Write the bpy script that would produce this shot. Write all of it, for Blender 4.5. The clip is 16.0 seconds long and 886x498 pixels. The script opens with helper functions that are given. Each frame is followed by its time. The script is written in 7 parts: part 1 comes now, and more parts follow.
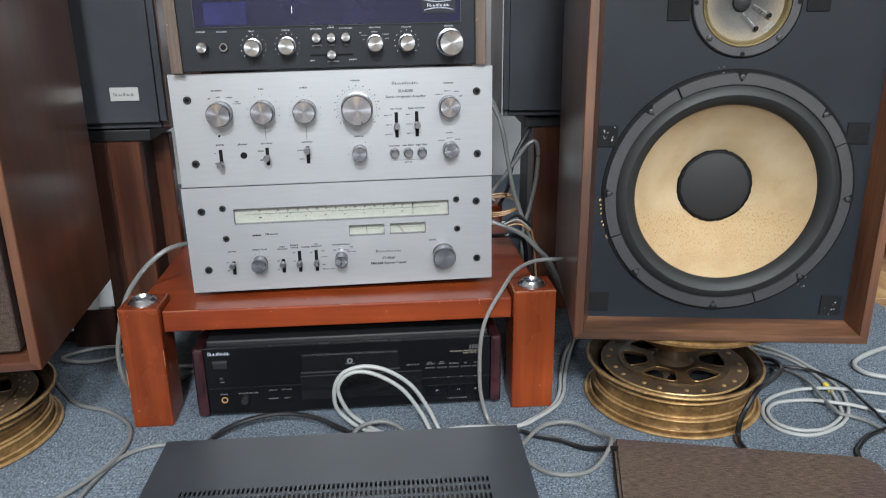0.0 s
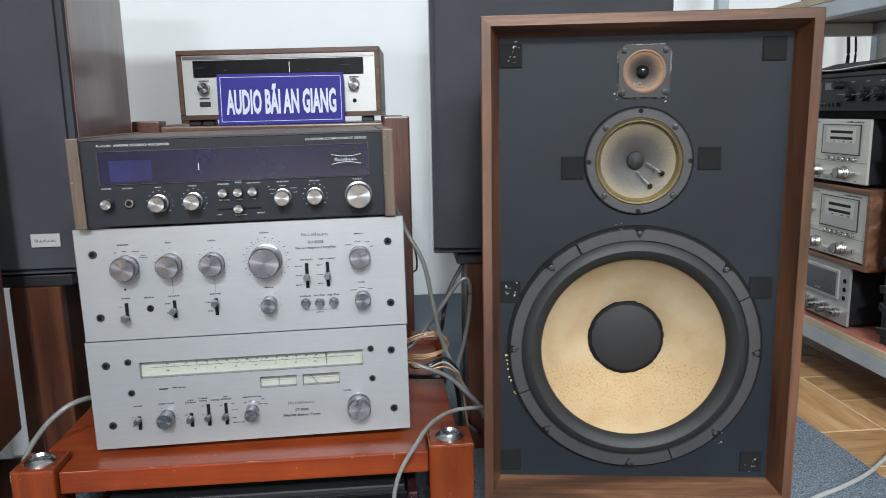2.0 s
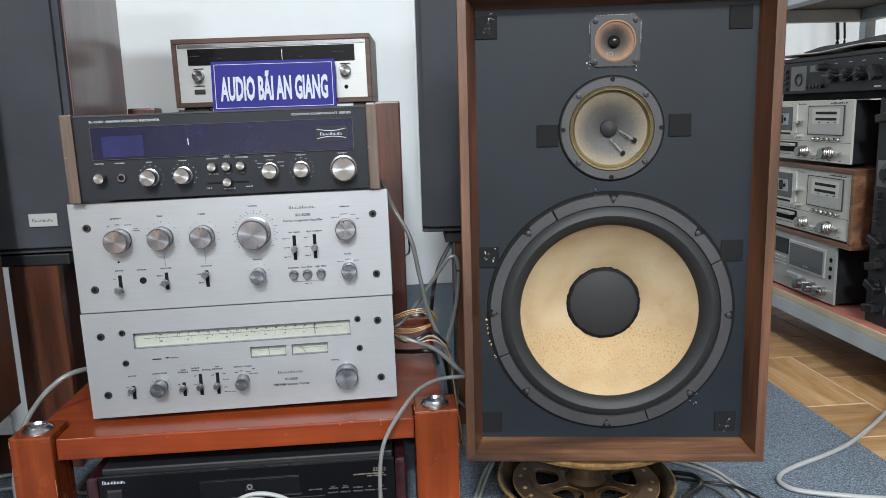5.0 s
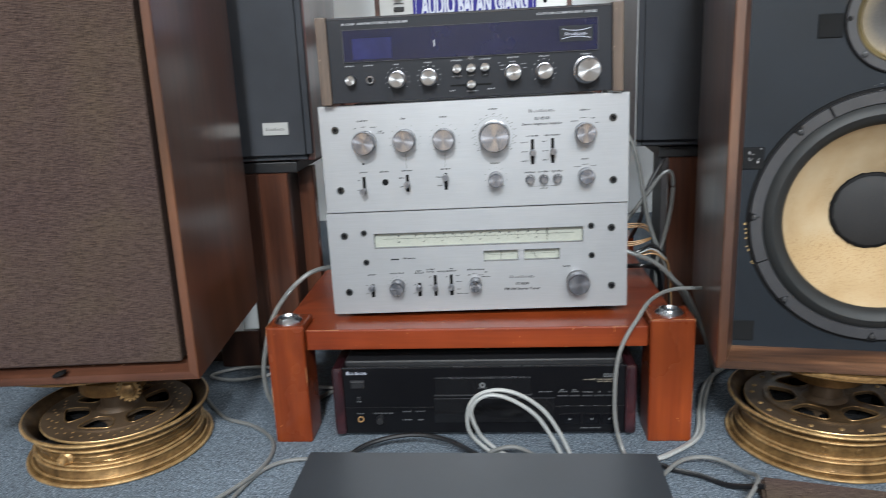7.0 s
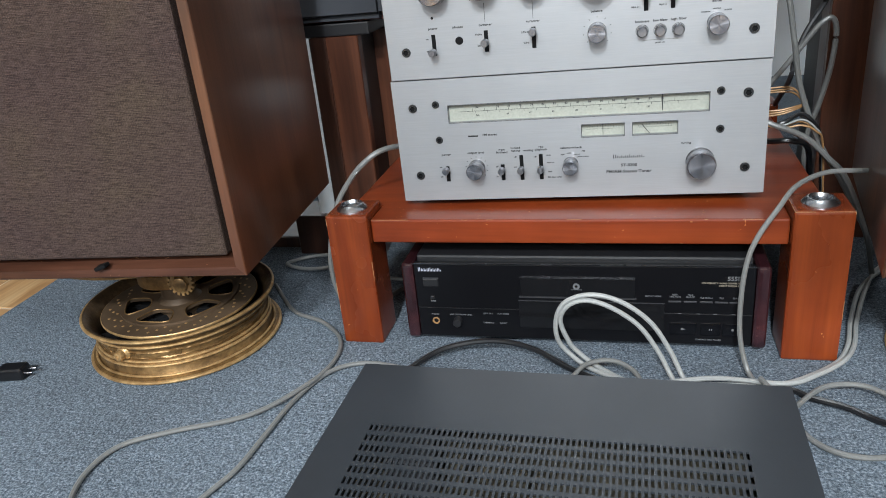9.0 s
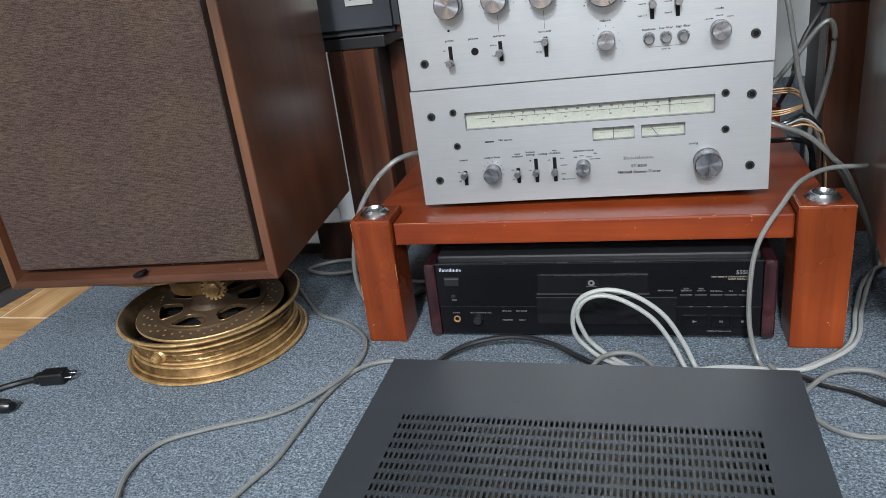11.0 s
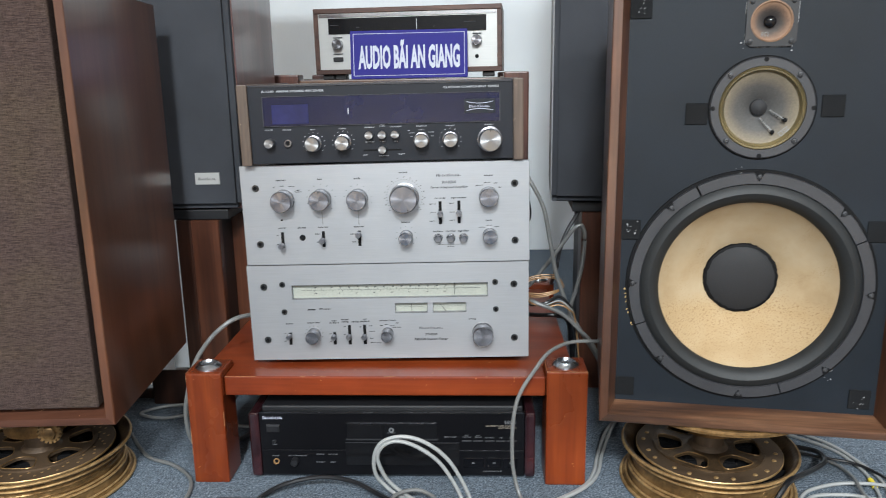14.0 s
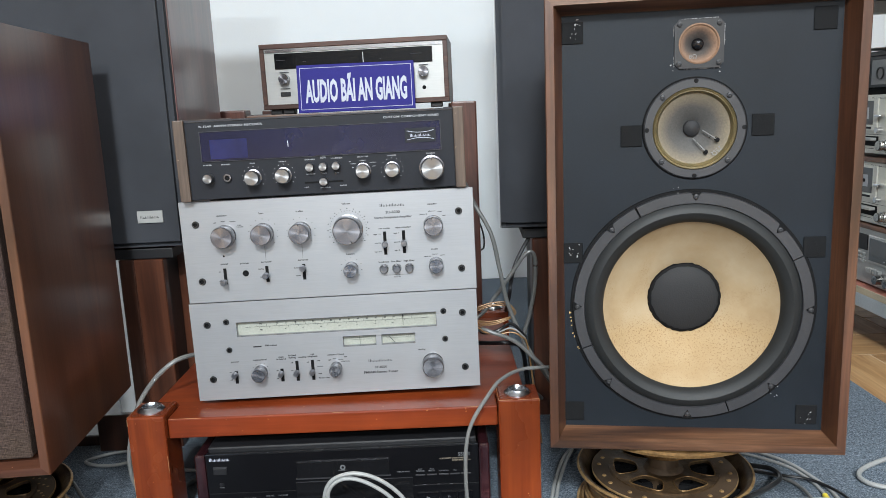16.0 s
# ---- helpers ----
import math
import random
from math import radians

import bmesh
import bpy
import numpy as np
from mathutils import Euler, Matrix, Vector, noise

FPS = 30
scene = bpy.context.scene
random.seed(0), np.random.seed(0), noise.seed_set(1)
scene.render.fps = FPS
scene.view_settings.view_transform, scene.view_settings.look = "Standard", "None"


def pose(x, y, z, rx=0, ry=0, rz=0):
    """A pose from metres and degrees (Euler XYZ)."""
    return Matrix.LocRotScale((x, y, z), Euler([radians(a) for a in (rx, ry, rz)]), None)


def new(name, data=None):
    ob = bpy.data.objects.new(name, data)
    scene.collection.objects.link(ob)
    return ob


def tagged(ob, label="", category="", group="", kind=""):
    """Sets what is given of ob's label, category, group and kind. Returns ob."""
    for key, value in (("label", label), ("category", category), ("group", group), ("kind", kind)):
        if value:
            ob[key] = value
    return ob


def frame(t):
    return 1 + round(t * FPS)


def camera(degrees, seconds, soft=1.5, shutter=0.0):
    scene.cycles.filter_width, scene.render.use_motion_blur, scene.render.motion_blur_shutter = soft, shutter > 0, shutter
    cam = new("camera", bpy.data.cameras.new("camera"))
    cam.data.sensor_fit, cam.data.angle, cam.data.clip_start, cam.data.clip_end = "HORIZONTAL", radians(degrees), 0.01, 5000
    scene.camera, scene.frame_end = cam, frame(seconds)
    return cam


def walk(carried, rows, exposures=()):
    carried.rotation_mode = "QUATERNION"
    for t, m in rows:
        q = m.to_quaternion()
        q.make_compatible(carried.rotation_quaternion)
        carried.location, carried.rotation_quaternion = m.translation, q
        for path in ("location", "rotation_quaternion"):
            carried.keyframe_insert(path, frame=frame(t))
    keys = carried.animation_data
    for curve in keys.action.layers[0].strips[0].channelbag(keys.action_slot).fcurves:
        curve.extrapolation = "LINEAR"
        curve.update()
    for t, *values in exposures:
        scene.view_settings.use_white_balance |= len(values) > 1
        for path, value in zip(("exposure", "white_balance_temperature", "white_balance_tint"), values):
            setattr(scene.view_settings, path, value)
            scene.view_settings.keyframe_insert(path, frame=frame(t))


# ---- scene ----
cam = camera(61.5, 16.0, 0.6, 0.3)
METRES, EYE, TILT, LEAN, TURN = 1.143, 0.591, 0.0, 0.0, -4.6
ROWS = [
    (0.0, 0.0, 0.0, 0.0, -0.2, -18.16, 0.6),
    (0.5, 0.0193, -0.0007, 0.0124, -0.76, -15.09, 0.8),
    (1.0, 0.0271, 0.0101, 0.0252, -1.29, -12.69, 1.13),
    (1.5, 0.0416, 0.0301, 0.0436, -1.49, -11.26, 1.14),
    (2.0, 0.1044, 0.0314, 0.0562, -0.69, -10.6, 1.08),
    (2.5, 0.1592, 0.0162, 0.0606, -0.46, -10.11, 1.22),
    (3.0, 0.155, 0.0135, 0.0521, -1.18, -10.31, 1.46),
    (3.2, 0.1524, 0.011, 0.0378, -1.13, -10.23, 1.62),
    (5.3, 0.1216, -0.0055, 0.0178, -0.38, -10.46, 1.63),
    (5.5, 0.1157, -0.0076, 0.0144, -0.42, -10.35, 1.56),
    (6.0, 0.1126, -0.0062, 0.0139, 1.48, -11.31, 1.63),
    (6.5, 0.0621, -0.0171, -0.0105, 4.89, -12.45, 1.88),
    (7.0, -0.0218, -0.0196, -0.0213, 8.62, -14.43, 2.39),
    (7.5, -0.0786, 0.0306, -0.0259, 12.57, -17.18, 2.94),
    (8.0, -0.0588, 0.0851, -0.0532, 15.71, -19.87, 3.7),
    (8.5, -0.0191, 0.1325, -0.0582, 17.04, -22.23, 4.46),
    (9.0, -0.0054, 0.1411, -0.0614, 17.73, -23.53, 5.37),
    (9.2, -0.013, 0.1412, -0.0583, 17.5, -24.14, 5.61),
    (11.3, -0.0074, 0.0963, -0.0485, 17.69, -22.82, 6.77),
    (11.5, -0.0091, 0.0974, -0.0428, 17.49, -22.94, 6.62),
    (12.0, -0.0212, 0.0865, -0.0408, 15.97, -21.91, 5.37),
    (12.5, -0.0378, 0.0439, -0.0301, 12.83, -20.09, 3.55),
    (13.0, -0.0496, 0.003, -0.0067, 9.99, -17.71, 2.1),
    (13.5, 0.0031, -0.0397, 0.0207, 8.2, -15.12, 1.15),
    (14.0, 0.0696, -0.0575, 0.0398, 6.88, -13.13, 0.88),
    (14.5, 0.1032, -0.0421, 0.0436, 5.56, -11.88, 1.14),
    (15.0, 0.1117, -0.0406, 0.0442, 4.75, -11.15, 1.72),
    (15.5, 0.1077, -0.0442, 0.0411, 4.34, -10.86, 2.19),
    (16.0, 0.0992, -0.0467, 0.0332, 4.1, -10.71, 2.35),
]
walk(cam, [(t, pose(0, 0, EYE, TILT, LEAN, TURN) @ pose(METRES * x, METRES * y, METRES * z, 90 + pitch, roll, yaw)) for t, x, y, z, yaw, pitch, roll in ROWS],
     ((0.0, 0.0), (6.5, 0.0), (7.0, -0.06), (7.5, -0.18), (8.0, 0.07), (8.5, 0.04), (9.0, 0.0), (12.5, 0.08), (13.0, 0.2), (13.5, 0.15), (14.0, 0.0), (16.0, 0.0)))

# ---- world, lights ----
world = bpy.data.worlds.new("world")
scene.world = world
world.use_nodes = True
world.node_tree.nodes["Background"].inputs[0].default_value = (0.75, 0.85, 1.0, 1)
world.node_tree.nodes["Background"].inputs[1].default_value = 0.25
# first lamp fits the knob shadows; the other four are unseen fill, added
PANELS = ((-0.08, -2.35, 0.40, 300.0), (1.45, -2.00, 0.60, 115.0), (-1.45, -2.60, 0.30, 58.0), (0.0, -4.20, 0.42, 280.0), (0.30, 1.50, 0.30, 11.0))
for x, y, wide, watts in PANELS:
    d = bpy.data.lights.new("panel_light", "AREA")
    d.shape, d.size, d.size_y, d.energy, d.color = "RECTANGLE", wide, wide, watts, (0.88, 0.955, 1.0)
    new("panel_light", d).matrix_world = pose(x, y, 2.765)


# ---- materials ----
def nodes_of(name):
    m = bpy.data.materials.new(name)
    m.use_nodes = True
    t = m.node_tree
    return m, t, t.nodes["Principled BSDF"]


def link(t, a, ao, b, bi):
    t.links.new(a.outputs[ao], b.inputs[bi])


def coords(t, scale, which="Object"):
    c = t.nodes.new("ShaderNodeTexCoord")
    mp = t.nodes.new("ShaderNodeMapping")
    mp.inputs["Scale"].default_value = scale
    link(t, c, which, mp, 0)
    return mp


def noise_node(t, mp, scale, detail=4.0, rough=0.55, distort=0.0):
    n = t.nodes.new("ShaderNodeTexNoise")
    n.inputs["Scale"].default_value = scale
    n.inputs["Detail"].default_value = detail
    n.inputs["Roughness"].default_value = rough
    n.inputs["Distortion"].default_value = distort
    link(t, mp, 0, n, "Vector")
    return n


def ramp(t, src, so, stops):
    r = t.nodes.new("ShaderNodeValToRGB")
    el = r.color_ramp.elements
    el[0].position, el[1].position = stops[0][0], stops[-1][0]
    el[0].color, el[1].color = (*stops[0][1], 1), (*stops[-1][1], 1)
    for p, c in stops[1:-1]:
        el.new(p).color = (*c, 1)
    link(t, src, so, r, 0)
    return r


def mix(t, fac, a, b, blend="MIX"):
    m = t.nodes.new("ShaderNodeMix")
    m.data_type, m.blend_type = "RGBA", blend
    if isinstance(fac, float):
        m.inputs[0].default_value = fac
    else:
        t.links.new(fac, m.inputs[0])
    t.links.new(a, m.inputs[6])
    if isinstance(b, tuple):
        m.inputs[7].default_value = (*b, 1)
    else:
        t.links.new(b, m.inputs[7])
    return m.outputs[2]


def bump(t, p, src, so, strength, dist):
    b = t.nodes.new("ShaderNodeBump")
    b.inputs["Strength"].default_value, b.inputs["Distance"].default_value = strength, dist
    link(t, src, so, b, "Height")
    link(t, b, 0, p, "Normal")


def plain(name, col, rough=0.5, metal=0.0, vary=0.12, grain=60.0, coat=0.0, bumpy=0.0, spec=0.5):
    """A painted, plastic or metal surface with blotches and a fine grain."""
    m, t, p = nodes_of(name)
    mp = coords(t, (1, 1, 1))
    big, fine = noise_node(t, mp, 9.0, 5), noise_node(t, mp, grain * 6, 3)
    lo = tuple(c * (1 - vary) for c in col)
    hi = tuple(min(1, c * (1 + vary)) for c in col)
    r1 = ramp(t, big, 0, ((0.3, lo), (0.7, hi)))
    r2 = ramp(t, fine, 0, ((0.35, (0.92,) * 3), (0.65, (1.06,) * 3)))
    t.links.new(mix(t, 1.0, r1.outputs[0], r2.outputs[0], "MULTIPLY"), p.inputs["Base Color"])
    rr = t.nodes.new("ShaderNodeMapRange")
    rr.inputs[3].default_value, rr.inputs[4].default_value = max(0.02, rough * 0.85), min(1, rough * 1.15)
    link(t, big, 0, rr, 0)
    link(t, rr, 0, p, "Roughness")
    p.inputs["Metallic"].default_value = metal
    p.inputs["Coat Weight"].default_value = coat
    p.inputs["Coat Roughness"].default_value = 0.12
    p.inputs["Specular IOR Level"].default_value = spec
    if bumpy:
        bump(t, p, fine, 0, 0.5, bumpy)
    return m


def wood(name, dark, mid, light, along="z", rough=0.4, coat=0.2, size=1.0, wear=0.0, worn=(0.6, 0.4, 0.25), pore=0.72, blot=0.78, spec=0.5):
    """Straight-grained wood, with broad figure, pores and scuffs."""
    m, t, p = nodes_of(name)
    k = {"x": (0.09, 1, 1), "y": (1, 0.09, 1), "z": (1, 1, 0.09)}[along]
    mp = coords(t, tuple(v * size for v in k))
    broad = noise_node(t, mp, 14.0, 6, 0.6, 1.6)
    mp2 = coords(t, tuple((v if v == 1 else 0.03) * size for v in k))
    pores = noise_node(t, mp2, 260.0, 3, 0.6)
    free = coords(t, (1, 1, 1))
    cloud = noise_node(t, free, 5.0, 4)
    r = ramp(t, broad, 0, ((0.36, dark), (0.5, mid), (0.64, light)))
    rp = ramp(t, pores, 0, ((0.3, (pore,) * 3), (0.62, (1.1 - 0.1 * (pore > 0.8),) * 3)))
    rc = ramp(t, cloud, 0, ((0.3, (blot,) * 3), (0.7, (1.12,) * 3)))
    col = mix(t, 1.0, mix(t, 1.0, r.outputs[0], rp.outputs[0], "MULTIPLY"), rc.outputs[0], "MULTIPLY")
    if wear:
        sc = noise_node(t, free, 130.0, 2, 0.5, 0.6)
        rs = ramp(t, sc, 0, ((0.74 - wear, (0, 0, 0)), (0.76 - wear, (1, 1, 1))))
        col = mix(t, rs.outputs[0], col, worn)
    t.links.new(col, p.inputs["Base Color"])
    rr = t.nodes.new("ShaderNodeMapRange")
    rr.inputs[3].default_value, rr.inputs[4].default_value = rough * 0.8, min(1, rough * 1.25)
    link(t, cloud, 0, rr, 0)
    link(t, rr, 0, p, "Roughness")
    p.inputs["Coat Weight"].default_value = coat
    p.inputs["Coat Roughness"].default_value = 0.18
    p.inputs["Specular IOR Level"].default_value = spec
    bump(t, p, pores, 0, 0.25, 0.0004)
    return m


def brushed(name, col, rough=0.42, along="x", metal=1.0):
    """Brushed, clear-anodised aluminium sheet."""
    m, t, p = nodes_of(name)
    k = {"x": (0.02, 1, 1), "z": (1, 1, 0.02)}[along]
    mp = coords(t, k)
    n = noise_node(t, mp, 900.0, 4, 0.7)
    free = noise_node(t, coords(t, (1, 1, 1)), 7.0, 5)
    a = ramp(t, n, 0, ((0.3, tuple(c * 0.95 for c in col)), (0.7, tuple(min(1, c * 1.045) for c in col))))
    b = ramp(t, free, 0, ((0.3, (0.93,) * 3), (0.7, (1.04,) * 3)))
    t.links.new(mix(t, 1.0, a.outputs[0], b.outputs[0], "MULTIPLY"), p.inputs["Base Color"])
    p.inputs["Metallic"].default_value, p.inputs["Roughness"].default_value = metal, rough
    p.inputs["Anisotropic"].default_value = 0.40
    p.inputs["Anisotropic Rotation"].default_value = 0.25 if along == "x" else 0.0
    bump(t, p, n, 0, 0.12, 0.0002)
    return m


def spun(name, col, rough=0.3):
    """Turned aluminium of a knob, with rings that catch the light in rays."""
    m, t, p = nodes_of(name)
    p.inputs["Base Color"].default_value = (*col, 1)
    p.inputs["Metallic"].default_value, p.inputs["Roughness"].default_value = 1.0, rough
    p.inputs["Anisotropic"].default_value = 0.88
    tn = t.nodes.new("ShaderNodeTangent")
    tn.direction_type, tn.axis = "RADIAL", "Y"
    link(t, tn, 0, p, "Tangent")
    return m


def carpet_mat():
    m, t, p = nodes_of("needle_felt")
    mp = coords(t, (1, 1, 1))
    f1, f2, f3 = noise_node(t, mp, 330.0, 3, 0.75), noise_node(t, mp, 110.0, 4, 0.7), noise_node(t, mp, 4.0, 5)
    a = ramp(t, f1, 0, ((0.36, (0.046, 0.061, 0.080)), (0.5, (0.120, 0.148, 0.181)), (0.64, (0.268, 0.312, 0.360))))
    b = ramp(t, f2, 0, ((0.32, (0.66,) * 3), (0.66, (1.22,) * 3)))
    c = ramp(t, f3, 0, ((0.3, (0.84,) * 3), (0.7, (1.1,) * 3)))
    t.links.new(mix(t, 1.0, mix(t, 1.0, a.outputs[0], b.outputs[0], "MULTIPLY"), c.outputs[0], "MULTIPLY"), p.inputs["Base Color"])
    p.inputs["Roughness"].default_value = 0.95
    p.inputs["Specular IOR Level"].default_value = 0.15
    bump(t, p, f1, 0, 0.9, 0.003)
    return m


def cloth_mat(name, dark, light, pitch):
    """Coarse woven grille cloth: warp and weft with slubs."""
    m, t, p = nodes_of(name)
    a = noise_node(t, coords(t, (1, 1, 0.16)), pitch, 2, 0.6)
    b = noise_node(t, coords(t, (0.09, 1, 1)), pitch, 2, 0.6)
    add = t.nodes.new("ShaderNodeMath")
    add.operation = "MULTIPLY_ADD"
    link(t, a, 0, add, 0)
    add.inputs[1].default_value = 0.55
    link(t, b, 0, add, 2)
    threads = []
    for axis in ("X", "Z"):
        w = t.nodes.new("ShaderNodeTexWave")
        w.bands_direction = axis
        w.inputs["Scale"].default_value = pitch / 5.2
        w.inputs["Distortion"].default_value = 1.6
        w.inputs["Detail Scale"].default_value = 0.6
        link(t, coords(t, (1, 1, 1)), 0, w, 0)
        threads.append(w)
    weave = t.nodes.new("ShaderNodeMath")
    weave.operation = "MULTIPLY"
    link(t, threads[0], 1, weave, 0)
    link(t, threads[1], 1, weave, 1)
    both = t.nodes.new("ShaderNodeMath")
    both.operation = "MULTIPLY_ADD"
    link(t, weave, 0, both, 0)
    both.inputs[1].default_value = 0.22
    link(t, add, 0, both, 2)
    fine = noise_node(t, coords(t, (1, 1, 1)), 700.0, 2)
    mr = t.nodes.new("ShaderNodeMapRange")
    mr.inputs[1].default_value, mr.inputs[2].default_value = 0.46, 1.2
    link(t, both, 0, mr, 0)
    r = ramp(t, mr, 0, ((0.22, dark), (0.5, tuple((u + v) / 2 for u, v in zip(dark, light))), (0.8, light)))
    f = ramp(t, fine, 0, ((0.3, (0.85,) * 3), (0.7, (1.13,) * 3)))
    dust = ramp(t, noise_node(t, coords(t, (1, 1, 1)), 6.0, 4), 0, ((0.36, (0.90, 0.86, 0.92)), (0.5, (0.98, 0.96, 0.96)), (0.64, (1.06, 1.08, 0.96))))
    cloth = mix(t, 1.0, mix(t, 1.0, r.outputs[0], f.outputs[0], "MULTIPLY"), dust.outputs[0], "MULTIPLY")
    t.links.new(cloth, p.inputs["Base Color"])
    p.inputs["Roughness"].default_value = 0.95
    p.inputs["Specular IOR Level"].default_value = 0.1
    bump(t, p, mr, 0, 0.7, 0.0015)
    return m


def cone_mat():
    """Aged cream paper cone, foxed with brown specks low down and along the edge."""
    m, t, p = nodes_of("cream_paper_cone")
    mp = coords(t, (1, 1, 1))
    big, spk, fib = noise_node(t, mp, 13.0, 5, 0.6), noise_node(t, mp, 420.0, 3, 0.75), noise_node(t, mp, 500.0, 3)
    base = ramp(t, big, 0, ((0.3, (0.285, 0.198, 0.108)), (0.5, (0.345, 0.258, 0.155)), (0.72, (0.385, 0.308, 0.205))))
    foxed = t.nodes.new("ShaderNodeMath")
    foxed.operation = "MULTIPLY"
    worn = ramp(t, noise_node(t, mp, 9.0, 3, 0.6, 0.5), 0, ((0.52, (0, 0, 0)), (0.66, (0.8, 0.8, 0.8))))
    dots = ramp(t, spk, 0, ((0.55, (0, 0, 0)), (0.62, (1, 1, 1))))
    sep = t.nodes.new("ShaderNodeSeparateXYZ")
    link(t, mp, 0, sep, 0)
    low = ramp(t, sep, "Z", ((0.075, (0.15, 0.15, 0.15)), (0.125, (0.9, 0.9, 0.9)), (0.155, (1, 1, 1)), (0.175, (0, 0, 0))))
    patch = t.nodes.new("ShaderNodeMath")
    patch.operation = "MULTIPLY_ADD"
    link(t, low, 0, patch, 0)
    patch.inputs[1].default_value = 0.75
    link(t, worn, 0, patch, 2)
    patch.use_clamp = True
    link(t, patch, 0, foxed, 0)
    link(t, dots, 0, foxed, 1)
    tide = ramp(t, sep, "Z", ((0.10, (0.25, 0.25, 0.25)), (0.150, (0.6, 0.6, 0.6)), (0.172, (0, 0, 0))))
    aged = mix(t, tide.outputs[0], base.outputs[0], (0.32, 0.215, 0.105))
    t.links.new(mix(t, foxed.outputs[0], aged, (0.195, 0.112, 0.050)), p.inputs["Base Color"])
    p.inputs["Roughness"].default_value = 0.8
    p.inputs["Specular IOR Level"].default_value = 0.2
    bump(t, p, fib, 0, 0.3, 0.0005)
    return m


def radial_paper(name, centre, stops):
    """Paper cone darker towards its middle; stops give the radius in metres."""
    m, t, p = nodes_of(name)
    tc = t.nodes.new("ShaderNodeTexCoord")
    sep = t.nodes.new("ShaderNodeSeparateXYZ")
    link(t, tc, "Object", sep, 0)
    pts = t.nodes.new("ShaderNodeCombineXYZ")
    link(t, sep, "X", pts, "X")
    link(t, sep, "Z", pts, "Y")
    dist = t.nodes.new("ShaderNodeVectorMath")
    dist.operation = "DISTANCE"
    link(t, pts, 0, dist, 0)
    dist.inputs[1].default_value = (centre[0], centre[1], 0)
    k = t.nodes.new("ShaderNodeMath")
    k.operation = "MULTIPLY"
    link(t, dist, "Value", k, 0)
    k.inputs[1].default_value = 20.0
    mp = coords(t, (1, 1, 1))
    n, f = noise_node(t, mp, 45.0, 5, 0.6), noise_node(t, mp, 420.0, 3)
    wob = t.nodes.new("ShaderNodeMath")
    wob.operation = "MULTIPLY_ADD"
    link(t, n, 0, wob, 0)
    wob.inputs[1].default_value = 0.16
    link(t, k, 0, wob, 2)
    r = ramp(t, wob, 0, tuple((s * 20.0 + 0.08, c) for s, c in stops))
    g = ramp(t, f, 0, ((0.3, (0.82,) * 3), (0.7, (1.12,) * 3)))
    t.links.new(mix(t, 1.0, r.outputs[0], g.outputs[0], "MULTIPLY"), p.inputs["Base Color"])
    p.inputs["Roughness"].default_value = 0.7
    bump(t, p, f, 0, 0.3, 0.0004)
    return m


def brass_mat(name="worn_gold_paint", tones=((0.3, (0.060, 0.032, 0.012)), (0.5, (0.185, 0.104, 0.039)), (0.72, (0.35, 0.212, 0.087)))):
    """Gold-painted alloy, brown with old brake dust, in random blotches."""
    m, t, p = nodes_of(name)
    mp = coords(t, (1, 1, 1))
    a, b = noise_node(t, mp, 22.0, 6, 0.65), noise_node(t, mp, 160.0, 4, 0.7)
    r = ramp(t, a, 0, tones)
    g = ramp(t, b, 0, ((0.3, (0.72,) * 3), (0.66, (1.15,) * 3)))
    t.links.new(mix(t, 1.0, r.outputs[0], g.outputs[0], "MULTIPLY"), p.inputs["Base Color"])
    p.inputs["Metallic"].default_value = 0.6
    rr = t.nodes.new("ShaderNodeMapRange")
    rr.inputs[3].default_value, rr.inputs[4].default_value = 0.26, 0.5
    link(t, b, 0, rr, 0)
    link(t, rr, 0, p, "Roughness")
    bump(t, p, a, 0, 0.6, 0.004)
    return m


def tile_mat(joined=False):
    m, t, p = nodes_of("wood_look_tile_field" if joined else "wood_look_tile")
    mp = coords(t, (1, 0.12, 1))
    n = noise_node(t, mp, 24.0, 6, 0.65, 1.5)
    fine = noise_node(t, coords(t, (1, 0.05, 1)), 200.0, 3)
    info = t.nodes.new("ShaderNodeNewGeometry" if joined else "ShaderNodeObjectInfo")
    r = ramp(t, n, 0, ((0.3, (0.27, 0.135, 0.054)), (0.5, (0.43, 0.255, 0.118)), (0.72, (0.53, 0.355, 0.19))))
    v = ramp(t, info, "Random Per Island" if joined else "Random", ((0.0, (0.78, 0.76, 0.74)), (1.0, (1.12, 1.12, 1.1))))
    f = ramp(t, fine, 0, ((0.3, (0.85,) * 3), (0.7, (1.08,) * 3)))
    t.links.new(mix(t, 1.0, mix(t, 1.0, r.outputs[0], v.outputs[0], "MULTIPLY"), f.outputs[0], "MULTIPLY"), p.inputs["Base Color"])
    p.inputs["Roughness"].default_value = 0.32
    return m


M_ALU = brushed("brushed_aluminium", (0.308, 0.314, 0.327), 0.44, "x", 0.70)
M_ALU2 = brushed("satin_aluminium", (0.45, 0.45, 0.44), 0.45, "x", 0.5)
M_KNOB = spun("spun_aluminium", (0.24, 0.24, 0.262), 0.24)
M_KNOBLIGHT = spun("bright_spun_aluminium", (0.29, 0.29, 0.295), 0.30)
M_KNOBSIDE = plain("turned_aluminium", (0.22, 0.22, 0.235), 0.27, 1.0, 0.06)
M_CHROME = plain("chrome", (0.72, 0.73, 0.75), 0.12, 1.0, 0.04)
M_CUP = plain("turned_steel", (0.56, 0.59, 0.63), 0.27, 1.0, 0.10, 90)
M_SCREW = plain("blackened_screw", (0.06, 0.06, 0.06), 0.3, 0.85)
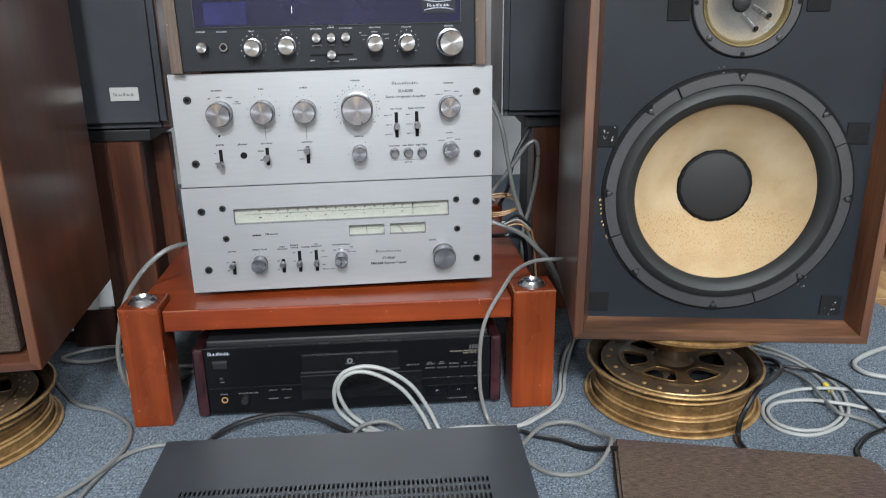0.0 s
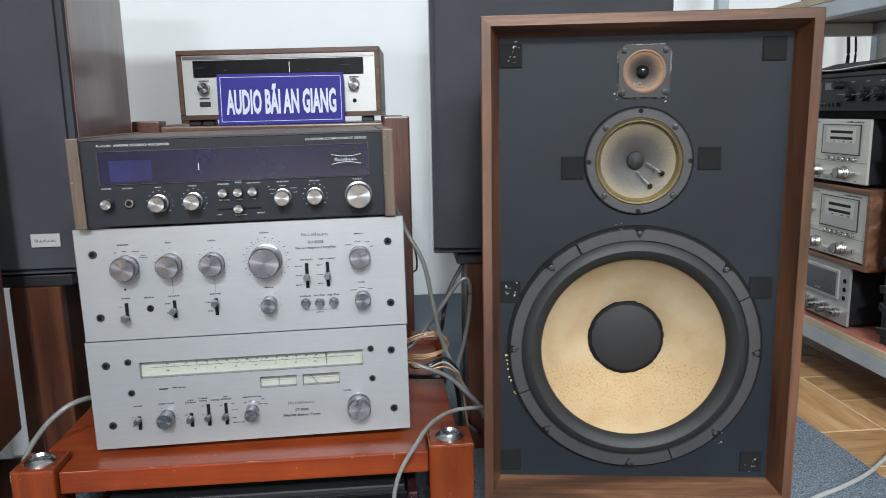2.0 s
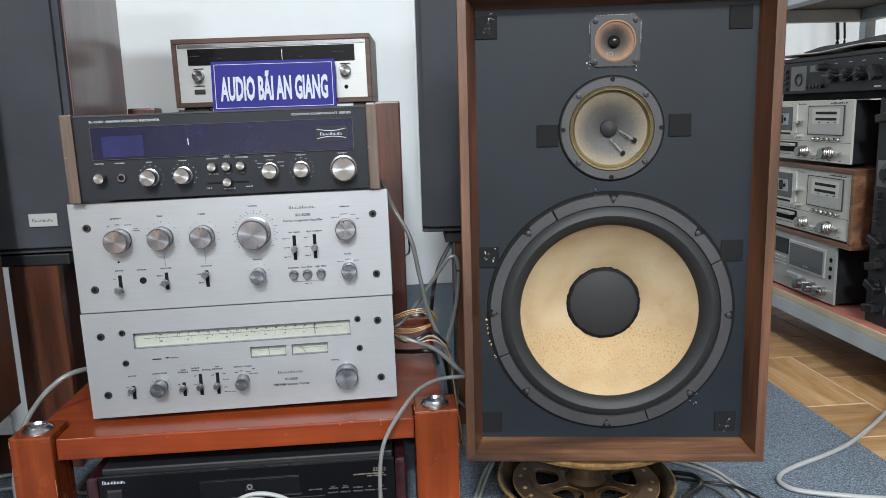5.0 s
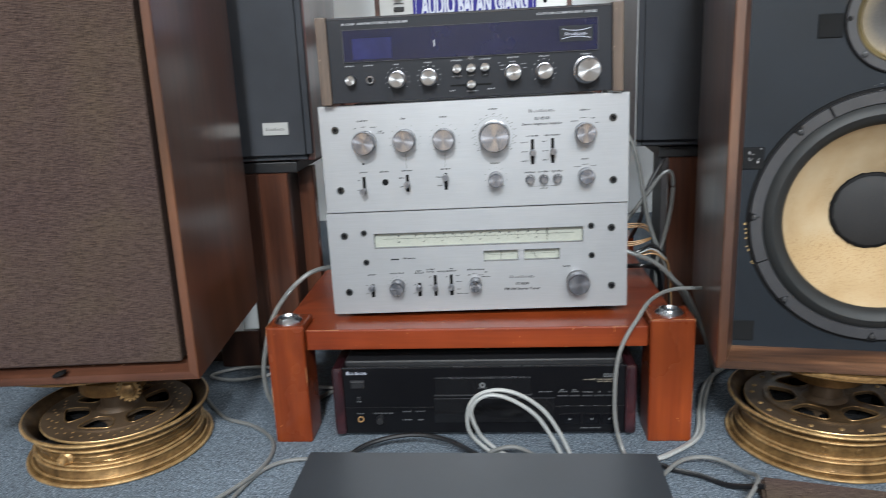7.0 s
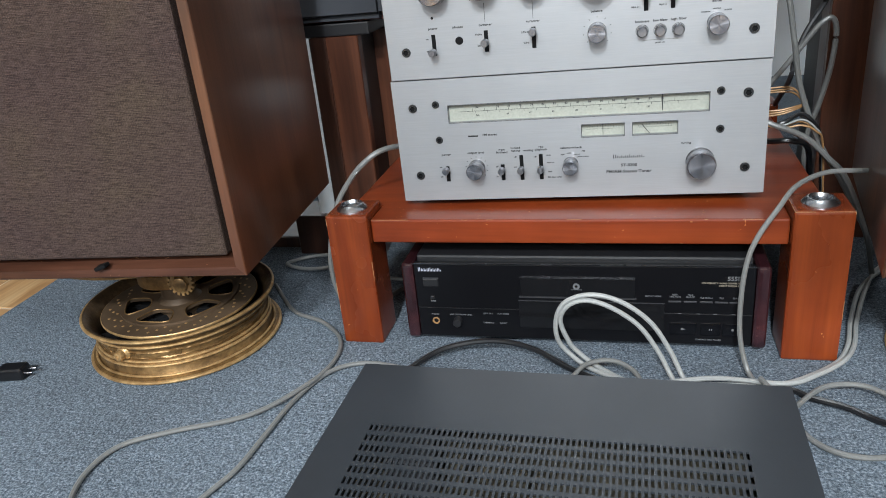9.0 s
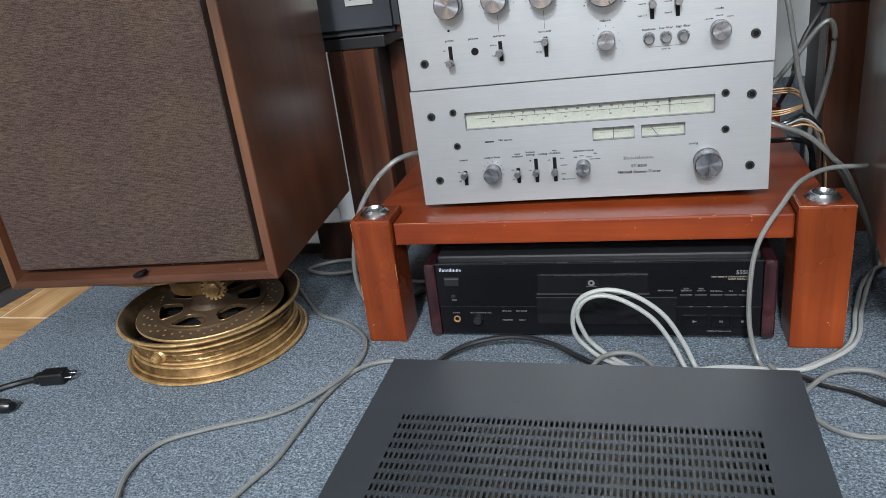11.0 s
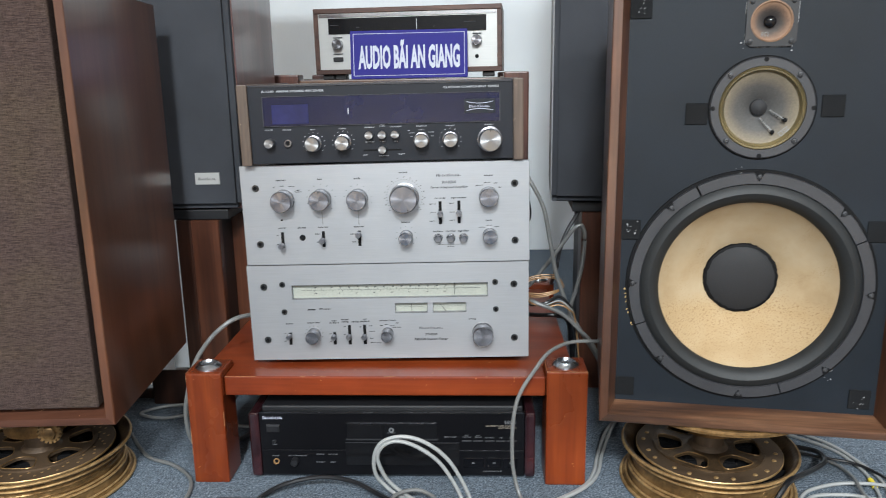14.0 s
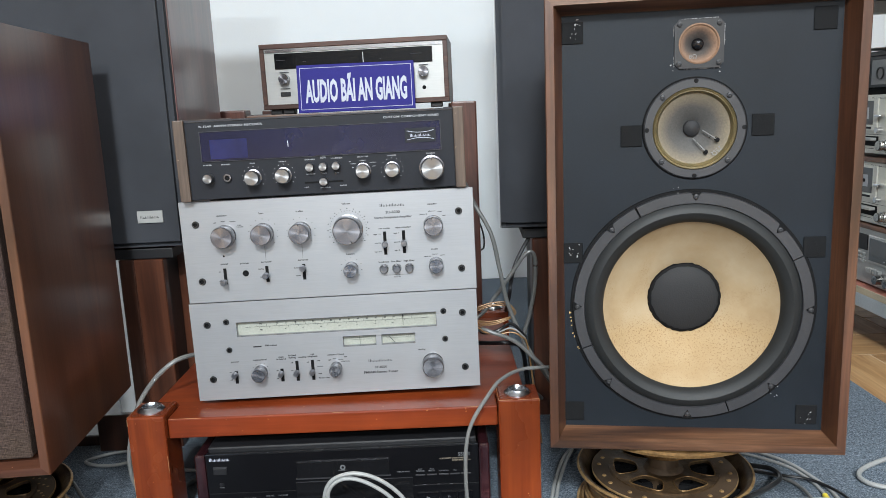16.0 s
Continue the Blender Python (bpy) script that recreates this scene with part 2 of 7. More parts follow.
M_DULLSCREW = plain("dull_black_screw", (0.028, 0.028, 0.03), 0.5, 0.4, 0.3)
M_INK = plain("dark_print", (0.018, 0.018, 0.02), 0.7, spec=0.2)
M_GREYINK = plain("grey_print", (0.045, 0.045, 0.05), 0.7, spec=0.2)
M_WHITEINK = plain("pale_print", (0.62, 0.64, 0.66), 0.6)
M_BOARDGREY = plain("grey_underside_board", (0.10, 0.105, 0.11), 0.6, 0.0, 0.15, 20)
M_DECKWOOD = wood("light_walnut_case", (0.085, 0.036, 0.020), (0.175, 0.082, 0.046), (0.27, 0.14, 0.085), "x", 0.4, 0.2)
M_DIMINK = plain("dim_grey_print", (0.10, 0.104, 0.11), 0.6)
M_SATIN = plain("satin_silver", (0.43, 0.43, 0.42), 0.34, 0.55, 0.05)
M_SMOKE = plain("grey_smoked_window", (0.085, 0.09, 0.095), 0.14, 0.0, 0.15)
M_MIXFACE = plain("dark_slate_panel", (0.0168, 0.0182, 0.0210), 0.5, 0.0, 0.12, spec=0.35)
M_PLATE = plain("clear_grey_plate", (0.13, 0.135, 0.14), 0.3, 0.0, 0.1)
M_PLATE2 = plain("recessed_silver_panel", (0.44, 0.44, 0.42), 0.35, 0.4, 0.06)
M_PALEINK = plain("dull_pale_print", (0.30, 0.31, 0.33), 0.6)
M_GOLDINK = plain("tan_print", (0.21, 0.18, 0.14), 0.6)
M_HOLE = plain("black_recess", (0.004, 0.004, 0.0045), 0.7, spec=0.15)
M_CASE = plain("black_enamel_steel", (0.0095, 0.0095, 0.011), 0.42, 0.0, 0.15, 90, bumpy=0.0002)
M_COVER = plain("dark_grey_enamel_cover", (0.0255, 0.0290, 0.0340), 0.30, 0.0, 0.1, 120, bumpy=0.00006, spec=0.34)
M_RCFACE = plain("black_anodised_panel", (0.0085, 0.010, 0.0145), 0.45, 0.0, 0.1, spec=0.28)
M_DIALGLASS = plain("smoked_dial_glass", (0.0050, 0.0060, 0.028), 0.16, 0.0, 0.3, 3, spec=0.5)
M_DIALBLUE = plain("blue_dial_filter", (0.013, 0.016, 0.078), 0.2, 0.0, 0.5, 5, spec=0.45)
M_GLOSS = plain("gloss_black_acrylic", (0.0035, 0.0035, 0.0045), 0.14, 0.0, 0.1, spec=0.35)
M_GLOSS2 = plain("smoked_acrylic", (0.007, 0.007, 0.008), 0.12, 0.0, 0.1, spec=0.35)
M_DIAL = plain("pale_dial_paper", (0.29, 0.30, 0.262), 0.55, 0.0, 0.06)
M_RACK = wood("red_orange_lacquered_wood", (0.168, 0.0265, 0.0074), (0.207, 0.0350, 0.0095), (0.255, 0.0480, 0.0115), "x", 0.34, 0.05, 1.0, 0.004, (0.40, 0.16, 0.06), 0.88, 0.6, 0.3)
M_RACKLEG = wood("red_orange_lacquered_post", (0.128, 0.0215, 0.0062), (0.160, 0.0290, 0.0080), (0.205, 0.0400, 0.0098), "z", 0.27, 0.12, 1.0, 0.002, (0.40, 0.16, 0.06), 0.88, 0.6, 0.3)
M_WALNUT = wood("oiled_walnut", (0.038, 0.0145, 0.0068), (0.074, 0.0285, 0.0132), (0.114, 0.0465, 0.0225), "z", 0.30, 0.45, 1.0, 0.0, (0.42, 0.26, 0.16), 0.7, 0.78, 0.6)
M_WALNUTX = wood("oiled_walnut_rail", (0.034, 0.0155, 0.009), (0.092, 0.041, 0.021), (0.175, 0.086, 0.045), "x", 0.4, 0.2, 1.0, 0.0, (0.42, 0.28, 0.18), 0.55)
M_SIDEWALNUT = wood("red_brown_walnut", (0.053, 0.0182, 0.0080), (0.081, 0.0282, 0.0122), (0.108, 0.0400, 0.0180), "z", 0.30, 0.45, 1.0, 0.0, (0.42, 0.26, 0.16), 0.86, 0.8, 0.6)
M_SIDERAIL = wood("red_brown_walnut_rail", (0.038, 0.0145, 0.0085), (0.066, 0.0250, 0.0145), (0.098, 0.040, 0.0240), "x", 0.36, 0.15, 1.0, 0.003, (0.34, 0.19, 0.11), 0.8, 0.75, 0.35)
M_CHEEK = wood("walnut_cheek", (0.030, 0.019, 0.014), (0.062, 0.040, 0.028), (0.098, 0.066, 0.047), "z", 0.5, 0.05, 1.3, 0.004, (0.28, 0.21, 0.15))
M_CHEEKWORN = plain("bare_worn_wood", (0.30, 0.145, 0.062), 0.7, 0.0, 0.2)
M_MAHOG = wood("dark_mahogany_veneer", (0.040, 0.0145, 0.013), (0.072, 0.027, 0.023), (0.11, 0.043, 0.037), "z", 0.3, 0.5)
M_STAND = wood("brown_stained_stand", (0.017, 0.0065, 0.0045), (0.034, 0.013, 0.008), (0.055, 0.021, 0.013), "z", 0.38, 0.3)
M_PANELWOOD = wood("warm_brown_figured_panel", (0.034, 0.0115, 0.0065), (0.072, 0.0245, 0.0130), (0.112, 0.039, 0.020), "z", 0.30, 0.35, 0.6)
M_BARECHIP = plain("bare_wood_chip", (0.46, 0.31, 0.13), 0.8)
M_KNOBMETAL = spun("turned_bright_metal", (0.42, 0.42, 0.41), 0.22)
M_BLACKKNOB = plain("satin_black_knob", (0.006, 0.006, 0.0065), 0.38, 0.0, 0.2)
M_PLAYER = plain("satin_black_panel", (0.0042, 0.0042, 0.0052), 0.3, 0.0, 0.12, spec=0.22)
M_PALESIDE = plain("pale_grey_vinyl", (0.34, 0.345, 0.355), 0.5, 0.0, 0.12)
M_RACK2 = wood("dark_red_stained_rack", (0.045, 0.015, 0.011), (0.085, 0.029, 0.019), (0.125, 0.045, 0.029), "z", 0.36, 0.3)
M_TUNCASE = wood("dark_walnut_case", (0.045, 0.018, 0.012), (0.085, 0.036, 0.024), (0.13, 0.058, 0.038), "x", 0.45, 0.1)
M_SIDEPANEL = wood("dark_rosewood_side", (0.014, 0.0042, 0.006), (0.028, 0.0080, 0.0105), (0.044, 0.0135, 0.0155), "y", 0.22, 0.7)
M_BAFFLE = plain("matt_black_baffle", (0.0073, 0.0103, 0.0145), 0.55, 0.0, 0.18, 80, bumpy=0.00003, spec=0.24)
M_BLACKGRILLE = plain("black_stretched_grille", (0.036, 0.0385, 0.045), 0.85, 0.0, 0.2, 200, bumpy=0.0004, spec=0.25)
M_VELCRO = plain("black_hook_pad", (0.0042, 0.0046, 0.0054), 0.75, 0.0, 0.5, 420, bumpy=0.0012, spec=0.22)
M_GASKET = plain("grey_rubber_gasket", (0.029, 0.029, 0.032), 0.45, 0.0, 0.15, 60, bumpy=0.0002)
M_SURROUND = plain("black_rubber_surround", (0.0125, 0.0135, 0.0140), 0.58, 0.0, 0.12, 60, spec=0.35)
M_DUST = plain("black_felt_dust_cap", (0.0065, 0.0063, 0.0075), 0.7, 0.0, 0.25, 90, bumpy=0.0004)
M_CONE = cone_mat()
M_MIDCONE = radial_paper("grey_brown_paper_cone", (-0.0043, 0.4267), ((0.012, (0.035, 0.034, 0.033)), (0.028, (0.062, 0.058, 0.054)), (0.046, (0.185, 0.150, 0.100))))
M_AMBER = plain("yellowed_glue_ring", (0.105, 0.080, 0.036), 0.3, 0.0, 0.55, 160, bumpy=0.0008)
M_TWCONE = radial_paper("brown_paper_tweeter", (-0.0008, 0.5313), ((0.007, (0.022, 0.020, 0.02)), (0.0135, (0.06, 0.048, 0.042)), (0.022, (0.20, 0.115, 0.070))))
M_CHIP = plain("chipped_white", (0.34, 0.34, 0.34), 0.8)
M_CLOTH = cloth_mat("brown_woven_grille_cloth", (0.029, 0.0200, 0.0172), (0.083, 0.0580, 0.0482), 950.0)
M_CLOTH2 = cloth_mat("dusty_brown_grille_cloth", (0.042, 0.029, 0.025), (0.150, 0.108, 0.092), 900.0)
M_BRASS = brass_mat()
M_GOLD = brass_mat("bright_gold_paint", ((0.3, (0.22, 0.124, 0.050)), (0.46, (0.40, 0.245, 0.106)), (0.68, (0.60, 0.40, 0.19))))
M_BARREL = brass_mat("dark_brown_gold_paint", ((0.3, (0.040, 0.024, 0.013)), (0.5, (0.095, 0.058, 0.030)), (0.72, (0.19, 0.118, 0.058))))
M_ROTOR = plain("browned_steel_rotor", (0.088, 0.056, 0.033), 0.5, 0.35, 0.5, 45, bumpy=0.0003)
M_CARPET = carpet_mat()
M_TILE = tile_mat()
M_TILEFIELD = tile_mat(True)
M_GROUT = plain("pale_tile_grout", (0.60, 0.47, 0.33), 0.8, 0.0, 0.15)
M_WALL = plain("pale_blue_white_paint", (0.80, 0.845, 0.875), 0.75, 0.0, 0.015, 300)
M_LOWBOUNCE = plain("low_bounce_grey", (0.22, 0.22, 0.225), 0.7, 0.0, 0.3, 6)
M_CEIL = plain("white_ceiling_paint", (0.7, 0.7, 0.7), 0.8, 0.0, 0.03)
M_CABLE = plain("grey_pvc_sheath", (0.135, 0.136, 0.132), 0.36, 0.0, 0.1)
M_CABLE2 = plain("pale_grey_pvc_sheath", (0.275, 0.28, 0.275), 0.4, 0.0, 0.08)
M_BLACKCABLE = plain("black_rubber_sheath", (0.007, 0.007, 0.008), 0.30, 0.0, 0.1)
M_COPPER = plain("copper_speaker_wire", (0.30, 0.165, 0.070), 0.4, 0.15, 0.2)
M_YELLOW = plain("yellow_tape", (0.75, 0.60, 0.05), 0.5)
M_SIGN = plain("royal_blue_acrylic", (0.022, 0.019, 0.185), 0.5, 0.0, 0.08, spec=0.12)
M_SIGNINK = plain("sign_white", (0.46, 0.48, 0.57), 0.5, 0.0, 0.05)
M_STEEL = plain("grey_blue_painted_steel", (0.37, 0.42, 0.46), 0.45, 0.2, 0.12, 40)
M_BOARD = plain("red_brown_board", (0.33, 0.12, 0.085), 0.55, 0.0, 0.2, 40)
M_PLYEDGE = plain("plywood_edge", (0.42, 0.36, 0.26), 0.7, 0.0, 0.2, 40)
M_BONE = plain("champagne_panel", (0.58, 0.57, 0.52), 0.4, 0.4, 0.05)
M_PAPER = plain("paper", (0.75, 0.74, 0.70), 0.8, 0.0, 0.05)
M_CIRCUIT = plain("dusty_circuit_parts", (0.10, 0.085, 0.06), 0.7, 0.1, 0.6, 12)
M_BLACKVINYL = plain("black_vinyl_wrap", (0.044, 0.049, 0.058), 0.5, 0.0, 0.15)
M_LEATHER = plain("black_vinyl", (0.02, 0.02, 0.022), 0.4, 0.0, 0.1)


# ---- mesh helpers ----
def box(bm, x0, x1, y0, y1, z0, z1, bev=0.0, seg=2):
    r = bmesh.ops.create_cube(bm, size=1.0, matrix=Matrix.Translation(((x0 + x1) / 2, (y0 + y1) / 2, (z0 + z1) / 2)) @ Matrix.Diagonal((x1 - x0, y1 - y0, z1 - z0, 1)))
    if bev:
        es = list({e for v in r["verts"] for e in v.link_edges})
        bmesh.ops.bevel(bm, geom=es, offset=bev, segments=seg, affect="EDGES", profile=0.6)
    return bm


def boxbm(x0, x1, y0, y1, z0, z1, bev=0.0, seg=2):
    return box(bmesh.new(), x0, x1, y0, y1, z0, z1, bev, seg)


def lathe(bm, profile, seg=32, m=None, close=True):
    """Turns (r, h) pairs about the z axis; m places the result."""
    m = m or Matrix.Identity(4)
    rings = []
    for r, h in profile:
        if r < 1e-6:
            rings.append([bm.verts.new(m @ Vector((0, 0, h)))])
        else:
            rings.append([bm.verts.new(m @ Vector((r * math.cos(a), r * math.sin(a), h))) for a in (2 * math.pi * i / seg for i in range(seg))])
    for a, b in zip(rings, rings[1:]):
        if len(a) == 1 and len(b) == 1:
            continue
        for i in range(seg):
            j = (i + 1) % seg
            if len(a) == 1:
                f = bm.faces.new((a[0], b[j], b[i]))
            elif len(b) == 1:
                f = bm.faces.new((a[i], a[j], b[0]))
            else:
                f = bm.faces.new((a[i], a[j], b[j], b[i]))
            f.smooth = True
    return bm


OUT = Matrix.Rotation(radians(90), 4, "X")  # turns a lathe's z axis to -y, out of a front panel


def finish(bm, mat, sharp=35):
    me = bpy.data.meshes.new("mesh")
    bmesh.ops.recalc_face_normals(bm, faces=bm.faces)
    for e in bm.edges:
        if len(e.link_faces) == 2 and e.calc_face_angle(0) > radians(sharp):
            e.smooth = False
    bm.to_mesh(me)
    bm.free()
    for k in (mat if isinstance(mat, (list, tuple)) else (mat,)):
        me.materials.append(k)
    return me


def part(name, bm, mat, parent, label="", at=None):
    """ONE mesh object under a thing or a part. bm may be a mesh that is shared."""
    me = bm if isinstance(bm, bpy.types.Mesh) else finish(bm, mat)
    ob = new(name, me)
    ob.parent = parent
    if at is not None:
        ob.matrix_basis = at if isinstance(at, Matrix) else Matrix.Translation(at)
    if label:
        ob["label"] = label
    return ob


def thing(name, label, category, m=None, group="", bm=None, mat=None):
    ob = new(name, finish(bm, mat) if bm else None)
    if m is not None:
        ob.matrix_basis = m
    return tagged(ob, label, category, group)


def structure(name, bm, mat, label):
    return tagged(new(name, finish(bm, mat)), label, name.split("_")[0], "", "structure")


def text_into(bm, s, x, z, size, y=0.0, align="CENTER", wide=1.0, thick=0.00015, bold=0.024):
    """Adds lettering in the built-in font, standing on a front panel."""
    c = bpy.data.curves.new("t", "FONT")
    c.body, c.size, c.align_x, c.align_y, c.resolution_u, c.extrude = s, size, align, "CENTER", 2, thick
    c.offset = size * bold
    o = bpy.data.objects.new("t", c)
    scene.collection.objects.link(o)
    bpy.context.view_layer.update()
    me = bpy.data.meshes.new_from_object(o.evaluated_get(bpy.context.evaluated_depsgraph_get()))
    me.transform(Matrix.Translation((x, y, z)) @ OUT @ Matrix.Diagonal((wide, 1, 1, 1)))
    bm.from_mesh(me)
    bpy.data.objects.remove(o)
    bpy.data.curves.remove(c)
    bpy.data.meshes.remove(me)


def curve_pts(pts, n=10):
    """Catmull-Rom through the points."""
    P = [Vector(p) for p in pts]
    P = [P[0] * 2 - P[1]] + P + [P[-1] * 2 - P[-2]]
    out = []
    for i in range(1, len(P) - 2):
        for k in range(n):
            t = k / n
            a, b, c, d = P[i - 1], P[i], P[i + 1], P[i + 2]
            out.append(0.5 * ((2 * b) + (c - a) * t + (2 * a - 5 * b + 4 * c - d) * t * t + (3 * b - a - 3 * c + d) * t ** 3))
    out.append(P[-2])
    return out


def tube(bm, pts, r, seg=8, n=10, smooth=True):
    path = curve_pts(pts, n) if smooth else [Vector(p) for p in pts]
    rings, up = [], Vector((0, 0, 1))
    for i, p in enumerate(path):
        d = (path[min(i + 1, len(path) - 1)] - path[max(i - 1, 0)]).normalized()
        s = d.cross(up)
        s = s.normalized() if s.length > 1e-3 else Vector((1, 0, 0))
        u = s.cross(d)
        rings.append([bm.verts.new(p + r * (math.cos(a) * s + math.sin(a) * u)) for a in (2 * math.pi * k / seg for k in range(seg))])
    for a, b in zip(rings, rings[1:]):
        for k in range(seg):
            f = bm.faces.new((a[k], a[(k + 1) % seg], b[(k + 1) % seg], b[k]))
            f.smooth = True
    bm.faces.new(rings[0])
    bm.faces.new(rings[-1][::-1])
    return bm


def cable(label, pts, r, mat, group="", name="cable"):
    return thing(name, label, "cable", None, group, tube(bmesh.new(), pts, r), mat)


# ---- room ----
structure("floor", boxbm(-2.6, 2.6, -5.6, 2.8, -0.06, -0.0056), M_GROUT, "pale grouted bed under wood-look floor tiles")
structure("wall_north", boxbm(-2.6, 2.6, 2.64, 2.8, -0.0056, 2.8), M_WALL, "pale bluish white painted plaster wall")
# walls out of view, added to close the room; grey holds bounce down
structure("wall_south", boxbm(-2.6, 2.6, -5.8, -5.6, -0.0056, 2.8), M_LOWBOUNCE, "unseen wall closing the room, grey to keep bounce light low")
structure("wall_west", boxbm(-2.8, -2.6, -5.8, 2.8, -0.0056, 2.8), M_LOWBOUNCE, "unseen wall closing the room, grey to keep bounce light low")
structure("wall_east", boxbm(2.6, 2.8, -5.8, 2.8, -0.0056, 2.8), M_LOWBOUNCE, "unseen wall closing the room, grey to keep bounce light low")
structure("ceiling", boxbm(-2.8, 2.8, -5.8, 2.8, 2.8, 2.9), M_CEIL, "plain white painted ceiling")
tagged(new("carpet", finish(boxbm(-1.0, 1.0, -2.4, 2.636, -0.0054, 0.0), M_CARPET)), "blue-grey needle-felt carpet laid over the tiles", "carpet", "", "structure")
M_GLOW = bpy.data.materials.new("lamp_glow")
M_GLOW.use_nodes = True
_p = M_GLOW.node_tree.nodes["Principled BSDF"]
_p.inputs["Emission Color"].default_value, _p.inputs["Emission Strength"].default_value = (0.93, 0.98, 1, 1), 6.0
# a housing for each lamp, the added fill lamps too; all out of view
for x, y, wide, watts in PANELS:
    lamp = thing("ceiling_light", "square LED panel light added on the unseen ceiling, switched on", "ceiling light", pose(x, y, 2.8), "panel lights on the ceiling")
    r = wide / 2 + 0.02
    part("frame", boxbm(-r, r, -r, r, -0.02, 0.0, 0.003), M_CEIL, lamp)
    part("diffuser", boxbm(-r + 0.015, r - 0.015, -r + 0.015, r - 0.015, -0.026, -0.0205, 0.002), M_GLOW, lamp)


# ---- knobs and switches ----
def knob_mesh(r, h, skirt=1.0, pointer=True, face=None):
    """A turned knob that sticks out along -y; slot 0 front and ring, slot 1 side, slot 2 pointer."""
    bm = bmesh.new()
    prof = [(r * skirt, 0), (r * skirt, h * 0.13), (r * 0.96, h * 0.16), (r * 0.96, h * 0.22), (r, h * 0.26), (r, h * 0.91), (r * 0.97, h * 0.97), (r * 0.945, h)]
    lathe(bm, prof, 40, OUT)
    n0 = len(bm.faces)
    lathe(bm, [(r * 0.95, h), (r * 0.92, h * 0.985)], 40, OUT)
    n9 = len(bm.faces)
    lathe(bm, [(r * 0.92, h * 0.985), (0, h * 0.985)], 40, OUT)
    bm.faces.ensure_lookup_table()
    for f in bm.faces[n9:]:
        f.smooth = False
    for i, f in enumerate(bm.faces):
        f.material_index = 1 if i < n0 else 0
    if pointer:
        n1 = len(bm.faces)
        box(bm, -r * 0.03, r * 0.03, -h * 1.004, -h * 0.97, r * 0.74, r * 0.9)
        bm.faces.ensure_lookup_table()
        for f in bm.faces[n1:]:
            f.material_index = 2
    return finish(bm, (face or M_KNOB, M_KNOBSIDE, M_SCREW))


KNOBS = {}


def knob(parent, x, z, r, h, skirt=1.0, turn=0.0, name="knob", label="", face=None):
    key = (round(r, 4), round(h, 4), skirt, face)
    if key not in KNOBS:
        KNOBS[key] = knob_mesh(r, h, skirt, True, face)
    return part(name, KNOBS[key], None, parent, label, Matrix.Translation((x, 0, z)) @ Matrix.Rotation(radians(turn), 4, "Y"))


def screw_mesh():
    bm = bmesh.new()
    lathe(bm, [(0.0055, 0), (0.0055, 0.0016), (0.0048, 0.0026), (0.0033, 0.0026)], 20, OUT)
    n = len(bm.faces)
    lathe(bm, [(0.0033, 0.0026), (0.0029, 0.0004), (0, 0.0004)], 6, OUT)
    bm.faces.ensure_lookup_table()
    for f in bm.faces[n:]:
        f.material_index = 1
    return finish(bm, (M_SCREW, M_HOLE))


SCREW = screw_mesh()


def lever(parent, x, z0, z1, ztip, reach=0.018, r=0.0042):
    """A slotted switch: a black slot in the panel and a turned lever in it."""
    part("switch_slot", boxbm(x - 0.0024, x + 0.0024, -0.0006, 0.0002, z0, z1), M_HOLE, parent)
    bm = bmesh.new()
    lathe(bm, [(r * 0.55, 0), (r * 0.6, reach * 0.35), (r, reach * 0.42), (r, reach * 0.93), (r * 0.85, reach), (0, reach)], 16, OUT)
    part("switch_lever", bm, M_KNOBSIDE, parent, "", (x, 0, ztip))


def dots(bm, x, z, r, a0, a1, n, size=0.0006, long=0.0):
    """A ring of index ticks round a knob, from angle a0 to a1 (degrees, 0 is up, clockwise)."""
    for i in range(n):
        a = radians(a0 + (a1 - a0) * i / max(1, n - 1))
        m = Matrix.Translation((x, -0.0002, z)) @ Matrix.Rotation(a, 4, "Y") @ Matrix.Translation((0, 0, r))
        bmesh.ops.create_cube(bm, size=1.0, matrix=m @ Matrix.Diagonal((size, 0.0003, size + long, 1)))


def brand_bars(bm, x0, x1, z, h, y=-0.0002):
    """A maker's name as plain slim blocks of its size."""
    n = 8
    w = (x1 - x0) / n
    for i in range(n):
        hh, u, e = h * (0.88 if i in (0, 4) else 0.66), x0 + i * w, w * 0.2
        box(bm, u, u + e, y - 0.0002, y, z - h / 2, z - h / 2 + hh)
        box(bm, u + w * 0.5, u + w * 0.5 + e, y - 0.0002, y, z - h / 2, z - h / 2 + hh * (0.55 if i % 3 else 1.0))


def print_lines(parent, rows, mat, name="caption_lettering", y=-0.0001, wide=1.0):
    bm = bmesh.new()
    for s, x, z, size in rows:
        text_into(bm, s, x, z, size, y, "CENTER", wide)
    ob = part(name, bm, mat, parent)
    ob["kind"] = "stuff"
    return ob


def place(X0, Z0, k=0.0095):
    """From room coordinates on a unit's face to the unit's own, which leans with its stack."""
    return lambda x, z: (x - X0, z - Z0 - (x - X0) * k)


def body(parent, w, h, d, mat, drop=0.004, y0=0.006):
    part("cover", boxbm(-w / 2, w / 2, y0, d, drop, h - 0.003, 0.003), mat, parent)


YAW, ROLL = 0.9, -0.55


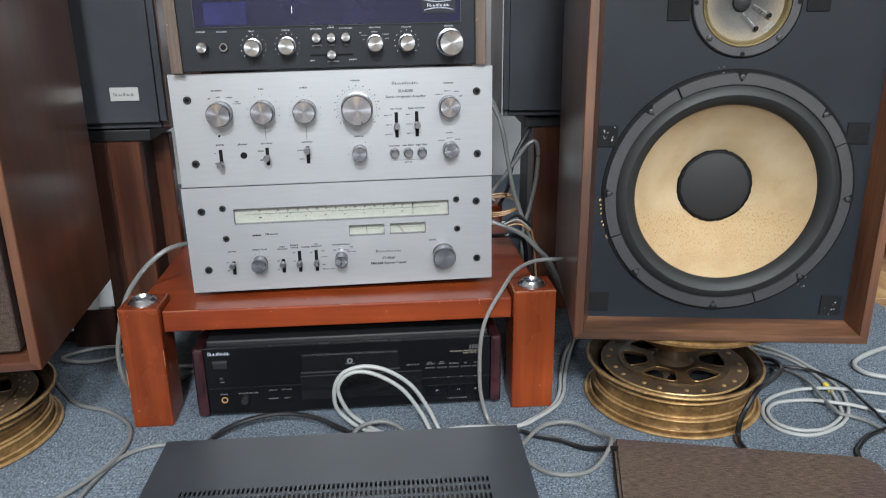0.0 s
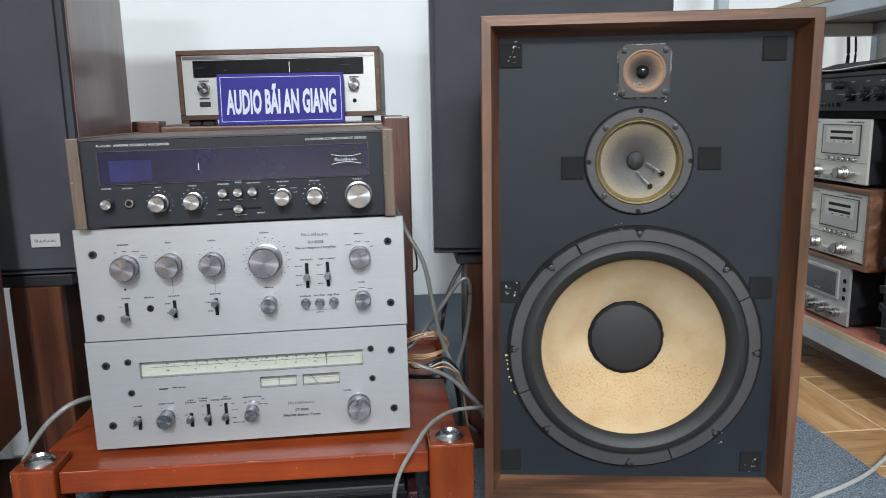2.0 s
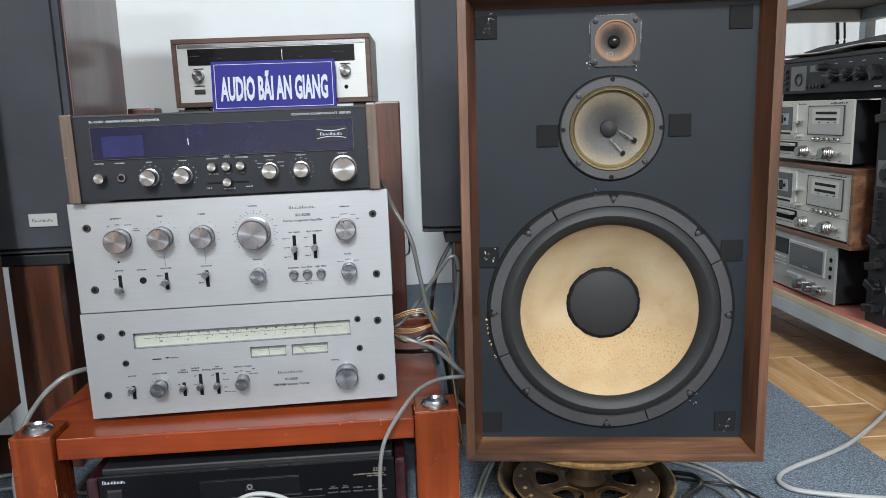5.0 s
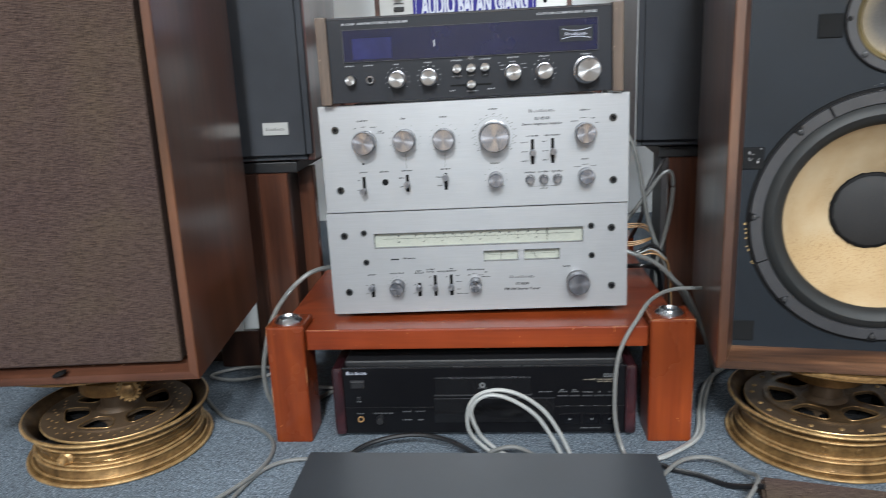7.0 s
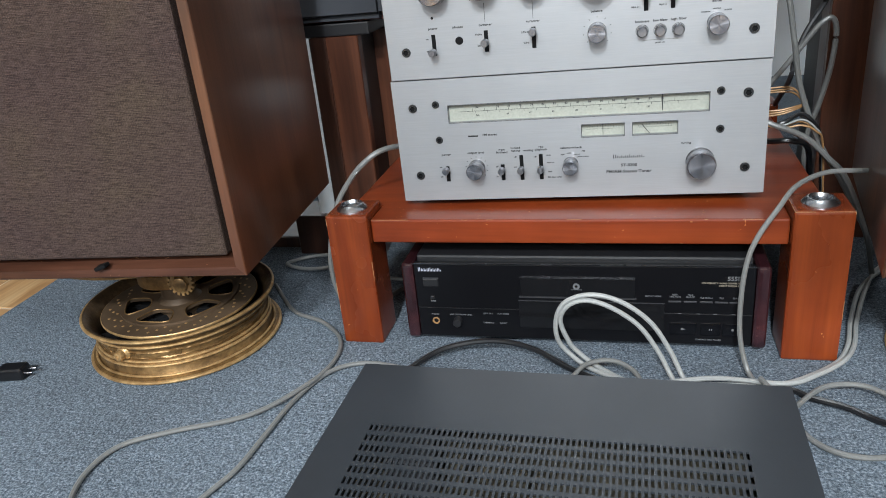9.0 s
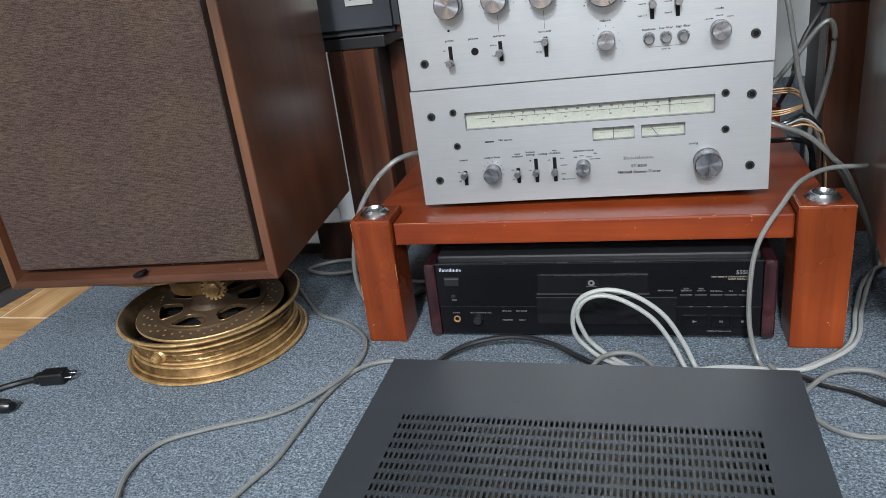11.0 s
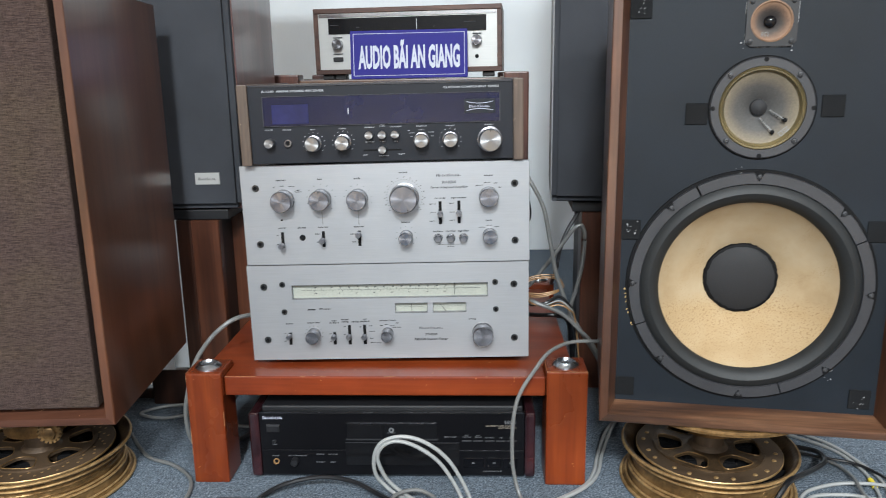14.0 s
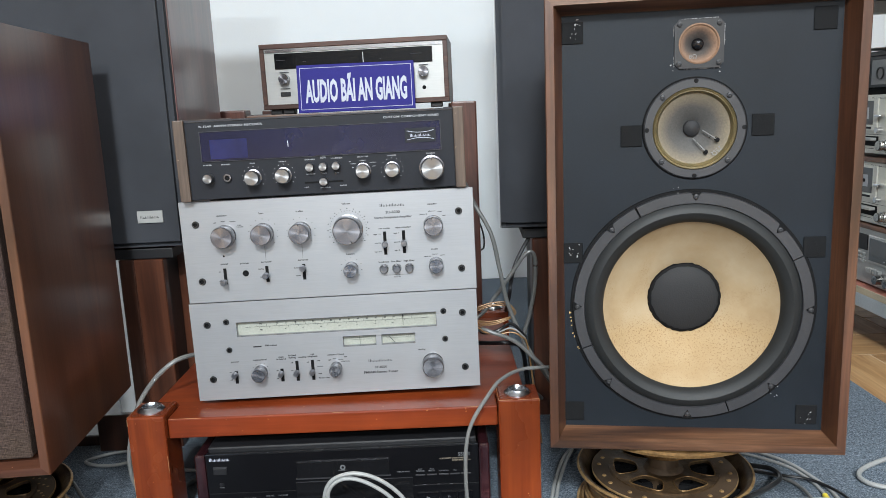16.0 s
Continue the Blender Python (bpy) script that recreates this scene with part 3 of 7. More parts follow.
# ---- silver integrated amplifier ----
def build_amplifier():
    X0, Z0 = -0.063, 0.3485
    amp = thing("integrated_amplifier", "silver brushed-aluminium integrated amplifier stacked on a matching tuner", "amplifier", pose(X0, 1.0635, Z0, 0, ROLL, YAW), "stacked stereo components")
    q = place(X0, Z0)
    part("front_panel", boxbm(-0.2235, 0.2235, 0, 0.006, 0.0006, 0.1585, 0.0007, 1), M_ALU, amp)
    body(amp, 0.425, 0.150, 0.33, M_CASE)
    for x, z, r, h, turn in ((-0.2203, 0.4516, 0.0166, 0.024, 35), (-0.1621, 0.4529, 0.0158, 0.024, 0), (-0.1048, 0.4527, 0.0156, 0.024, 0),
                             (-0.0325, 0.4540, 0.0214, 0.028, 160), (0.0972, 0.4547, 0.0146, 0.022, -10), (0.0985, 0.3932, 0.0110, 0.021, 0), (-0.0321, 0.3922, 0.0104, 0.024, 0)):
        knob(amp, *q(x, z), r, h, 1.0 if r < 0.02 else 1.05, turn)
    for x, z in ((-0.2634, 0.4701), (0.1373, 0.4741), (-0.2626, 0.3812), (0.1379, 0.3846)):
        u, v = q(x, z)
        part("screw", SCREW, None, amp, "", (u, 0, v))
    for x, z0, z1, zt in ((-0.2265, 0.3755, 0.4005, 0.3809), (-0.1620, 0.3765, 0.4015, 0.3887), (-0.1053, 0.3775, 0.402, 0.3976), (0.0222, 0.411, 0.447, 0.4293), (0.0512, 0.412, 0.4476, 0.4302)):
        u, v = q(x, z0)
        lever(amp, u, v, v + z1 - z0, v + zt - z0, 0.020, 0.0044)
    bm = lathe(bmesh.new(), [(0.0062, 0), (0.0062, 0.0012), (0.0058, 0.0012), (0.0056, 0.009), (0.0050, 0.0098), (0, 0.0095)], 24, OUT)
    me = finish(bm, M_KNOBSIDE)
    for x in (0.0179, 0.0376, 0.0574):
        u, v = q(x, 0.3889)
        part("push_button", me, None, amp, "", (u, 0, v))
        part("button_surround", lathe(bmesh.new(), [(0.0066, 0.0002), (0.0072, 0.0003), (0.0072, 0)], 24, OUT), M_SCREW, amp, "", (u, 0, v))
    u, v = q(-0.195, 0.3915)
    part("headphone_socket", lathe(bmesh.new(), [(0.0048, 0), (0.0048, 0.0008), (0.0036, 0.0008), (0.0034, 0.0002), (0, 0.0002)], 20, OUT), M_HOLE, amp, "", (u, 0, v))
    u, v = q(-0.226, 0.4197)
    part("indicator_lamp", lathe(bmesh.new(), [(0.0016, 0), (0.0014, 0.0006), (0, 0.0008)], 12, OUT), M_HOLE, amp, "", (u, 0, v))
    bm = bmesh.new()
    brand_bars(bm, *(q(0.0177, 0)[0], q(0.0559, 0)[0]), q(0.0367, 0.488)[1], 0.0052)
    part("maker_mark", bm, M_INK, amp, "maker's mark in dark print")
    T = []
    for s, x, z, size in (("SU-8200", 0.0367, 0.4765, 0.0056), ("Stereo Integrated Amplifier", 0.0367, 0.4688, 0.0046)):
        T.append((s, *q(x, z), size))
    print_lines(amp, T, M_GREYINK, "model_lettering", -0.0001, 1.12)
    T = [(s, *q(x, z), 0.0037) for s, x, z in (("speakers", -0.223, 0.4824), ("bass", -0.163, 0.4835), ("treble", -0.105, 0.484), ("volume", -0.0335, 0.4925), ("selector", 0.0972, 0.4865), ("mode", 0.0972, 0.4165),
         ("balance", -0.0325, 0.4145), ("power", -0.2262, 0.4075), ("phones", -0.1955, 0.4075), ("turnover", -0.162, 0.408), ("turnover", -0.1053, 0.4085), ("rec mode", 0.0222, 0.4520), ("tape monitor", 0.0512, 0.4525),
         ("loudness", 0.0179, 0.3995), ("low filter", 0.0376, 0.3998), ("high filter", 0.0574, 0.4))]
    T += [(s, *q(x, z), 0.0027) for s, x, z in (("main", -0.222, 0.4735), ("off", -0.2345, 0.4715), ("remote", -0.2075, 0.4728), ("main\n+remote", -0.1975, 0.4655), ("on", -0.2345, 0.3955), ("off", -0.235, 0.381), ("tape 1-2", 0.0105, 0.443), ("source", 0.011, 0.4295),
         ("tape 2-1", 0.0108, 0.416), ("tape 1", 0.040, 0.4438), ("source", 0.0405, 0.430), ("tape 2", 0.0402, 0.417), ("phono 1", 0.0962, 0.4755), ("phono 2", 0.083, 0.471), ("tuner", 0.1085, 0.4745), ("aux", 0.1145, 0.468), ("stereo", 0.0978, 0.4085),
         ("reverse", 0.086, 0.4055), ("mono", 0.1095, 0.4065), ("push on", 0.0376, 0.3755), ("500Hz", -0.171, 0.397), ("250", -0.171, 0.384), ("2.5kHz", -0.1155, 0.3965), ("5kHz", -0.1145, 0.384))]
    print_lines(amp, T, M_INK, "caption_lettering", -0.0001, 1.2)
    bm = bmesh.new()
    for x, z, r, n in ((-0.1621, 0.4529, 0.0222, 11), (-0.1048, 0.4527, 0.0216, 11), (-0.0321, 0.3922, 0.0160, 9), (-0.0325, 0.4540, 0.0278, 31), (-0.2203, 0.4516, 0.0215, 0), (0.0972, 0.4547, 0.0175, 0)):
        u, v = q(x, z)
        dots(bm, u, v, r, -135, 135, n, 0.0006, 0.0010)
    for i in range(15):
        a = radians(-130 + 260 * i / 14)
        u, v = q(-0.0325, 0.4540)
        box(bm, u + 0.0312 * math.sin(a) - 0.0009, u + 0.0312 * math.sin(a) + 0.0009, -0.0003, 0, v + 0.0312 * math.cos(a) - 0.0006, v + 0.0312 * math.cos(a) + 0.0006)
    u, v = q(-0.1621, 0.411)
    box(bm, u - 0.0002, u + 0.0002, -0.0003, 0, v, v + 0.022)
    u, v = q(-0.1053, 0.4115)
    box(bm, u - 0.0002, u + 0.0002, -0.0003, 0, v, v + 0.022)
    u, v = q(0.0376, 0.3785)
    box(bm, u - 0.02, u + 0.02, -0.0003, 0, v, v + 0.0003)
    part("index_marks", bm, M_INK, amp)["kind"] = "stuff"
    return amp


# ---- silver tuner ----
def build_tuner():
    X0, Z0 = -0.063, 0.1895
    tun = thing("stereo_tuner", "silver brushed-aluminium tuner with a long pale dial, on the rack", "tuner", pose(X0, 1.0635, Z0, 0, ROLL, YAW), "stacked stereo components")
    q = place(X0, Z0)
    # panel with openings for the dial and the two meters
    W, H = 0.2235, 0.1585
    dx0, dz0 = q(-0.2163, 0.2912)
    dx1, dz1 = q(0.0954, 0.3160)
    dz0, dz1 = 0.1028, 0.1250
    mx = (q(-0.0519, 0)[0], q(-0.0011, 0)[0], q(0.0086, 0)[0], q(0.0605, 0)[0])
    mz0, mz1 = 0.0772, 0.0928
    bm = bmesh.new()
    for a in ((-W, W, dz1, H), (-W, dx0, dz0, dz1), (dx1, W, dz0, dz1), (-W, W, mz1, dz0), (-W, mx[0], mz0, mz1), (mx[1], mx[2], mz0, mz1), (mx[3], W, mz0, mz1), (-W, W, 0, mz0)):
        box(bm, a[0], a[1], 0, 0.008, a[2], a[3])
    bmesh.ops.remove_doubles(bm, verts=bm.verts, dist=1e-6)
    part("front_panel", bm, M_ALU, tun)
    bm = bmesh.new()
    for a, b, c, d in ((dx0, dx1, dz0, dz1), (mx[0], mx[1], mz0, mz1), (mx[2], mx[3], mz0, mz1)):
        e = 0.0005
        for r in ((a - e, b + e, d, d + e), (a - e, b + e, c - e, c), (a - e, a, c, d), (b, b + e, c, d)):
            box(bm, r[0], r[1], -0.0003, 0.0, r[2], r[3])
    part("opening_edge", bm, M_GREYINK, tun, "thin dark edge round the dial openings")
    body(tun, 0.425, 0.152, 0.33, M_CASE, 0.004, 0.0125)
    dial = part("dial_scale", boxbm(dx0 - 0.004, dx1 + 0.004, 0.0072, 0.0105, dz0 - 0.003, dz1 + 0.003), M_DIAL, tun, "pale greenish dial scale")
    bm = bmesh.new()
    for i in range(17):
        x = dx0 + 0.030 + i * 0.0152
        box(bm, x - 0.0002, x + 0.0002, 0.0069, 0.0072, dz0 + 0.0125, dz0 + 0.0158)
        box(bm, x + 0.004 - 0.0002, x + 0.004 + 0.0002, 0.0069, 0.0072, dz0 + 0.0095, dz0 + 0.0118)
    box(bm, dx0 + 0.012, dx1 - 0.012, 0.0069, 0.0072, dz0 + 0.0120, dz0 + 0.0124)
    for i, s in enumerate(("76", "77", "78", "79", "80", "81", "82", "83", "84", "85", "86", "87", "88", "89", "90")):
        text_into(bm, s, dx0 + 0.062 + i * 0.0141, dz0 + 0.0165, 0.0036, 0.0070)
        if i % 2:
            text_into(bm, str(40 + i * 9), dx0 + 0.060 + i * 0.0141, dz0 + 0.0068, 0.0028, 0.0070)
    text_into(bm, "FM", dx0 + 0.036, dz0 + 0.0165, 0.003, 0.0070)
    text_into(bm, "AM", dx0 + 0.036, dz0 + 0.0068, 0.003, 0.0070)
    part("dial_marks", bm, M_GREYINK, dial)
    part("dial_pointer", boxbm(q(0.0432, 0)[0] - 0.0004, q(0.0432, 0)[0] + 0.0004, 0.0060, 0.0068, dz0 + 0.002, dz1), M_INK, dial)
    for k, (a, b) in enumerate(((mx[0], mx[1]), (mx[2], mx[3]))):
        meter = part("meter", boxbm(a - 0.003, b + 0.003, 0.0072, 0.0105, mz0 - 0.002, mz1 + 0.002), M_DIAL, tun, "pale backlit meter window")
        bm = bmesh.new()
        for i in range(13):
            t = (i - 6) / 6
            x = (a + b) / 2 + t * 0.019
            box(bm, x - 0.00015, x + 0.00015, 0.0069, 0.0072, mz0 + 0.0108 - 0.002 * t * t, mz0 + 0.0125 - 0.002 * t * t)
        box(bm, (a + b) / 2 - 0.020, (a + b) / 2 + 0.020, 0.0069, 0.0072, mz0 + 0.0078, mz0 + 0.0080)
        part("meter_marks", bm, M_GREYINK, meter)
        bm = boxbm(-0.0003, 0.0003, 0.0062, 0.0068, 0, 0.0145)
        part("needle", bm, M_INK, meter, "", Matrix.Translation(((a + b) / 2 + (0.0 if k == 0 else -0.006), 0, mz0)) @ Matrix.Rotation(radians(0 if k == 0 else -38), 4, "Y"))
    for x, z, r, h, turn in ((0.0869, 0.2331, 0.0166, 0.024, 0), (-0.1856, 0.2314, 0.0108, 0.021, 0), (-0.0663, 0.2335, 0.0092, 0.022, 0)):
        knob(tun, *q(x, z), r, h, 1.0, turn)
    for x, z in ((-0.2615, 0.3114), (-0.2613, 0.2225), (0.1372, 0.3136), (0.1378, 0.2243), (-0.2316, 0.3151), (-0.2312, 0.2694), (0.1075, 0.3170), (0.1083, 0.2719)):
        u, v = q(x, z)
        part("screw", SCREW, None, tun, "", Matrix.Translation((u, 0, v)) @ Matrix.Scale(1.0 if abs(x + 0.062) > 0.19 else 0.85, 4))
    for x, z0, z1, zt in ((-0.2242, 0.2138, 0.2343, 0.2312), (-0.1521, 0.2138, 0.2349, 0.2298), (-0.1277, 0.2138, 0.2466, 0.2302), (-0.1032, 0.2140, 0.2471, 0.2302)):
        u, v = q(x, z0)
        lever(tun, u, v, v + z1 - z0, v + zt - z0, 0.018, 0.0041)
    bm = bmesh.new()
    brand_bars(bm, q(-0.0147, 0)[0], q(0.0237, 0)[0], q(0.0045, 0.2417)[1], 0.0050)
    part("maker_mark", bm, M_INK, tun, "maker's mark in dark print")
    print_lines(tun, [("ST-8200", *q(0.0042, 0.2300), 0.0050), ("FM/AM Stereo Tuner", *q(0.0038, 0.2220), 0.0054)], M_INK, "model_lettering", -0.0001, 1.15)
    T = [(s, *q(x, z), 0.0036) for s, x, z in (("FM stereo", -0.1655, 0.2742), ("power", -0.2245, 0.2497), ("output level", -0.1855, 0.2512), ("mpx\nhi-blend", -0.152, 0.2525), ("locked\ntuning", -0.1345, 0.2542), ("muting", -0.1185, 0.2525), ("rec\nplayback", -0.1025, 0.2548), ("selector/check", -0.0655, 0.2542), ("tuning", 0.0705, 0.2560))]
    T += [(s, *q(x, z), 0.0026) for s, x, z in (("AM", -0.0760, 0.2455), ("auto", -0.0680, 0.2475), ("FM", -0.0505, 0.2495), ("mono", -0.0585, 0.2455), ("pink noise", -0.051, 0.2425), ("source", -0.0915, 0.2360), ("tape", -0.0925, 0.2240), ("FM low noise", -0.0865, 0.2165), ("off", -0.1355, 0.2440), ("on", -0.136, 0.2310), ("off", -0.1105, 0.2435), ("amp", -0.0935, 0.2455), ("on", -0.2330, 0.2330), ("off", -0.2330, 0.2200), ("off", -0.1595, 0.232), ("on", -0.1595, 0.219))]
    print_lines(tun, T, M_INK, "caption_lettering", -0.0001, 1.25)
    bm = bmesh.new()
    box(bm, q(-0.1933, 0)[0], q(-0.1807, 0)[0], -0.0005, 0, 0.0838, 0.0856)
    dots(bm, *q(-0.1856, 0.2314), 0.0142, -135, 135, 11, 0.0006, 0.0009)
    part("index_marks", bm, M_INK, tun)["kind"] = "stuff"
    for x in (-0.16, 0.16):
        for y in (0.05, 0.28):
            part("foot", lathe(bmesh.new(), [(0, -0.0103), (0.017, -0.0103), (0.018, 0.004), (0, 0.004)], 20), M_CASE, tun, "", (x, y, 0))
    return tun


# ---- black receiver with walnut cheeks ----
def build_receiver():
    X0, Z0 = -0.0643, 0.5085
    rec = thing("stereo_receiver", "black-faced receiver with walnut cheeks and silver knobs, atop the stack", "receiver", pose(X0, 1.056, Z0, 0, ROLL, YAW + 1.2), "stacked stereo components")
    q = place(X0, Z0)
    w = 0.2135
    part("front_panel", boxbm(-w + 0.015, w - 0.015, 0.002, 0.012, 0.002, 0.1165, 0.0006, 1), M_RCFACE, rec)
    part("cover", boxbm(-w + 0.016, w - 0.016, 0.0125, 0.30, 0.004, 0.119, 0.002), M_CHEEK, rec, "walnut-grained top cover")
    for s in (-1, 1):
        part("cheek", boxbm(min(s * w, s * (w - 0.0155)), max(s * w, s * (w - 0.0155)), -0.004, 0.305, 0.0, 0.1205, 0.0016), M_CHEEK, rec, "scuffed walnut end cheek")
    x0, x1 = q(-0.2410, 0)[0], q(0.1137, 0)[0]
    part("top_trim", boxbm(-w + 0.016, w - 0.016, 0.0005, 0.004, 0.1168, 0.1188), M_GREYINK, rec)
    win = part("dial_window", boxbm(x0, x1, 0.0006, 0.0026, 0.0585, 0.1015, 0.0004, 1), M_DIALGLASS, rec, "dark blue smoked dial window")
    bm = bmesh.new()
    for a in ((x0 - 0.001, x1 + 0.001, 0.1015, 0.1022), (x0 - 0.001, x1 + 0.001, 0.0578, 0.0585), (x0 - 0.001, x0, 0.0578, 0.1022), (x1, x1 + 0.001, 0.0578, 0.1022)):
        box(bm, a[0], a[1], -0.0002, 0.0024, a[2], a[3])
    part("window_trim", bm, M_GASKET, rec)
    part("dial_filter", boxbm(q(-0.2280, 0)[0], q(-0.1730, 0)[0], 0.0002, 0.0006, 0.0615, 0.0900, 0.0002, 1), M_DIALBLUE, win, "blue filter showing through the dial glass")
    part("dial_pointer", boxbm(q(-0.113, 0)[0] - 0.0004, q(-0.113, 0)[0] + 0.0004, 0.0001, 0.0006, 0.074, 0.083), M_WHITEINK, win)
    lx0, lx1 = q(0.0611, 0)[0], q(0.1071, 0)[0]
    mark = part("maker_plate", boxbm(lx0, lx1, -0.0002, 0.0006, 0.071, 0.092), M_RCFACE, win, "black maker's plate with a white mark")
    bm = bmesh.new()
    xc = (lx0 + lx1) / 2
    for s in (-1, 1):
        for i in range(16):
            t = (i + 0.5) / 8 - 1
            box(bm, xc + (t - 0.0625) * 0.020, xc + (t + 0.0625) * 0.020, -0.0005, -0.0002, 0.0815 + s * (0.0040 + 0.0028 * t * t) - 0.0004, 0.0815 + s * (0.0040 + 0.0028 * t * t) + 0.0004)
    brand_bars(bm, xc - 0.0155, xc + 0.0155, 0.0815, 0.0048, -0.0002)
    part("maker_mark", bm, M_SIGNINK, mark)
    k = lambda x, z: (q(x, z)[0], q(x, z)[1] + 0.0005)
    for x, z, r, h, turn in ((-0.1676, 0.5386, 0.0108, 0.020, 20), (-0.1228, 0.5399, 0.0108, 0.020, 20), (-0.0045, 0.5416, 0.0104, 0.020, 30), (0.0389, 0.5418, 0.0104, 0.020, 20), (0.0983, 0.5414, 0.0168, 0.024, 0)):
        knob(rec, *k(x, z), r, h, 1.12, 0.0, "knob", "", M_KNOBLIGHT)
    bm = lathe(bmesh.new(), [(0.0062, 0), (0.0062, 0.011), (0.0056, 0.0122), (0, 0.0118)], 24, OUT)
    me = finish(bm, M_KNOBLIGHT)
    for x, z in ((-0.0829, 0.5502), (-0.0632, 0.5504), (-0.0438, 0.5510), (-0.0637, 0.5285)):
        u, v = k(x, z)
        part("push_button", me, None, rec, "", (u, 0, v))
    u, v = k(-0.2329, 0.5399)
    part("power_button", me, None, rec, "", Matrix.Translation((u, 0, v)) @ Matrix.Scale(1.15, 4))
    u, v = k(-0.2064, 0.5394)
    part("headphone_socket", lathe(bmesh.new(), [(0.0060, 0), (0.0060, 0.0022), (0.0052, 0.0028), (0.0038, 0.0028), (0.0034, 0.0002), (0, 0.0002)], 24, OUT), M_KNOBSIDE, rec, "bright metal socket ring", (u, 0.0, v))
    part("socket_hole", lathe(bmesh.new(), [(0.0033, 0.0006), (0, 0.0006)], 16, OUT), M_HOLE, rec, "", (u, 0.0, v))
    part("balance_slot", boxbm(k(-0.0928, 0)[0], k(-0.0352, 0)[0], 0.0012, 0.0022, k(0, 0.5272)[1] - 0.0013 + 0.0006, k(0, 0.5272)[1] + 0.0018), M_HOLE, rec)
    T = [("R-1240  AM/FM STEREO RECEIVER", *k(-0.1950, 0.6163), 0.0054), ("CUSTOM COMPONENT SERIES", *k(0.0715, 0.6190), 0.0052)]
    T += [(s, *k(x, z), 0.0030) for s, x, z in (("POWER", -0.2345, 0.5592), ("PHONES", -0.2075, 0.5592), ("BASS", -0.1685, 0.5594), ("TREBLE", -0.1237, 0.5601), ("SPEAKERS", -0.083, 0.5612), ("TAPE\nMON", -0.0632, 0.5640), ("LOUDNESS", -0.0430, 0.5618), ("SELECTOR", -0.0040, 0.5622), ("VOLUME", 0.0390, 0.5622), ("TUNING", 0.0975, 0.5628), ("BALANCE", -0.0625, 0.5185), ("LEFT", -0.0905, 0.5198), ("RIGHT", -0.0355, 0.5205),
         ("REMOTE", -0.083, 0.5395), ("TAPE", -0.0632, 0.5398), ("ON", -0.0435, 0.5400))]
    T += [(s, *k(x, z), 0.0022) for s, x, z in (("STEREO", -0.0045, 0.5565), ("MONO", -0.0185, 0.5520), ("FM", -0.0235, 0.5555), ("AM", -0.0195, 0.5465), ("PHONO", 0.0105, 0.5530), ("AUX", 0.0120, 0.5475))]
    print_lines(rec, [(s, x, z, size * 0.80) for s, x, z, size in T], M_PALEINK, "caption_lettering", 0.0018, 1.46)
    bm = bmesh.new()
    for x, z in ((-0.1676, 0.5386), (-0.1228, 0.5399), (0.0389, 0.5418)):
        u, v = k(x, z)
        dots(bm, u, v, 0.0165, -130, 130, 11, 0.0009)
    bmesh.ops.translate(bm, verts=bm.verts, vec=(0, 0.0018, 0))
    part("index_marks", bm, M_WHITEINK, rec)["kind"] = "stuff"
    return rec


build_amplifier()
build_tuner()
build_receiver()


# ---- low red rack ----
def spike_cup():
    bm = bmesh.new()
    lathe(bm, [(0.0205, 0), (0.0205, 0.0016), (0.0150, 0.0072), (0.0130, 0.0076), (0.0110, 0.0040), (0.004, 0.0032), (0, 0.0032)], 36)
    return finish(bm, M_CUP)


CUP = spike_cup()


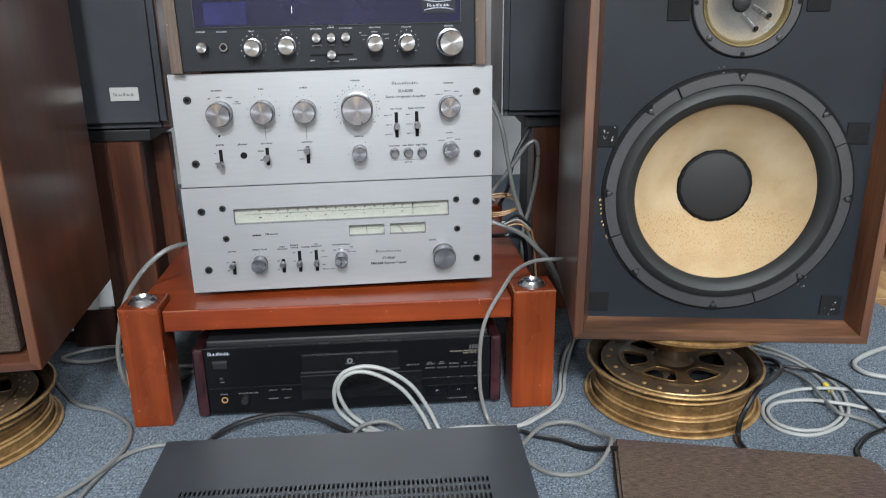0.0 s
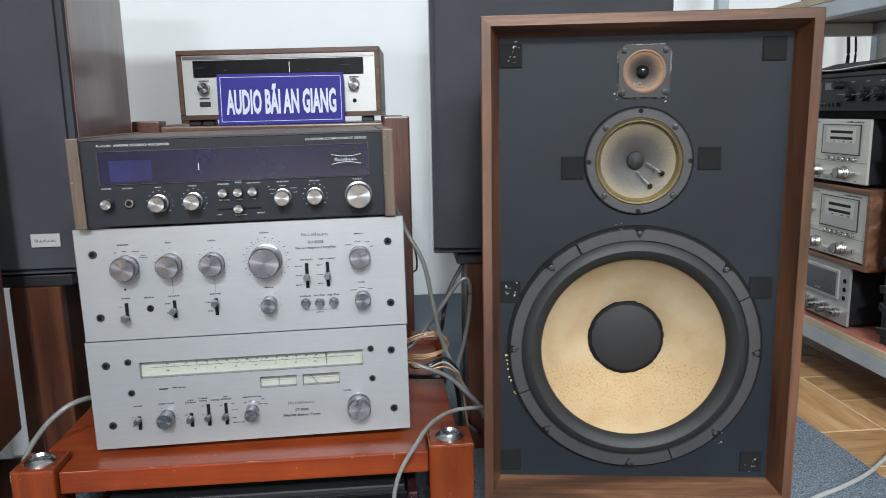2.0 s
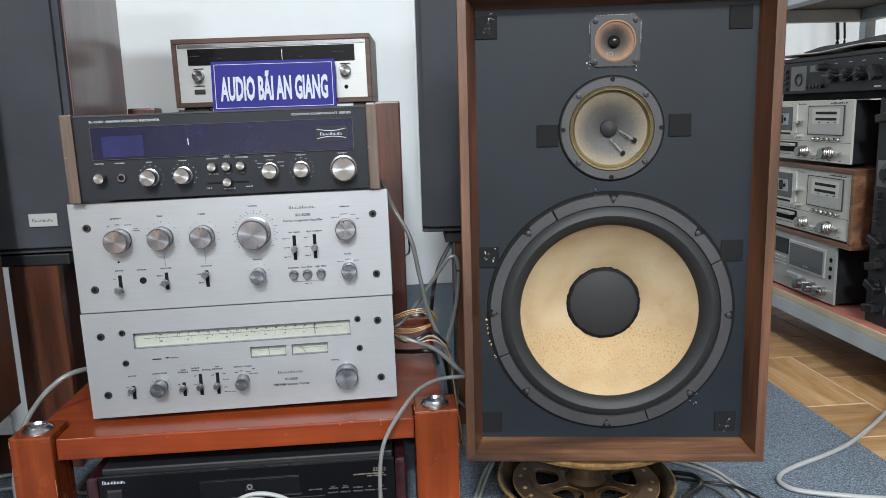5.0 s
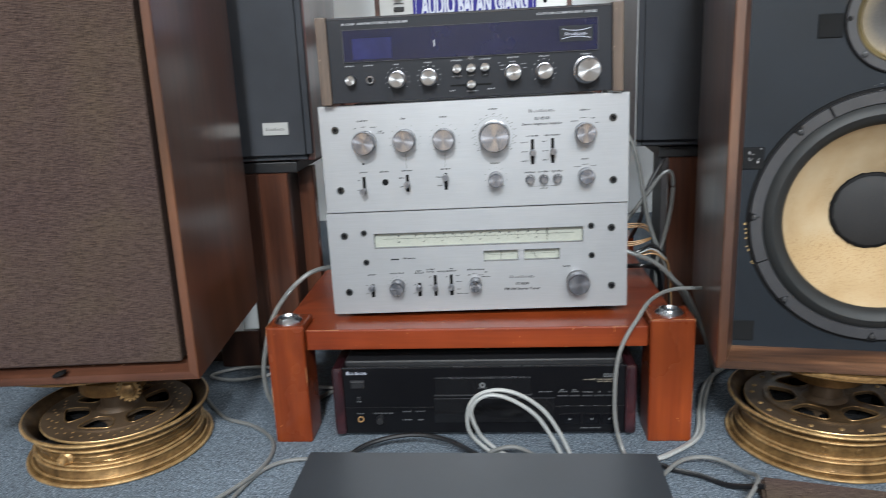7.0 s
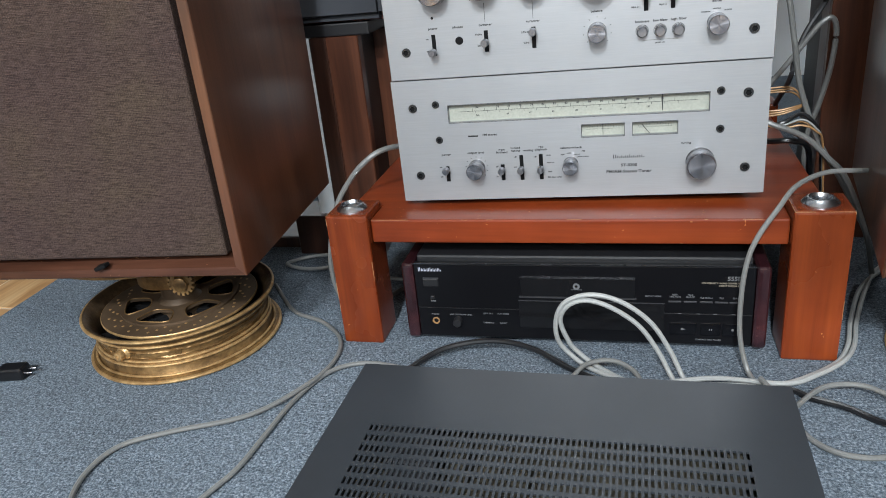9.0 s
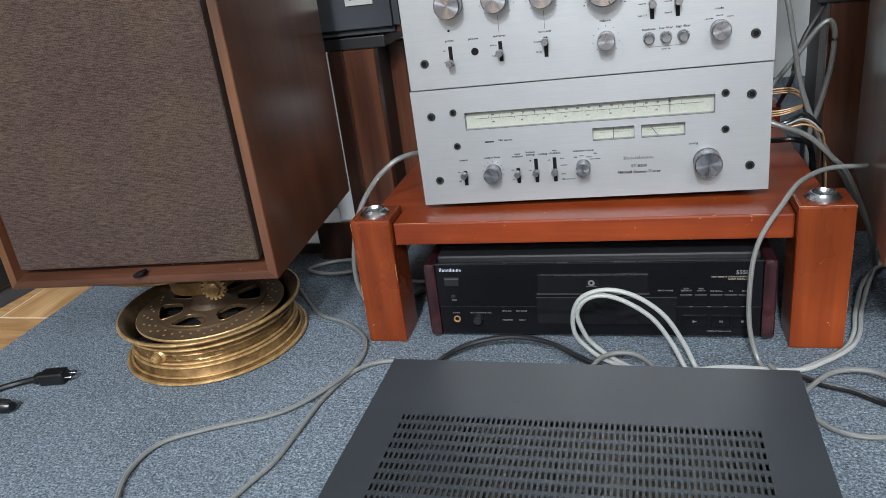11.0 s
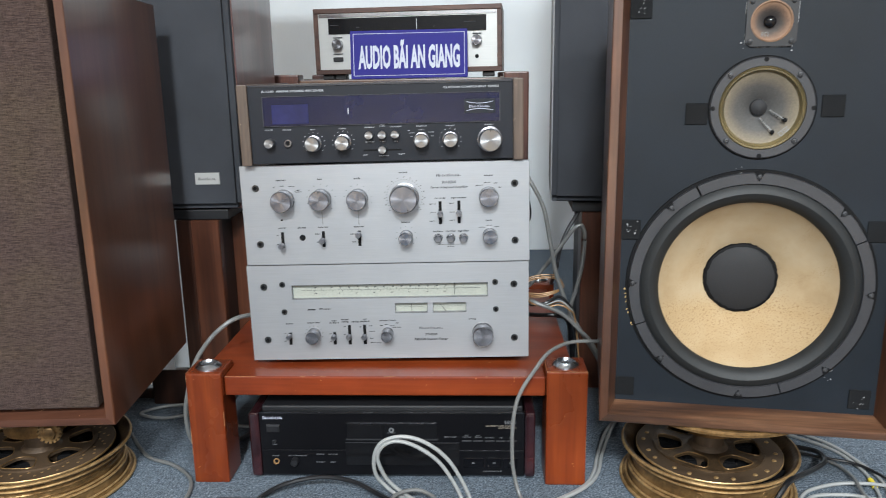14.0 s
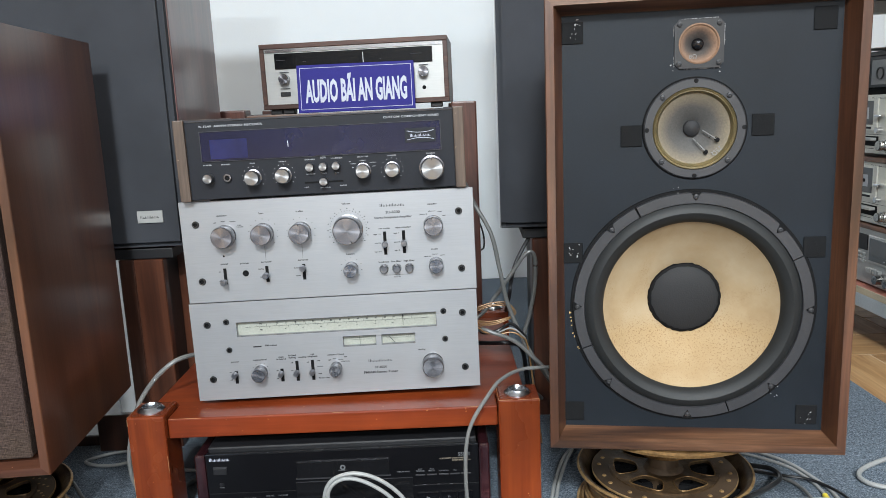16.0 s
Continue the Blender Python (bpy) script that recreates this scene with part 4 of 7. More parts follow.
def build_rack():
    rack = thing("hifi_rack", "low red-orange lacquered wooden hi-fi rack with scuffed corners", "rack", pose(-0.069, 1.0, 0))
    for x0, x1, y0, y1, zt in ((-0.311, -0.254, 0.0, 0.062, 0.189), (0.2525, 0.316, 0.0, 0.062, 0.1925), (-0.313, -0.254, 0.500, 0.562, 0.190), (0.2525, 0.316, 0.500, 0.562, 0.192)):
        leg = part("leg", boxbm(x0, x1, y0, y1, 0, zt, 0.0035), M_RACKLEG, rack)
        part("spike_cup", CUP, None, leg, "polished steel spike cup", ((x0 + x1) / 2, (y0 + y1) / 2 - 0.003, zt))
    bm = bmesh.new()
    ends = ((-0.2535, 0.012), (0.252, 0.012), (0.252, 0.0635), (0.300, 0.0635), (0.300, 0.4985), (0.252, 0.4985),
            (0.252, 0.550), (-0.2535, 0.550), (-0.2535, 0.4985), (-0.296, 0.4985), (-0.296, 0.0635), (-0.2535, 0.0635))
    top = bm.faces.new([bm.verts.new((u, v, 0.179)) for u, v in ends])
    side = bmesh.ops.extrude_face_region(bm, geom=[top])
    bmesh.ops.translate(bm, verts=[g for g in side["geom"] if isinstance(g, bmesh.types.BMVert)], vec=(0, 0, -0.032))
    bmesh.ops.recalc_face_normals(bm, faces=bm.faces)
    if not any(abs(f.calc_center_median().z - 0.179) < 1e-5 for f in bm.faces):
        bm.faces.new([v for v in bm.verts if v.co.z > 0.178])
    bmesh.ops.bevel(bm, geom=bm.edges[:], offset=0.0025, segments=2, affect="EDGES", profile=0.6)
    part("shelf_board", bm, M_RACK, rack, "notched shelf board")
    # pale wood showing in broken lines where the lacquer has worn off the edges
    rng = random.Random(77)
    bm = bmesh.new()
    lines = [((-0.252, 0.0128, 0.1784), (0.251, 0.0128, 0.1784), 0.62), ((-0.252, 0.0128, 0.1476), (0.251, 0.0128, 0.1476), 0.10)]
    for x0, x1, zt in ((-0.311, -0.254, 0.189), (0.2525, 0.316, 0.1925)):
        e = 0.0010
        lines += [((x0 + e, e, zt - e), (x1 - e, e, zt - e), 0.75), ((x0 + e, e, 0.004), (x0 + e, e, zt - e), 0.30), ((x1 - e, e, 0.004), (x1 - e, e, zt - e), 0.45),
                  ((x0 + e, e, zt - e), (x0 + e, 0.060, zt - e), 0.6), ((x1 - e, e, zt - e), (x1 - e, 0.060, zt - e), 0.6), ((x0 + e, e, 0.0015), (x1 - e, e, 0.0015), 0.4)]
    for p, q, amount in lines:
        p, q = Vector(p), Vector(q)
        far, at = (q - p).length, 0.0
        while at < far:
            step = min(rng.uniform(0.003, 0.030), far - at)
            if rng.random() < amount * 0.6 and step > 0.0015:
                a, b = p + (q - p) * (at / far), p + (q - p) * ((at + step) / far)
                tube(bm, [a, (a + b) / 2, b], rng.uniform(0.0003, 0.0006), 5, 2, False)
            at += step
    for _ in range(26):
        x, y = rng.choice(((rng.uniform(-0.24, -0.19), rng.uniform(0.02, 0.06)), (rng.uniform(0.15, 0.24), rng.uniform(0.02, 0.06)), (rng.uniform(-0.24, 0.24), rng.uniform(0.015, 0.05))))
        bmesh.ops.create_icosphere(bm, subdivisions=1, radius=0.0008, matrix=Matrix.Translation((x, y, 0.1789)) @ Matrix.Rotation(rng.uniform(0, 3), 4, "Z") @ Matrix.Diagonal((rng.uniform(0.8, 4.0), rng.uniform(0.5, 1.2), 0.3, 1)))
    part("edge_wear", bm, M_CHEEKWORN, rack, "pale chips where the lacquer has worn off")["kind"] = "stuff"
    return rack


build_rack()


# ---- disc player under the rack ----
def build_player():
    X0 = -0.0600
    cd = thing("disc_player", "glossy black disc player with rosewood side panels, on the carpet", "disc player", pose(X0, 1.013, 0.0, 0, 0, 0.2))
    part("cover", boxbm(-0.209, 0.209, 0.010, 0.36, 0.012, 0.125, 0.003), M_CASE, cd)
    part("front_panel", boxbm(-0.2115, 0.2115, 0, 0.010, 0.052, 0.1165, 0.0008, 1), M_PLAYER, cd)
    part("lower_panel", boxbm(-0.2115, 0.2115, 0.0012, 0.010, 0.008, 0.0515, 0.0008, 1), M_PLAYER, cd)
    part("top_trim", boxbm(-0.2115, 0.2115, 0.0, 0.002, 0.1167, 0.1177), M_KNOBSIDE, cd)
    for s in (-1, 1):
        bm = boxbm(min(s * 0.2122, s * 0.2285), max(s * 0.2122, s * 0.2285), -0.003, 0.36, 0.006, 0.1175, 0.006, 3)
        part("side_panel", bm, M_SIDEPANEL, cd, "dark glossy rosewood side panel")
    x = lambda v: v - X0
    tray = part("disc_tray", boxbm(x(-0.131), x(0.0121), -0.0022, -0.0002, 0.0735, 0.0985, 0.0006, 1), M_GLOSS2, cd)
    part("tray_trim", boxbm(x(-0.131), x(0.0121), -0.0026, -0.0004, 0.0988, 0.0996), M_KNOBSIDE, cd)
    part("tray_sill", boxbm(x(-0.133), x(0.014), -0.0030, -0.0004, 0.0712, 0.0728), M_GASKET, cd)
    part("display_window", boxbm(x(-0.1345), x(0.048), -0.0012, -0.0002, 0.026, 0.0655, 0.0004, 1), M_GLOSS2, cd, "unlit smoked display window")
    part("window_trim", boxbm(x(-0.1345), x(0.048), -0.0014, -0.0004, 0.0657, 0.0663), M_GASKET, cd)
    bm = bmesh.new()
    brand_bars(bm, x(-0.2655), x(-0.2334), 0.1093, 0.0062)
    part("maker_mark", bm, M_SIGNINK, cd, "maker's mark in white print")
    part("power_button", boxbm(x(-0.2601), x(-0.2392), -0.0028, 0, 0.0846, 0.0955, 0.0008, 1), M_CASE, cd)
    part("button_trim", boxbm(x(-0.2601), x(-0.2392), -0.0024, 0, 0.0958, 0.0970), M_GASKET, cd)
    part("timer_switch", boxbm(x(-0.2520), x(-0.2462), -0.0035, 0, 0.0660, 0.0705, 0.0006, 1), M_CASE, cd)
    ring = lathe(bmesh.new(), [(0.0050, 0), (0.0050, 0.0014), (0.0034, 0.0014), (0.0030, 0.0), (0, 0.0)], 24, OUT)
    part("headphone_socket", ring, M_COPPER, cd, "gold-plated headphone socket", (x(-0.2483), 0.0012, 0.0320))
    part("socket_hole", lathe(bmesh.new(), [(0.0029, 0.0004), (0, 0.0004)], 16, OUT), M_HOLE, cd, "", (x(-0.2483), 0.0012, 0.0320))
    part("level_knob", lathe(bmesh.new(), [(0.0062, 0), (0.0060, 0.009), (0.0052, 0.0102), (0, 0.0100)], 24, OUT), M_CASE, cd, "", (x(-0.2175), 0.0012, 0.0331))
    me = finish(boxbm(-0.0075, 0.0075, -0.0010, 0.0012, -0.0011, 0.0011, 0.0003, 1), M_GASKET)
    for u in (0.0598, 0.0780, 0.0966, 0.1140, 0.1310):
        part("function_key", me, None, cd, "", (x(u), 0, 0.0690))
    for u, w in ((0.0705, 0.016), (0.1032, 0.0115), (0.1291, 0.0115)):
        part("transport_key", boxbm(x(u) - w, x(u) + w, -0.0012, 0.0012, 0.0225, 0.0395, 0.0006, 1), M_GLOSS, cd)
    bm = bmesh.new()
    u = x(0.0708)
    vs = [bm.verts.new((u + a, -0.0014, 0.0310 + b)) for a, b in ((-0.0028, 0.0019), (-0.0028, -0.0019), (0.0030, 0))]
    bm.faces.new(vs)
    for d in (-0.0013, 0.0013):
        box(bm, x(0.1032) + d - 0.0006, x(0.1032) + d + 0.0006, -0.0015, -0.0012, 0.0298, 0.0326)
    box(bm, x(0.1291) - 0.0014, x(0.1291) + 0.0014, -0.0015, -0.0012, 0.0300, 0.0328)
    for u in (0.0660, 0.0880, 0.1080, 0.1290):
        box(bm, x(u) - 0.0022, x(u) + 0.0022, -0.0003, 0.0, 0.0520, 0.0530)
    part("transport_symbols", bm, M_DIMINK, cd)
    disc = bmesh.new()
    lathe(disc, [(0.0045, 0.0002), (0.0018, 0.0002)], 20, Matrix.Translation((x(-0.0598), -0.0022, 0.0885)) @ OUT)
    box(disc, x(-0.0598) - 0.007, x(-0.0598) + 0.007, -0.0025, -0.0022, 0.0835, 0.0842)
    part("disc_symbol", disc, M_DIMINK, tray)
    T = [(s, x(u), z, 0.0028) for s, u, z in (("POWER", -0.2496, 0.0900), ("TIMER", -0.2491, 0.0620), ("PHONES", -0.2483, 0.0420), ("LINE OUT/PHONE LEVEL", -0.2130, 0.0423), ("LEVEL FILE", -0.1762, 0.0450), ("PLAY MODE", -0.1558, 0.0450), ("TIME/MEMO", -0.1762, 0.0310), ("REPEAT", -0.1558, 0.0310), ("DISPLAY MODE", 0.0340, 0.0758),
         ("EDIT/\nTIME FADE", 0.0598, 0.0770), ("PEAK\nSEARCH", 0.0780, 0.0770), ("FILE RECALL", 0.0966, 0.0748), ("FILE", 0.1140, 0.0748), ("ERASE", 0.1310, 0.0748), ("COMPACT DISC PLAYER", 0.1010, 0.0160))]
    print_lines(cd, T, M_DIMINK, "caption_lettering", -0.0002)
    print_lines(cd, [("555ES", x(0.1290), 0.1010, 0.0078)], M_DIMINK, "model_number", -0.0002)
    print_lines(cd, [("HIGH DENSITY LINEAR CONVERTER", x(0.1130), 0.0950, 0.0028), ("DIRECT DIGITAL SYNC", x(0.1245), 0.0915, 0.0028)], M_GOLDINK, "tan_lettering", -0.0002)
    for u in (-0.17, 0.17):
        for y in (0.05, 0.30):
            part("foot", lathe(bmesh.new(), [(0, 0), (0.02, 0), (0.021, 0.014), (0, 0.014)], 20), M_CASE, cd, "", (u, y, 0))
    return cd


build_player()


# ---- big walnut speakers ----
SPW, SPH, SPD = 0.380, 0.595, 0.337
REVEAL = 0.032  # how far the sloped edges run back


def speaker_cabinet(sp, side, rail):
    """Mitred cabinet boards with a flat front edge, then a slope in to the baffle. Local: x across, y back, z up, front at y = 0."""
    w, h, d = SPW / 2, SPH, SPD
    edge = [(0.0, 0.0012), (0.0012, 0.0), (0.0115, 0.0), (0.0225, REVEAL), (0.0225, d - 0.002), (0.0, d - 0.002)]
    for name, mat, ends in (("side_board", side, ((-1, 0), (1, 0))), ("bottom_board", rail, ((0, -1),)), ("top_board", rail, ((0, 1),))):
        for sx, sz in ends:
            bm = bmesh.new()
            rows = []
            for far in (-1, 1):
                row = []
                for k, (inset, y) in enumerate(edge):
                    if sx:
                        row.append(bm.verts.new((sx * (w - inset), y, h / 2 + far * (h / 2 - inset))))
                    else:
                        row.append(bm.verts.new((far * (w - inset), y, h / 2 + sz * (h / 2 - inset))))
                rows.append(row)
            n = len(edge)
            bm.faces.new(rows[0])
            bm.faces.new(rows[1])
            for i in range(n):
                bm.faces.new((rows[0][i], rows[0][(i + 1) % n], rows[1][(i + 1) % n], rows[1][i]))
            part(name, bm, mat, sp)
    part("back_board", boxbm(-w + 0.01, w - 0.01, d - 0.02, d - 0.0005, 0.01, h - 0.01), M_MAHOG, sp)


def oval_gasket(bm, ro, ri, y, m, n=48, a0=0.0, a1=360.0, thick=0.0035):
    """A flat arc piece of gasket standing proud of the baffle."""
    vs = []
    for i in range(n + 1):
        a = radians(a0 + (a1 - a0) * i / n)
        c, s = math.sin(a), math.cos(a)
        vs.append([bm.verts.new(m @ Vector((r * c, yy, r * s))) for r, yy in ((ro, y), (ro - 0.001, y - thick), (ri + 0.001, y - thick), (ri, y))])
    for p, q in zip(vs, vs[1:]):
        for k in range(3):
            f = bm.faces.new((p[k], p[k + 1], q[k + 1], q[k]))
    bm.faces.new(vs[0])
    bm.faces.new(vs[-1])
    return bm


def baffle_sheet(y, holes):
    """The baffle's face, with round openings for the drivers and a short wall round each."""
    bm = bmesh.new()
    a, b, z0, z1 = -SPW / 2 + 0.0215, SPW / 2 - 0.0215, 0.0215, SPH - 0.0215
    loops = [[(a, z0), (b, z0), (b, z1), (a, z1)]]
    loops += [[(x + r * math.cos(t), z + r * math.sin(t)) for t in (2 * math.pi * k / 64 for k in range(64))] for x, z, r in holes]
    edges = []
    for lp in loops:
        vs = [bm.verts.new((x, y, z)) for x, z in lp]
        edges += [bm.edges.new((vs[k], vs[(k + 1) % len(vs)])) for k in range(len(vs))]
    bmesh.ops.triangle_fill(bm, edges=edges, use_beauty=True, normal=(0, -1, 0))
    rim = bmesh.ops.extrude_edge_only(bm, edges=[e for e in bm.edges if len(e.link_faces) == 1])
    bmesh.ops.translate(bm, verts=[v for v in rim["geom"] if isinstance(v, bmesh.types.BMVert)], vec=(0, 0.018, 0))
    return bm


def small_screw(parent, x, y, z, r=0.0042):
    bm = bmesh.new()
    lathe(bm, [(r, 0), (r * 0.9, 0.0018), (r * 0.35, 0.0024), (0, 0.0014)], 14, OUT)
    part("screw", bm, M_DULLSCREW, parent, "", (x, y, z))


def build_open_speaker():
    """The speaker with its grille off: black baffle, three drivers, hook pads."""
    sp = thing("floor_speaker", "walnut loudspeaker without grille, cream woofer cone, on a wheel rim", "loudspeaker", pose(0.4340, 0.8641, 0.1635, 0, 0, -8.7), "pair of walnut loudspeakers")
    speaker_cabinet(sp, M_WALNUT, M_WALNUTX)
    B = 0.0295  # baffle depth
    x0 = -0.0028
    wz, R = 0.1922, 0.1555
    part("baffle", baffle_sheet(B, ((x0, wz, R * 0.93), (x0 - 0.0005, 0.4267, 0.0632 * 0.9), (x0 + 0.0030, 0.5313, 0.0245))), M_BAFFLE, sp)
    C = Matrix.Translation((x0, B, wz))
    woofer = part("woofer", lathe(bmesh.new(), [(R + 0.0026, -0.0003), (R + 0.0016, 0.0012), (R * 0.8, 0.0014), (R * 0.8, -0.0003)], 96, C @ OUT), M_HOLE, sp, "twelve-inch woofer with a cream paper cone")
    for a0, a1 in ((-28, 63), (63.6, 160), (160.6, 248), (248.6, 331)):
        bm = oval_gasket(bmesh.new(), R - 0.0016, R * 0.892, B - 0.0022, Matrix.Translation((x0, 0, wz)), 40, a0, a1)
        part("gasket_piece", bm, M_GASKET, woofer)
    prof = [(R * 0.893, 0.0030), (R * 0.880, 0.0048), (R * 0.855, 0.0082), (R * 0.82, 0.0098), (R * 0.775, 0.0068), (R * 0.745, 0.0005), (R * 0.733, -0.004)]
    part("surround", lathe(bmesh.new(), prof, 96, C @ OUT), M_SURROUND, woofer)
    cone = [(R * 0.735, -0.0035), (R * 0.73, -0.005), (R * 0.52, -0.030), (R * 0.30, -0.055)]
    part("cone", lathe(bmesh.new(), cone, 96, C @ OUT), M_CONE, woofer)
    cap = [(R * 0.302, -0.0525), (R * 0.297, -0.0500), (R * 0.22, -0.0468), (R * 0.12, -0.0450), (0, -0.0445)]
    part("dust_cap", lathe(bmesh.new(), cap, 64, C @ OUT), M_DUST, woofer)
    rng = random.Random(12)
    bm = lathe(bmesh.new(), [(R * 0.318, -0.0525), (R * 0.309, -0.0495), (R * 0.290, -0.0485)], 64, C @ OUT)
    for v in bm.verts:
        v.co.x += rng.uniform(-0.0008, 0.0008)
        v.co.z += rng.uniform(-0.0008, 0.0008)
    part("cap_glue", bm, M_HOLE, woofer)
    for k in range(8):
        a = radians(k * 45 + 1)
        px, pz = x0 + (R - 0.007) * math.sin(a), wz + (R - 0.007) * math.cos(a)
        part("mount_notch", lathe(bmesh.new(), [(0.0082, 0.0002), (0.0076, 0.0006), (0, 0.0006)], 3, Matrix.Translation((px + 0.0022 * math.sin(a), B - 0.0056, pz + 0.0022 * math.cos(a))) @ OUT @ Matrix.Rotation(-a - radians(90), 4, "Z")), M_HOLE, woofer)
        small_screw(woofer, px, B - 0.0062, pz, 0.0036)
    # midrange
    mz, r = 0.4267, 0.0626
    Cm = Matrix.Translation((x0 - 0.0005, B, mz))
    mid = part("midrange", lathe(bmesh.new(), [(r, -0.0003), (r, 0.0030), (r - 0.0012, 0.0042), (r * 0.83, 0.0042), (r * 0.82, 0.001)], 72, Cm @ OUT), M_GASKET, sp, "midrange driver with a grey-brown paper cone")
    part("frame_gap", lathe(bmesh.new(), [(r + 0.0022, 0.0002), (r + 0.0010, 0.0014), (r - 0.001, 0.0014)], 72, Cm @ OUT), M_HOLE, mid)
    part("glue_ring", lathe(bmesh.new(), [(r * 0.835, 0.0015), (r * 0.805, 0.0040), (r * 0.775, 0.0026), (r * 0.755, 0.0034), (r * 0.725, 0.0004), (r * 0.71, -0.0022)], 72, Cm @ OUT), M_AMBER, mid)
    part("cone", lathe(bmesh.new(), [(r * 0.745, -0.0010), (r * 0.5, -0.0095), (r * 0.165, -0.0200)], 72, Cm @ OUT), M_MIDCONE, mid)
    part("dust_cap", lathe(bmesh.new(), [(r * 0.172, -0.0195), (r * 0.160, -0.0160), (r * 0.085, -0.0130), (0, -0.0122)], 40, Cm @ OUT), M_DUST, mid)
    for k in range(4):
        a = radians(45 + 90 * k)
        small_screw(mid, x0 + r * 0.915 * math.sin(a), B - 0.0042, mz + r * 0.915 * math.cos(a), 0.0036)
    for k in range(4):
        a = radians(90 * k)
        part("mount_notch", lathe(bmesh.new(), [(0.0030, 0.0002), (0, 0.0003)], 10, Matrix.Translation((x0 + r * 0.95 * math.sin(a), B - 0.0042, mz + r * 0.95 * math.cos(a))) @ OUT), M_HOLE, mid)
    for u0, v0, u1, v1 in ((0.0120, -0.0030, 0.0290, -0.0150), (0.0005, -0.0130, 0.0150, -0.0300)):
        d0, d1 = 0.0165 - 0.28 * math.hypot(u0, v0), 0.0150 - 0.37 * math.hypot(u1, v1)
        bm = tube(bmesh.new(), [(x0 + u0, B + d0, mz + v0), (x0 + (u0 + u1) / 2, B + (d0 + d1) / 2 - 0.002, mz + (v0 + v1) / 2), (x0 + u1, B + d1, mz + v1)], 0.0008, 6)
        part("lead_wire", bm, M_CABLE, mid, "braided silver lead")
        rng = random.Random(int(u1 * 9000))
        bm = bmesh.new()
        for q in range(10):
            w = rng.uniform(0.15, 1.05)
            k = rng.uniform(0.0004, 0.0009)
            bmesh.ops.create_icosphere(bm, subdivisions=1, radius=k, matrix=Matrix.Translation((x0 + u0 + (u1 - u0) * w + rng.uniform(-0.0022, 0.0022), B + d0 + (d1 - d0) * w - 0.0012, mz + v0 + (v1 - v0) * w + rng.uniform(-0.0022, 0.0022))) @ Matrix.Diagonal((1.2, 0.5, 1.0, 1)))
        part("lead_glue", bm, M_HOLE, mid, "black cement along the lead")["kind"] = "stuff"
        part("solder_blob", lathe(bmesh.new(), [(0.0030, -0.001), (0.0024, 0.0012), (0, 0.0018)], 10, Matrix.Translation((x0 + u1, B + d1, mz + v1)) @ OUT), M_HOLE, mid)
    bm = bmesh.new()
    text_into(bm, "25\u03a9", 0, 0, 0.0085, 0, "CENTER", 1.0, 0.00015, 0.0)
    part("chalk_mark", bm, M_CABLE, mid, "faint chalked value", Matrix.Translation((x0 + 0.0280, B + 0.0020, mz - 0.0285)) @ Matrix.Rotation(radians(140), 4, "Y") @ Matrix.Rotation(radians(18), 4, "X"))
    # tweeter
    tz, h = 0.5313, 0.0297
    Ct = Matrix.Translation((x0 + 0.0030, B, tz))
    bm = bmesh.new()
    xt = x0 + 0.0030
    k = 0.006
    edge = [(xt + a, tz + b) for a, b in ((-h + k, -h), (h - k, -h), (h, -h + k), (h, h - k), (h - k, h), (-h + k, h), (-h, h - k), (-h, -h + k))]
    hole = [(xt + h * 0.84 * math.cos(t), tz + h * 0.84 * math.sin(t)) for t in (2 * math.pi * i / 48 for i in range(48))]
    es = []
    for lp in (edge, hole):
        vs = [bm.verts.new((x, B - 0.0030, z)) for x, z in lp]
        es += [bm.edges.new((vs[i], vs[(i + 1) % len(vs)])) for i in range(len(vs))]
    bmesh.ops.triangle_fill(bm, edges=es, use_beauty=True, normal=(0, -1, 0))
    rim = bmesh.ops.extrude_edge_only(bm, edges=[e for e in bm.edges if len(e.link_faces) == 1])
    bmesh.ops.translate(bm, verts=[v for v in rim["geom"] if isinstance(v, bmesh.types.BMVert)], vec=(0, 0.0028, 0))
    tw = part("tweeter", bm, M_CASE, sp, "small square-framed cone tweeter")
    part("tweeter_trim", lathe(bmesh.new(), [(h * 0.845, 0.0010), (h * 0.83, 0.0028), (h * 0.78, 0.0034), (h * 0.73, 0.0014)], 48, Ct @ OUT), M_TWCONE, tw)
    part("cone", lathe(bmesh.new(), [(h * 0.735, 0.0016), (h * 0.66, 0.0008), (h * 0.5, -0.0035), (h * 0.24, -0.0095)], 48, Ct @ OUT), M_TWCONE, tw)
    part("dust_cap", lathe(bmesh.new(), [(h * 0.25, -0.0092), (h * 0.23, -0.0050), (h * 0.12, -0.0026), (0, -0.0020)], 32, Ct @ OUT), M_GLOSS, tw)
    for u in (-1, 1):
        for v in (-1, 1):
            small_screw(tw, x0 + 0.0030 + u * h * 0.80, B - 0.0030, tz + v * h * 0.80, 0.0034)
    bm = bmesh.new()
    text_into(bm, "8\u03a9", 0, 0, 0.0080, 0, "CENTER", 1.0, 0.00015, 0.0)
    part("chalk_mark", bm, M_CABLE, tw, "faint chalked value", Matrix.Translation((x0 - 0.004, B - 0.0012, tz - h * 0.53)) @ Matrix.Rotation(radians(-24), 4, "X"))
    rng = random.Random(31)
    bm = bmesh.new()
